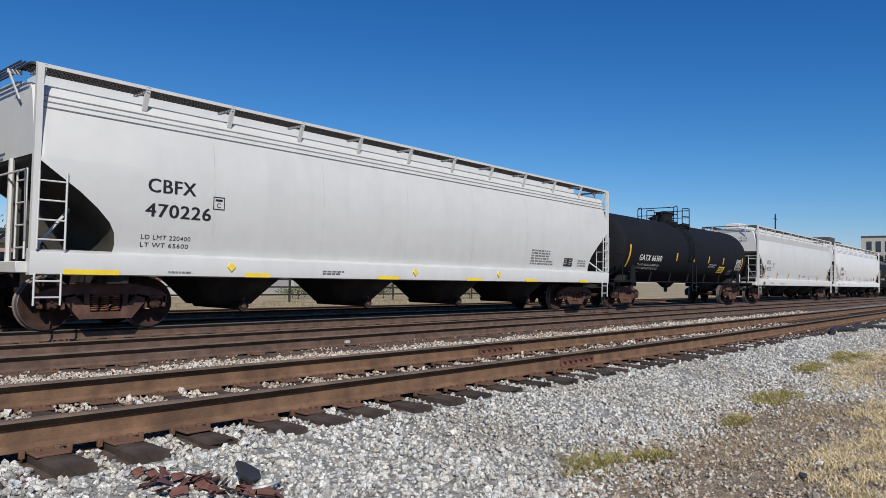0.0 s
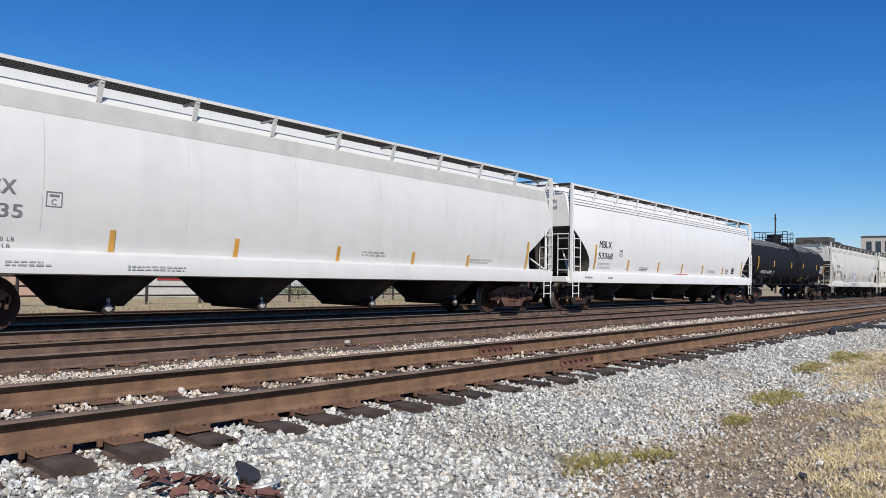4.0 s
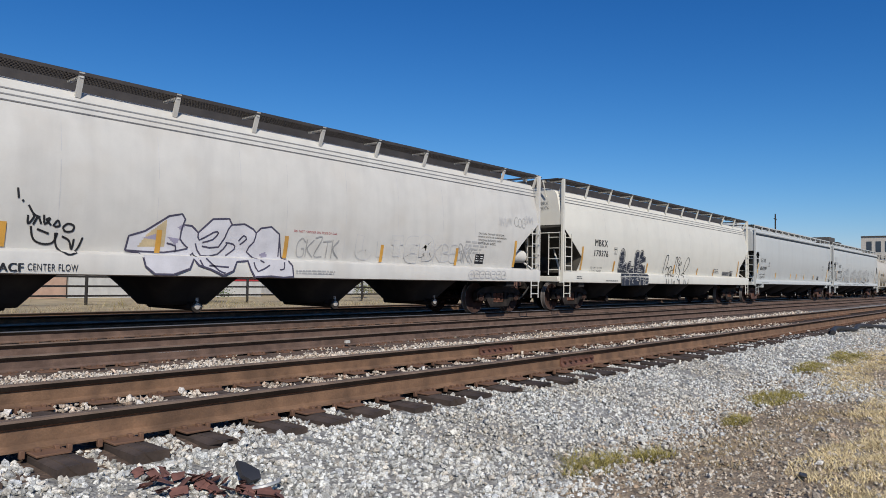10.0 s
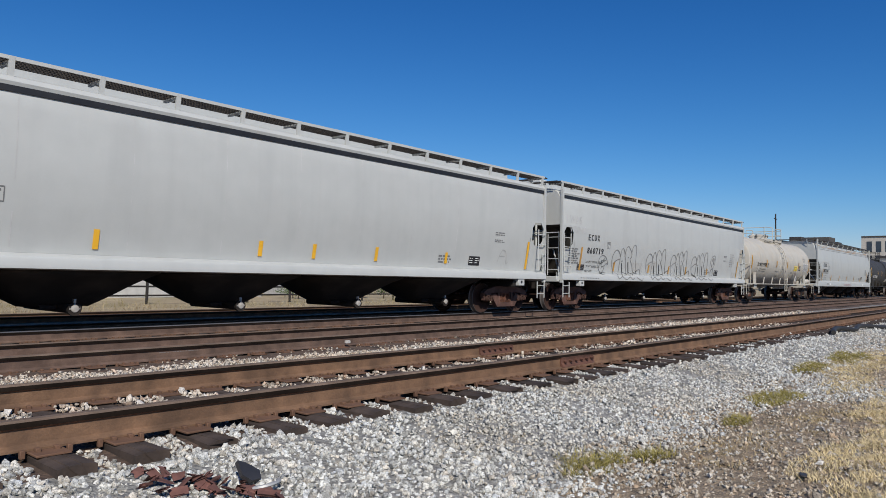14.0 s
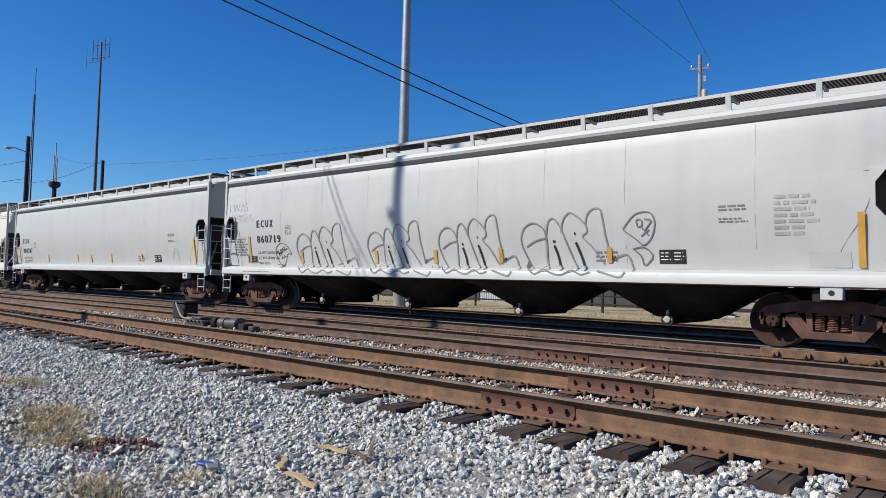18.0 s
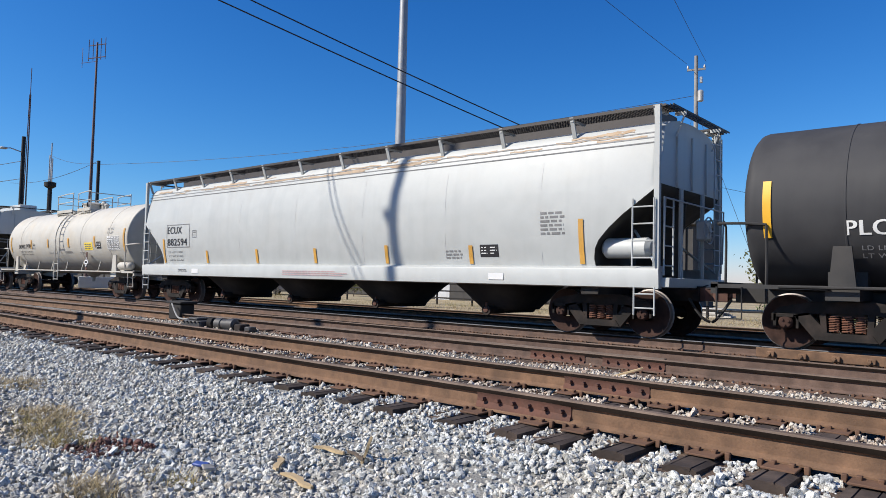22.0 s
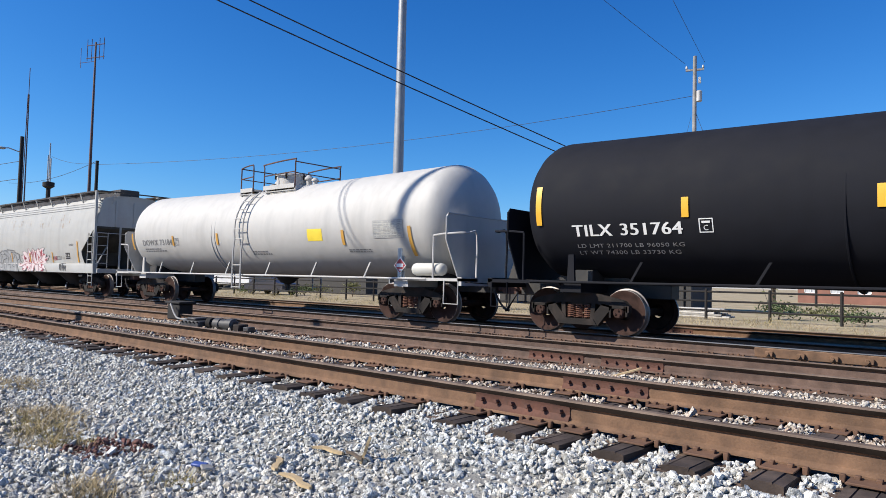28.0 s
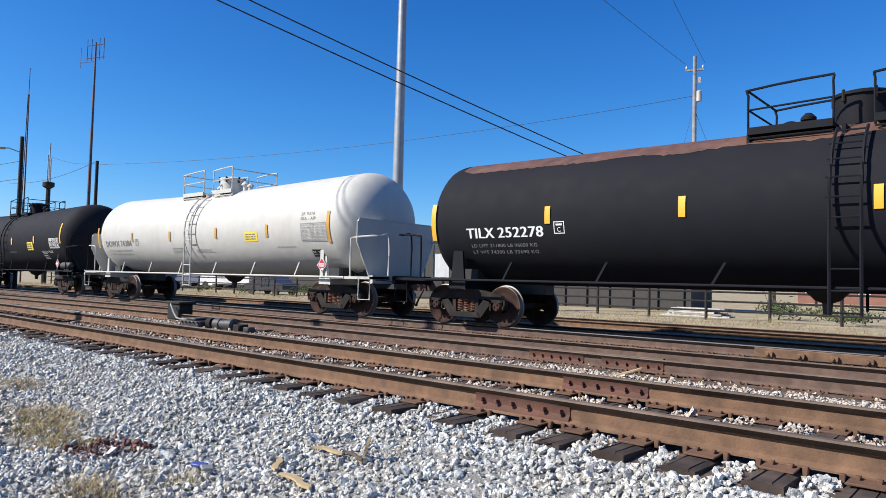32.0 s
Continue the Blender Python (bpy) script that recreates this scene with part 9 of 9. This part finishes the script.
# ---- buildings beyond the fence ----
def building(name, label, x0, x1, y0, y1, h, wall, roof="roof_dark", gable=False, bays=0, door=None, base=-0.3, overhang=0.25, win="glass", win_h=(1.0, 2.2), win_w=1.2):
    b = thing(name, label, "building", pose((x0 + x1) / 2, y0, base))
    w, d = (x1 - x0) / 2, y1 - y0
    t = 0.25
    opens = []
    if bays:
        step = 2 * w / bays
        opens = [(-w + step * (k + 0.5) - win_w / 2, -w + step * (k + 0.5) + win_w / 2, win_h[0], win_h[1]) for k in range(bays)]
    if door:
        opens = [o for o in opens if o[1] < door[0] - w - 0.1 or o[0] > door[1] - w + 0.1] + [(door[0] - w, door[1] - w, 0.0, door[2])]
    opens.sort()
    s, x = Shape(), -w
    for a, c, z0, z1 in opens:
        s.box(x, a, 0, t, 0, h)
        if z0 > 0:
            s.box(a, c, 0, t, 0, z0)
        s.box(a, c, 0, t, z1, h)
        x = c
    s.box(x, w, 0, t, 0, h)
    part("wall", s, wall, b)
    for xx in (-w, w - t):
        part("wall", Shape().box(xx, xx + t, t, d, 0, h), wall, b)
    part("wall", Shape().box(-w, w, d, d + t, 0, h), wall, b)
    for a, c, z0, z1 in opens:
        if z0 > 0:
            wd = part("window", Shape().box(a, c, 0.10, 0.13, z0, z1), win, b)
            part("frame", Shape().box(a, a + 0.07, 0.04, 0.10, z0, z1).box(c - 0.07, c, 0.04, 0.10, z0, z1).box(a, c, 0.04, 0.10, z0, z0 + 0.07).box(a, c, 0.04, 0.10, z1 - 0.07, z1).box((a + c) / 2 - 0.03, (a + c) / 2 + 0.03, 0.04, 0.10, z0, z1), "ink_white", wd)
    if gable:
        part("gable", Shape().prism([(-w, h), (w, h), (0, h + w * 0.42)], "y", 0.02, t), wall, b)
        for sg in (-1, 1):
            part("roof", Shape().prism([(0, h + w * 0.42 + 0.12), (sg * (w + overhang), h - 0.02), (sg * (w + overhang), h + 0.12), (0, h + w * 0.42 + 0.28)], "y", -0.4, d + 0.4), roof, b)
            part("barge_board", Shape().prism([(0, h + w * 0.42 + 0.05), (sg * (w + overhang), h - 0.1), (sg * (w + overhang), h + 0.14), (0, h + w * 0.42 + 0.30)], "y", -0.46, -0.41), "ink_white", b)
    else:
        part("roof", Shape().box(-w - overhang, w + overhang, -overhang, d + overhang, h, h + 0.25, 0.03), roof, b)
    return b


wh = building("warehouse", "dark metal warehouse with ribbed pale doors", -38.0, -14.1, 36.6, 39.4, 4.6, "metal_siding_dark", door=(9.3, 11.4, 3.2))
s = Shape()
for k in range(14):
    part("door_rib", Shape().box(-2.65 + k * 0.15, -2.57 + k * 0.15, 0.08, 0.12, 0, 3.2), "metal_siding", wh)
s.box(-2.67, -0.53, 0.12, 0.16, 0, 3.2)
part("ribbed_door", s, "metal_siding", wh)
part("ribbed_door", Shape().box(-6.2, -4.9, -0.04, -0.004, 0, 3.2, 0.01), "metal_siding", wh)
part("ribbed_door", Shape().box(-10.4, -8.8, -0.04, -0.004, 0, 3.2, 0.01), "metal_siding", wh)
for u in [-0.1 + 1.45 * k for k in range(9)]:
    part("wall_post", Shape().box(u - 0.09, u + 0.09, -0.12, -0.004, 0, 4.5, 0.01), "metal_siding_dark", wh)
building("storage_shed", "long dark storage shed behind parked vans", -112.0, -44.0, 41.0, 50.0, 4.2, "metal_siding_dark")
building("brick_house", "red brick building with a gabled roof and white trim", -11.4, -0.8, 140.0, 160.0, 2.4, "brick", gable=True, bays=3, win_h=(0.7, 1.7))
building("brick_shed", "long low red brick building beyond the fence", -12.0, 9.0, 84.0, 96.0, 3.0, "brick", bays=6)
building("brick_store", "plain red brick building with a flat roof", -19.0, -9.5, 78.0, 92.0, 3.4, "brick", bays=4, win="metal_siding")
pk = building("office_block", "distant pale office block with a window grid", -36.0, -26.0, 157.0, 172.0, 7.0, "concrete", bays=8, win_h=(4.6, 6.2), win_w=0.95)
part("sign_band", Shape().box(-4.6, 3.0, 0.3, 0.5, 7.3, 8.0), "ink_white", pk)
building("office_block", "distant brick tower beside the office block", -25.6, -23.0, 158.0, 166.0, 8.2, "brick")
wb = building("white_building", "long plain white low building with a red band", 14.2, 25.6, 37.0, 47.0, 3.6, "white_wall")
part("red_band", Shape().box(-1.1, 5.7, -0.03, -0.004, 0.95, 1.35), "ink_red", wb)
building("brown_shed", "low pinkish brown block building with a flat roof", 7.6, 14.1, 37.0, 45.0, 2.6, "pink_block", door=(1.2, 2.3, 2.1))
building("tan_shed", "tan block shed beyond the fence", 3.5, 8.5, 44.0, 52.0, 3.0, "tan_wall", bays=2)
building("grey_shed", "grey corrugated shed beyond the fence", 30.0, 37.5, 40.0, 48.0, 3.4, "metal_siding", bays=3)
twr = building("tower_block", "distant pale tower block with dark window strips", 212.0, 232.0, 22.5, 36.0, 14.4, "concrete", bays=0)
for r in range(3):
    for k in range(6):
        part("window", Shape().box(-10.06, -10.0, 0.8 + k * 2.1, 2.0 + k * 2.1, 3.0 + 3.7 * r, 5.8 + 3.7 * r), "glass", twr)
        part("window", Shape().box(-8.6 + k * 3.0, -7.2 + k * 3.0, -0.06, 0.0, 3.0 + 3.7 * r, 5.8 + 3.7 * r), "glass", twr)
ht = building("tan_tower", "distant tan building with a stepped dark roof", 174.0, 190.0, 35.0, 47.0, 10.4, "tan_wall", bays=5, win_h=(7.4, 9.2))
part("roof_box", Shape().box(-7.5, -2, 1, 8, 10.65, 12.3, 0.05), "roof_dark", ht)
part("roof_box", Shape().box(1, 5, 1, 8, 10.65, 11.6, 0.05), "metal_siding_dark", ht)
bc = thing("container", "pale blue-grey freight container by the track", "container", pose(-55.2, 23.4, -0.3, 0, 0, 66))
part("box", Shape().box(-1.5, 1.5, -0.6, 0.6, 0.1, 0.95, 0.02), "white_cool", bc)
for k in range(12):
    part("rib", Shape().box(-1.4 + k * 0.25, -1.32 + k * 0.25, -0.63, -0.6, 0.12, 0.92), "white_cool", bc)
tr = thing("trailer", "long white box trailer parked before red brick", "trailer", pose(-3.0, 60.0, -0.3))
part("box", Shape().box(-2.0, 2.0, -1.2, 1.2, 0.15, 0.85, 0.03), "car_white", tr)
for u in (-1.4, 1.4):
    part("wheel", Shape().lathe([(-1.2, 0.2), (-1.0, 0.2)], (u, 0, 0.2), "y", 14), "black_part", tr)


def car_parked(x, y, rz, paint, label):
    c = thing("parked_car", label, "car", pose(x, y, -0.3, 0, 0, rz))
    body = [(-2.1, 0.35), (-2.15, 0.75), (-1.4, 0.85), (-0.9, 1.38), (0.7, 1.40), (1.35, 0.92), (2.1, 0.80), (2.15, 0.40)]
    part("body", Shape().prism(body, "y", -0.85, 0.85), paint, c)
    for sg in (-1, 1):
        part("side_window", Shape().prism([(-1.2, 0.90), (-0.85, 1.30), (0.62, 1.32), (1.1, 0.94)], "y", sg * 0.855, sg * 0.862), "glass", c)
        for u in (-1.35, 1.35):
            part("wheel", Shape().lathe([(sg * 0.66, 0.32), (sg * 0.87, 0.32)], (u, 0, 0.32), "y", 16), "black_part", c)


car_parked(-43.5, 31.0, 5, "car_dark", "dark car parked beyond the fence")


def van_parked(x, y, rz, paint, label):
    """A box van: cab, tall load box, windows, wheels."""
    c = thing("parked_van", label, "van", pose(x, y, -0.3, 0, 0, rz), "parked vans")
    part("cab", Shape().prism([(-3.0, 0.4), (-3.05, 1.1), (-2.6, 1.25), (-2.1, 2.0), (-1.35, 2.05), (-1.35, 0.4)], "y", -0.95, 0.95), paint, c)
    part("load_box", Shape().box(-1.3, 3.0, -1.05, 1.05, 0.55, 2.7, 0.03), paint, c)
    part("bumper", Shape().box(-3.15, -2.95, -0.95, 0.95, 0.4, 0.62, 0.02), "black_part", c)
    for sg in (-1, 1):
        part("side_window", Shape().prism([(-2.45, 1.28), (-2.05, 1.9), (-1.5, 1.92), (-1.5, 1.28)], "y", sg * 0.955, sg * 0.962), "glass", c)
        for u in (-2.2, 1.9):
            part("wheel", Shape().lathe([(sg * 0.72, 0.38), (sg * 0.97, 0.38)], (u, 0, 0.38), "y", 16), "black_part", c)


for x, y, rz, pt, lb in ((-71.5, 34.8, 20, "car_white", "white box van parked before a dark shed"), (-66.5, 35.6, 100, "car_white", "white box van parked nose out by a shed"), (-62.6, 34.2, 60, "car_white", "white box van parked beside the fence"),
                         (-56.0, 35.5, 15, "car_white", "white box van parked in the yard behind weeds")):
    van_parked(x, y, rz, pt, lb)
pile = thing("timber_stack", "low stack of whitish boards beyond the fence", "stack", pose(-11.75, 31.2, -0.3, 0, 0, 5))
for k in range(25):
    r = k % 5
    part("board", Shape().box(-1.5 + 0.17 * (k * 7 % 4) + 0.12 * (k // 5), 1.5 - 0.21 * (k * 5 % 4) - 0.1 * (k // 5), -0.5 + r * 0.2, -0.33 + r * 0.2, 0.08 * (k // 5) + 0.0, 0.08 * (k // 5) + 0.07, 0.005), "white_pile", pile,
         at=pose(0, 0, 0, 0, 0, 2.5 * math.sin(k * 2.3)))


# ---- bushes and small trees beyond the fence ----
def bush(x, y, r, h, mat, seed, tree=False):
    rnd = random.Random(seed)
    b = thing("tree" if tree else "bush", ("small tree with olive leaves beyond the fence" if mat == "leaf_olive" else "leafy green small tree beyond the fence") if tree else
              ("olive weedy bush beyond the fence" if mat == "leaf_olive" else "dark green bush beyond the fence"), "tree" if tree else "bush", pose(x, y, -0.3))
    s = Shape()
    tips = []
    s.tube([(0, 0, -0.05), (0.05, 0, h * 0.4), (0, 0.05, h * 0.75)], [0.05 * h, 0.035 * h, 0.015 * h], 7)
    for k in range(7):
        a, q = rnd.uniform(0, 6.28), rnd.uniform(0.4, 0.95)
        z0 = h * rnd.uniform(0.15, 0.6)
        e = (r * q * math.cos(a), r * q * math.sin(a), z0 + h * rnd.uniform(0.15, 0.4))
        s.tube([(0.02, 0, z0), tuple(c * 0.5 for c in e[:2]) + (z0 + (e[2] - z0) * 0.4,), e], [0.02 * h, 0.012 * h, 0.004 * h], 5)
        tips.append(e)
    part("trunk", s, "bark", b)
    lv, lf = [], []
    for k in range(700):
        e = rnd.choice(tips + [(0, 0, h * 0.8)])
        c = Vector(e) + Vector((rnd.gauss(0, 0.3 * r), rnd.gauss(0, 0.3 * r), rnd.gauss(0, 0.16 * h)))
        if c.z < 0.05:
            c.z = 0.05 + rnd.random() * 0.2
        d = Vector((rnd.gauss(0, 1), rnd.gauss(0, 1), rnd.gauss(0, 1))).normalized()
        o = d.orthogonal().normalized()
        q = rnd.uniform(0.05, 0.12) * (1 + 0.25 * h) if tree else rnd.uniform(0.03, 0.08)
        n = len(lv)
        lv += [tuple(c - d * q), tuple(c + o * q * 0.45), tuple(c + d * q), tuple(c - o * q * 0.45)]
        lf.append((n, n + 1, n + 2, n + 3))
    me = bpy.data.meshes.new("leaves")
    me.from_pydata(lv, [], lf)
    me.materials.append(M[mat])
    part("leaves", me, mat, b)


rb = random.Random(91)
for k in range(44):
    x = -45 + k * 2.25 + rb.uniform(-1.2, 1.2)
    if -37 < x < -9.8 or (5 < x < 24 and k % 4):
        continue
    bush(x, rb.uniform(30.0, 34.5), rb.uniform(0.5, 1.1), rb.uniform(0.45, 1.15), "leaf" if k % 2 == 0 else "leaf_olive", 300 + k)
for k in range(9):
    bush(-76 + 2.7 * k + rb.uniform(-0.8, 0.8), rb.uniform(30.2, 31.6), rb.uniform(0.5, 0.9), rb.uniform(0.3, 0.8), "leaf_olive" if k % 3 else "leaf", 380 + k)
for k, (x, y, h) in enumerate(((-47, 46, 4.0), (-17, 62, 4.5), (10, 56, 4.2), (19, 60, 4.5), (27, 55, 4.0), (38, 52, 4.2), (46, 50, 3.6), (-2, 110, 5), (52, 60, 4), (60, 58, 4))):
    bush(x, y, h * 0.45, h, "leaf_olive" if k % 2 else "leaf", 400 + k, True)


# ---- what moves ----
def travel(t):
    s = t - 16.0
    return SPEED * (s + 0.0001 * s * s)


def motions():
    for car, x0 in CARS:
        walk(car, [(t, pose(x0 - travel(t), AXLE_Y, 0)) for t in (0.0, 8.0, 16.0, 24.0, 32.0)])
    where = {car.name: x0 for car, x0 in CARS}
    step = 1.25
    for w, car, off in ROLLING:
        # wheels turn with the way rolled; rows are close together while the car is near
        mid = (where[car.name] + 8.0) / SPEED + 16.0
        a, b = max(0.0, mid - 5.0), min(32.0, mid + 5.0)
        times = [0.0]
        if b > a:
            n = max(1, int((b - a) * SPEED / 0.457 / step))
            times += [a + (b - a) * k / n for k in range(n + 1)]
        times.append(32.0)
        rows, last = [], None
        for t in times:
            if last is not None and frame(t) <= frame(last):
                continue
            last = t
            tt = min(max(t, a), b)
            rows.append((t, pose(off, 0, 0.457, 0, -math.degrees((travel(tt) - travel(a)) / 0.457), 0)))
        walk(w, rows)


motions()
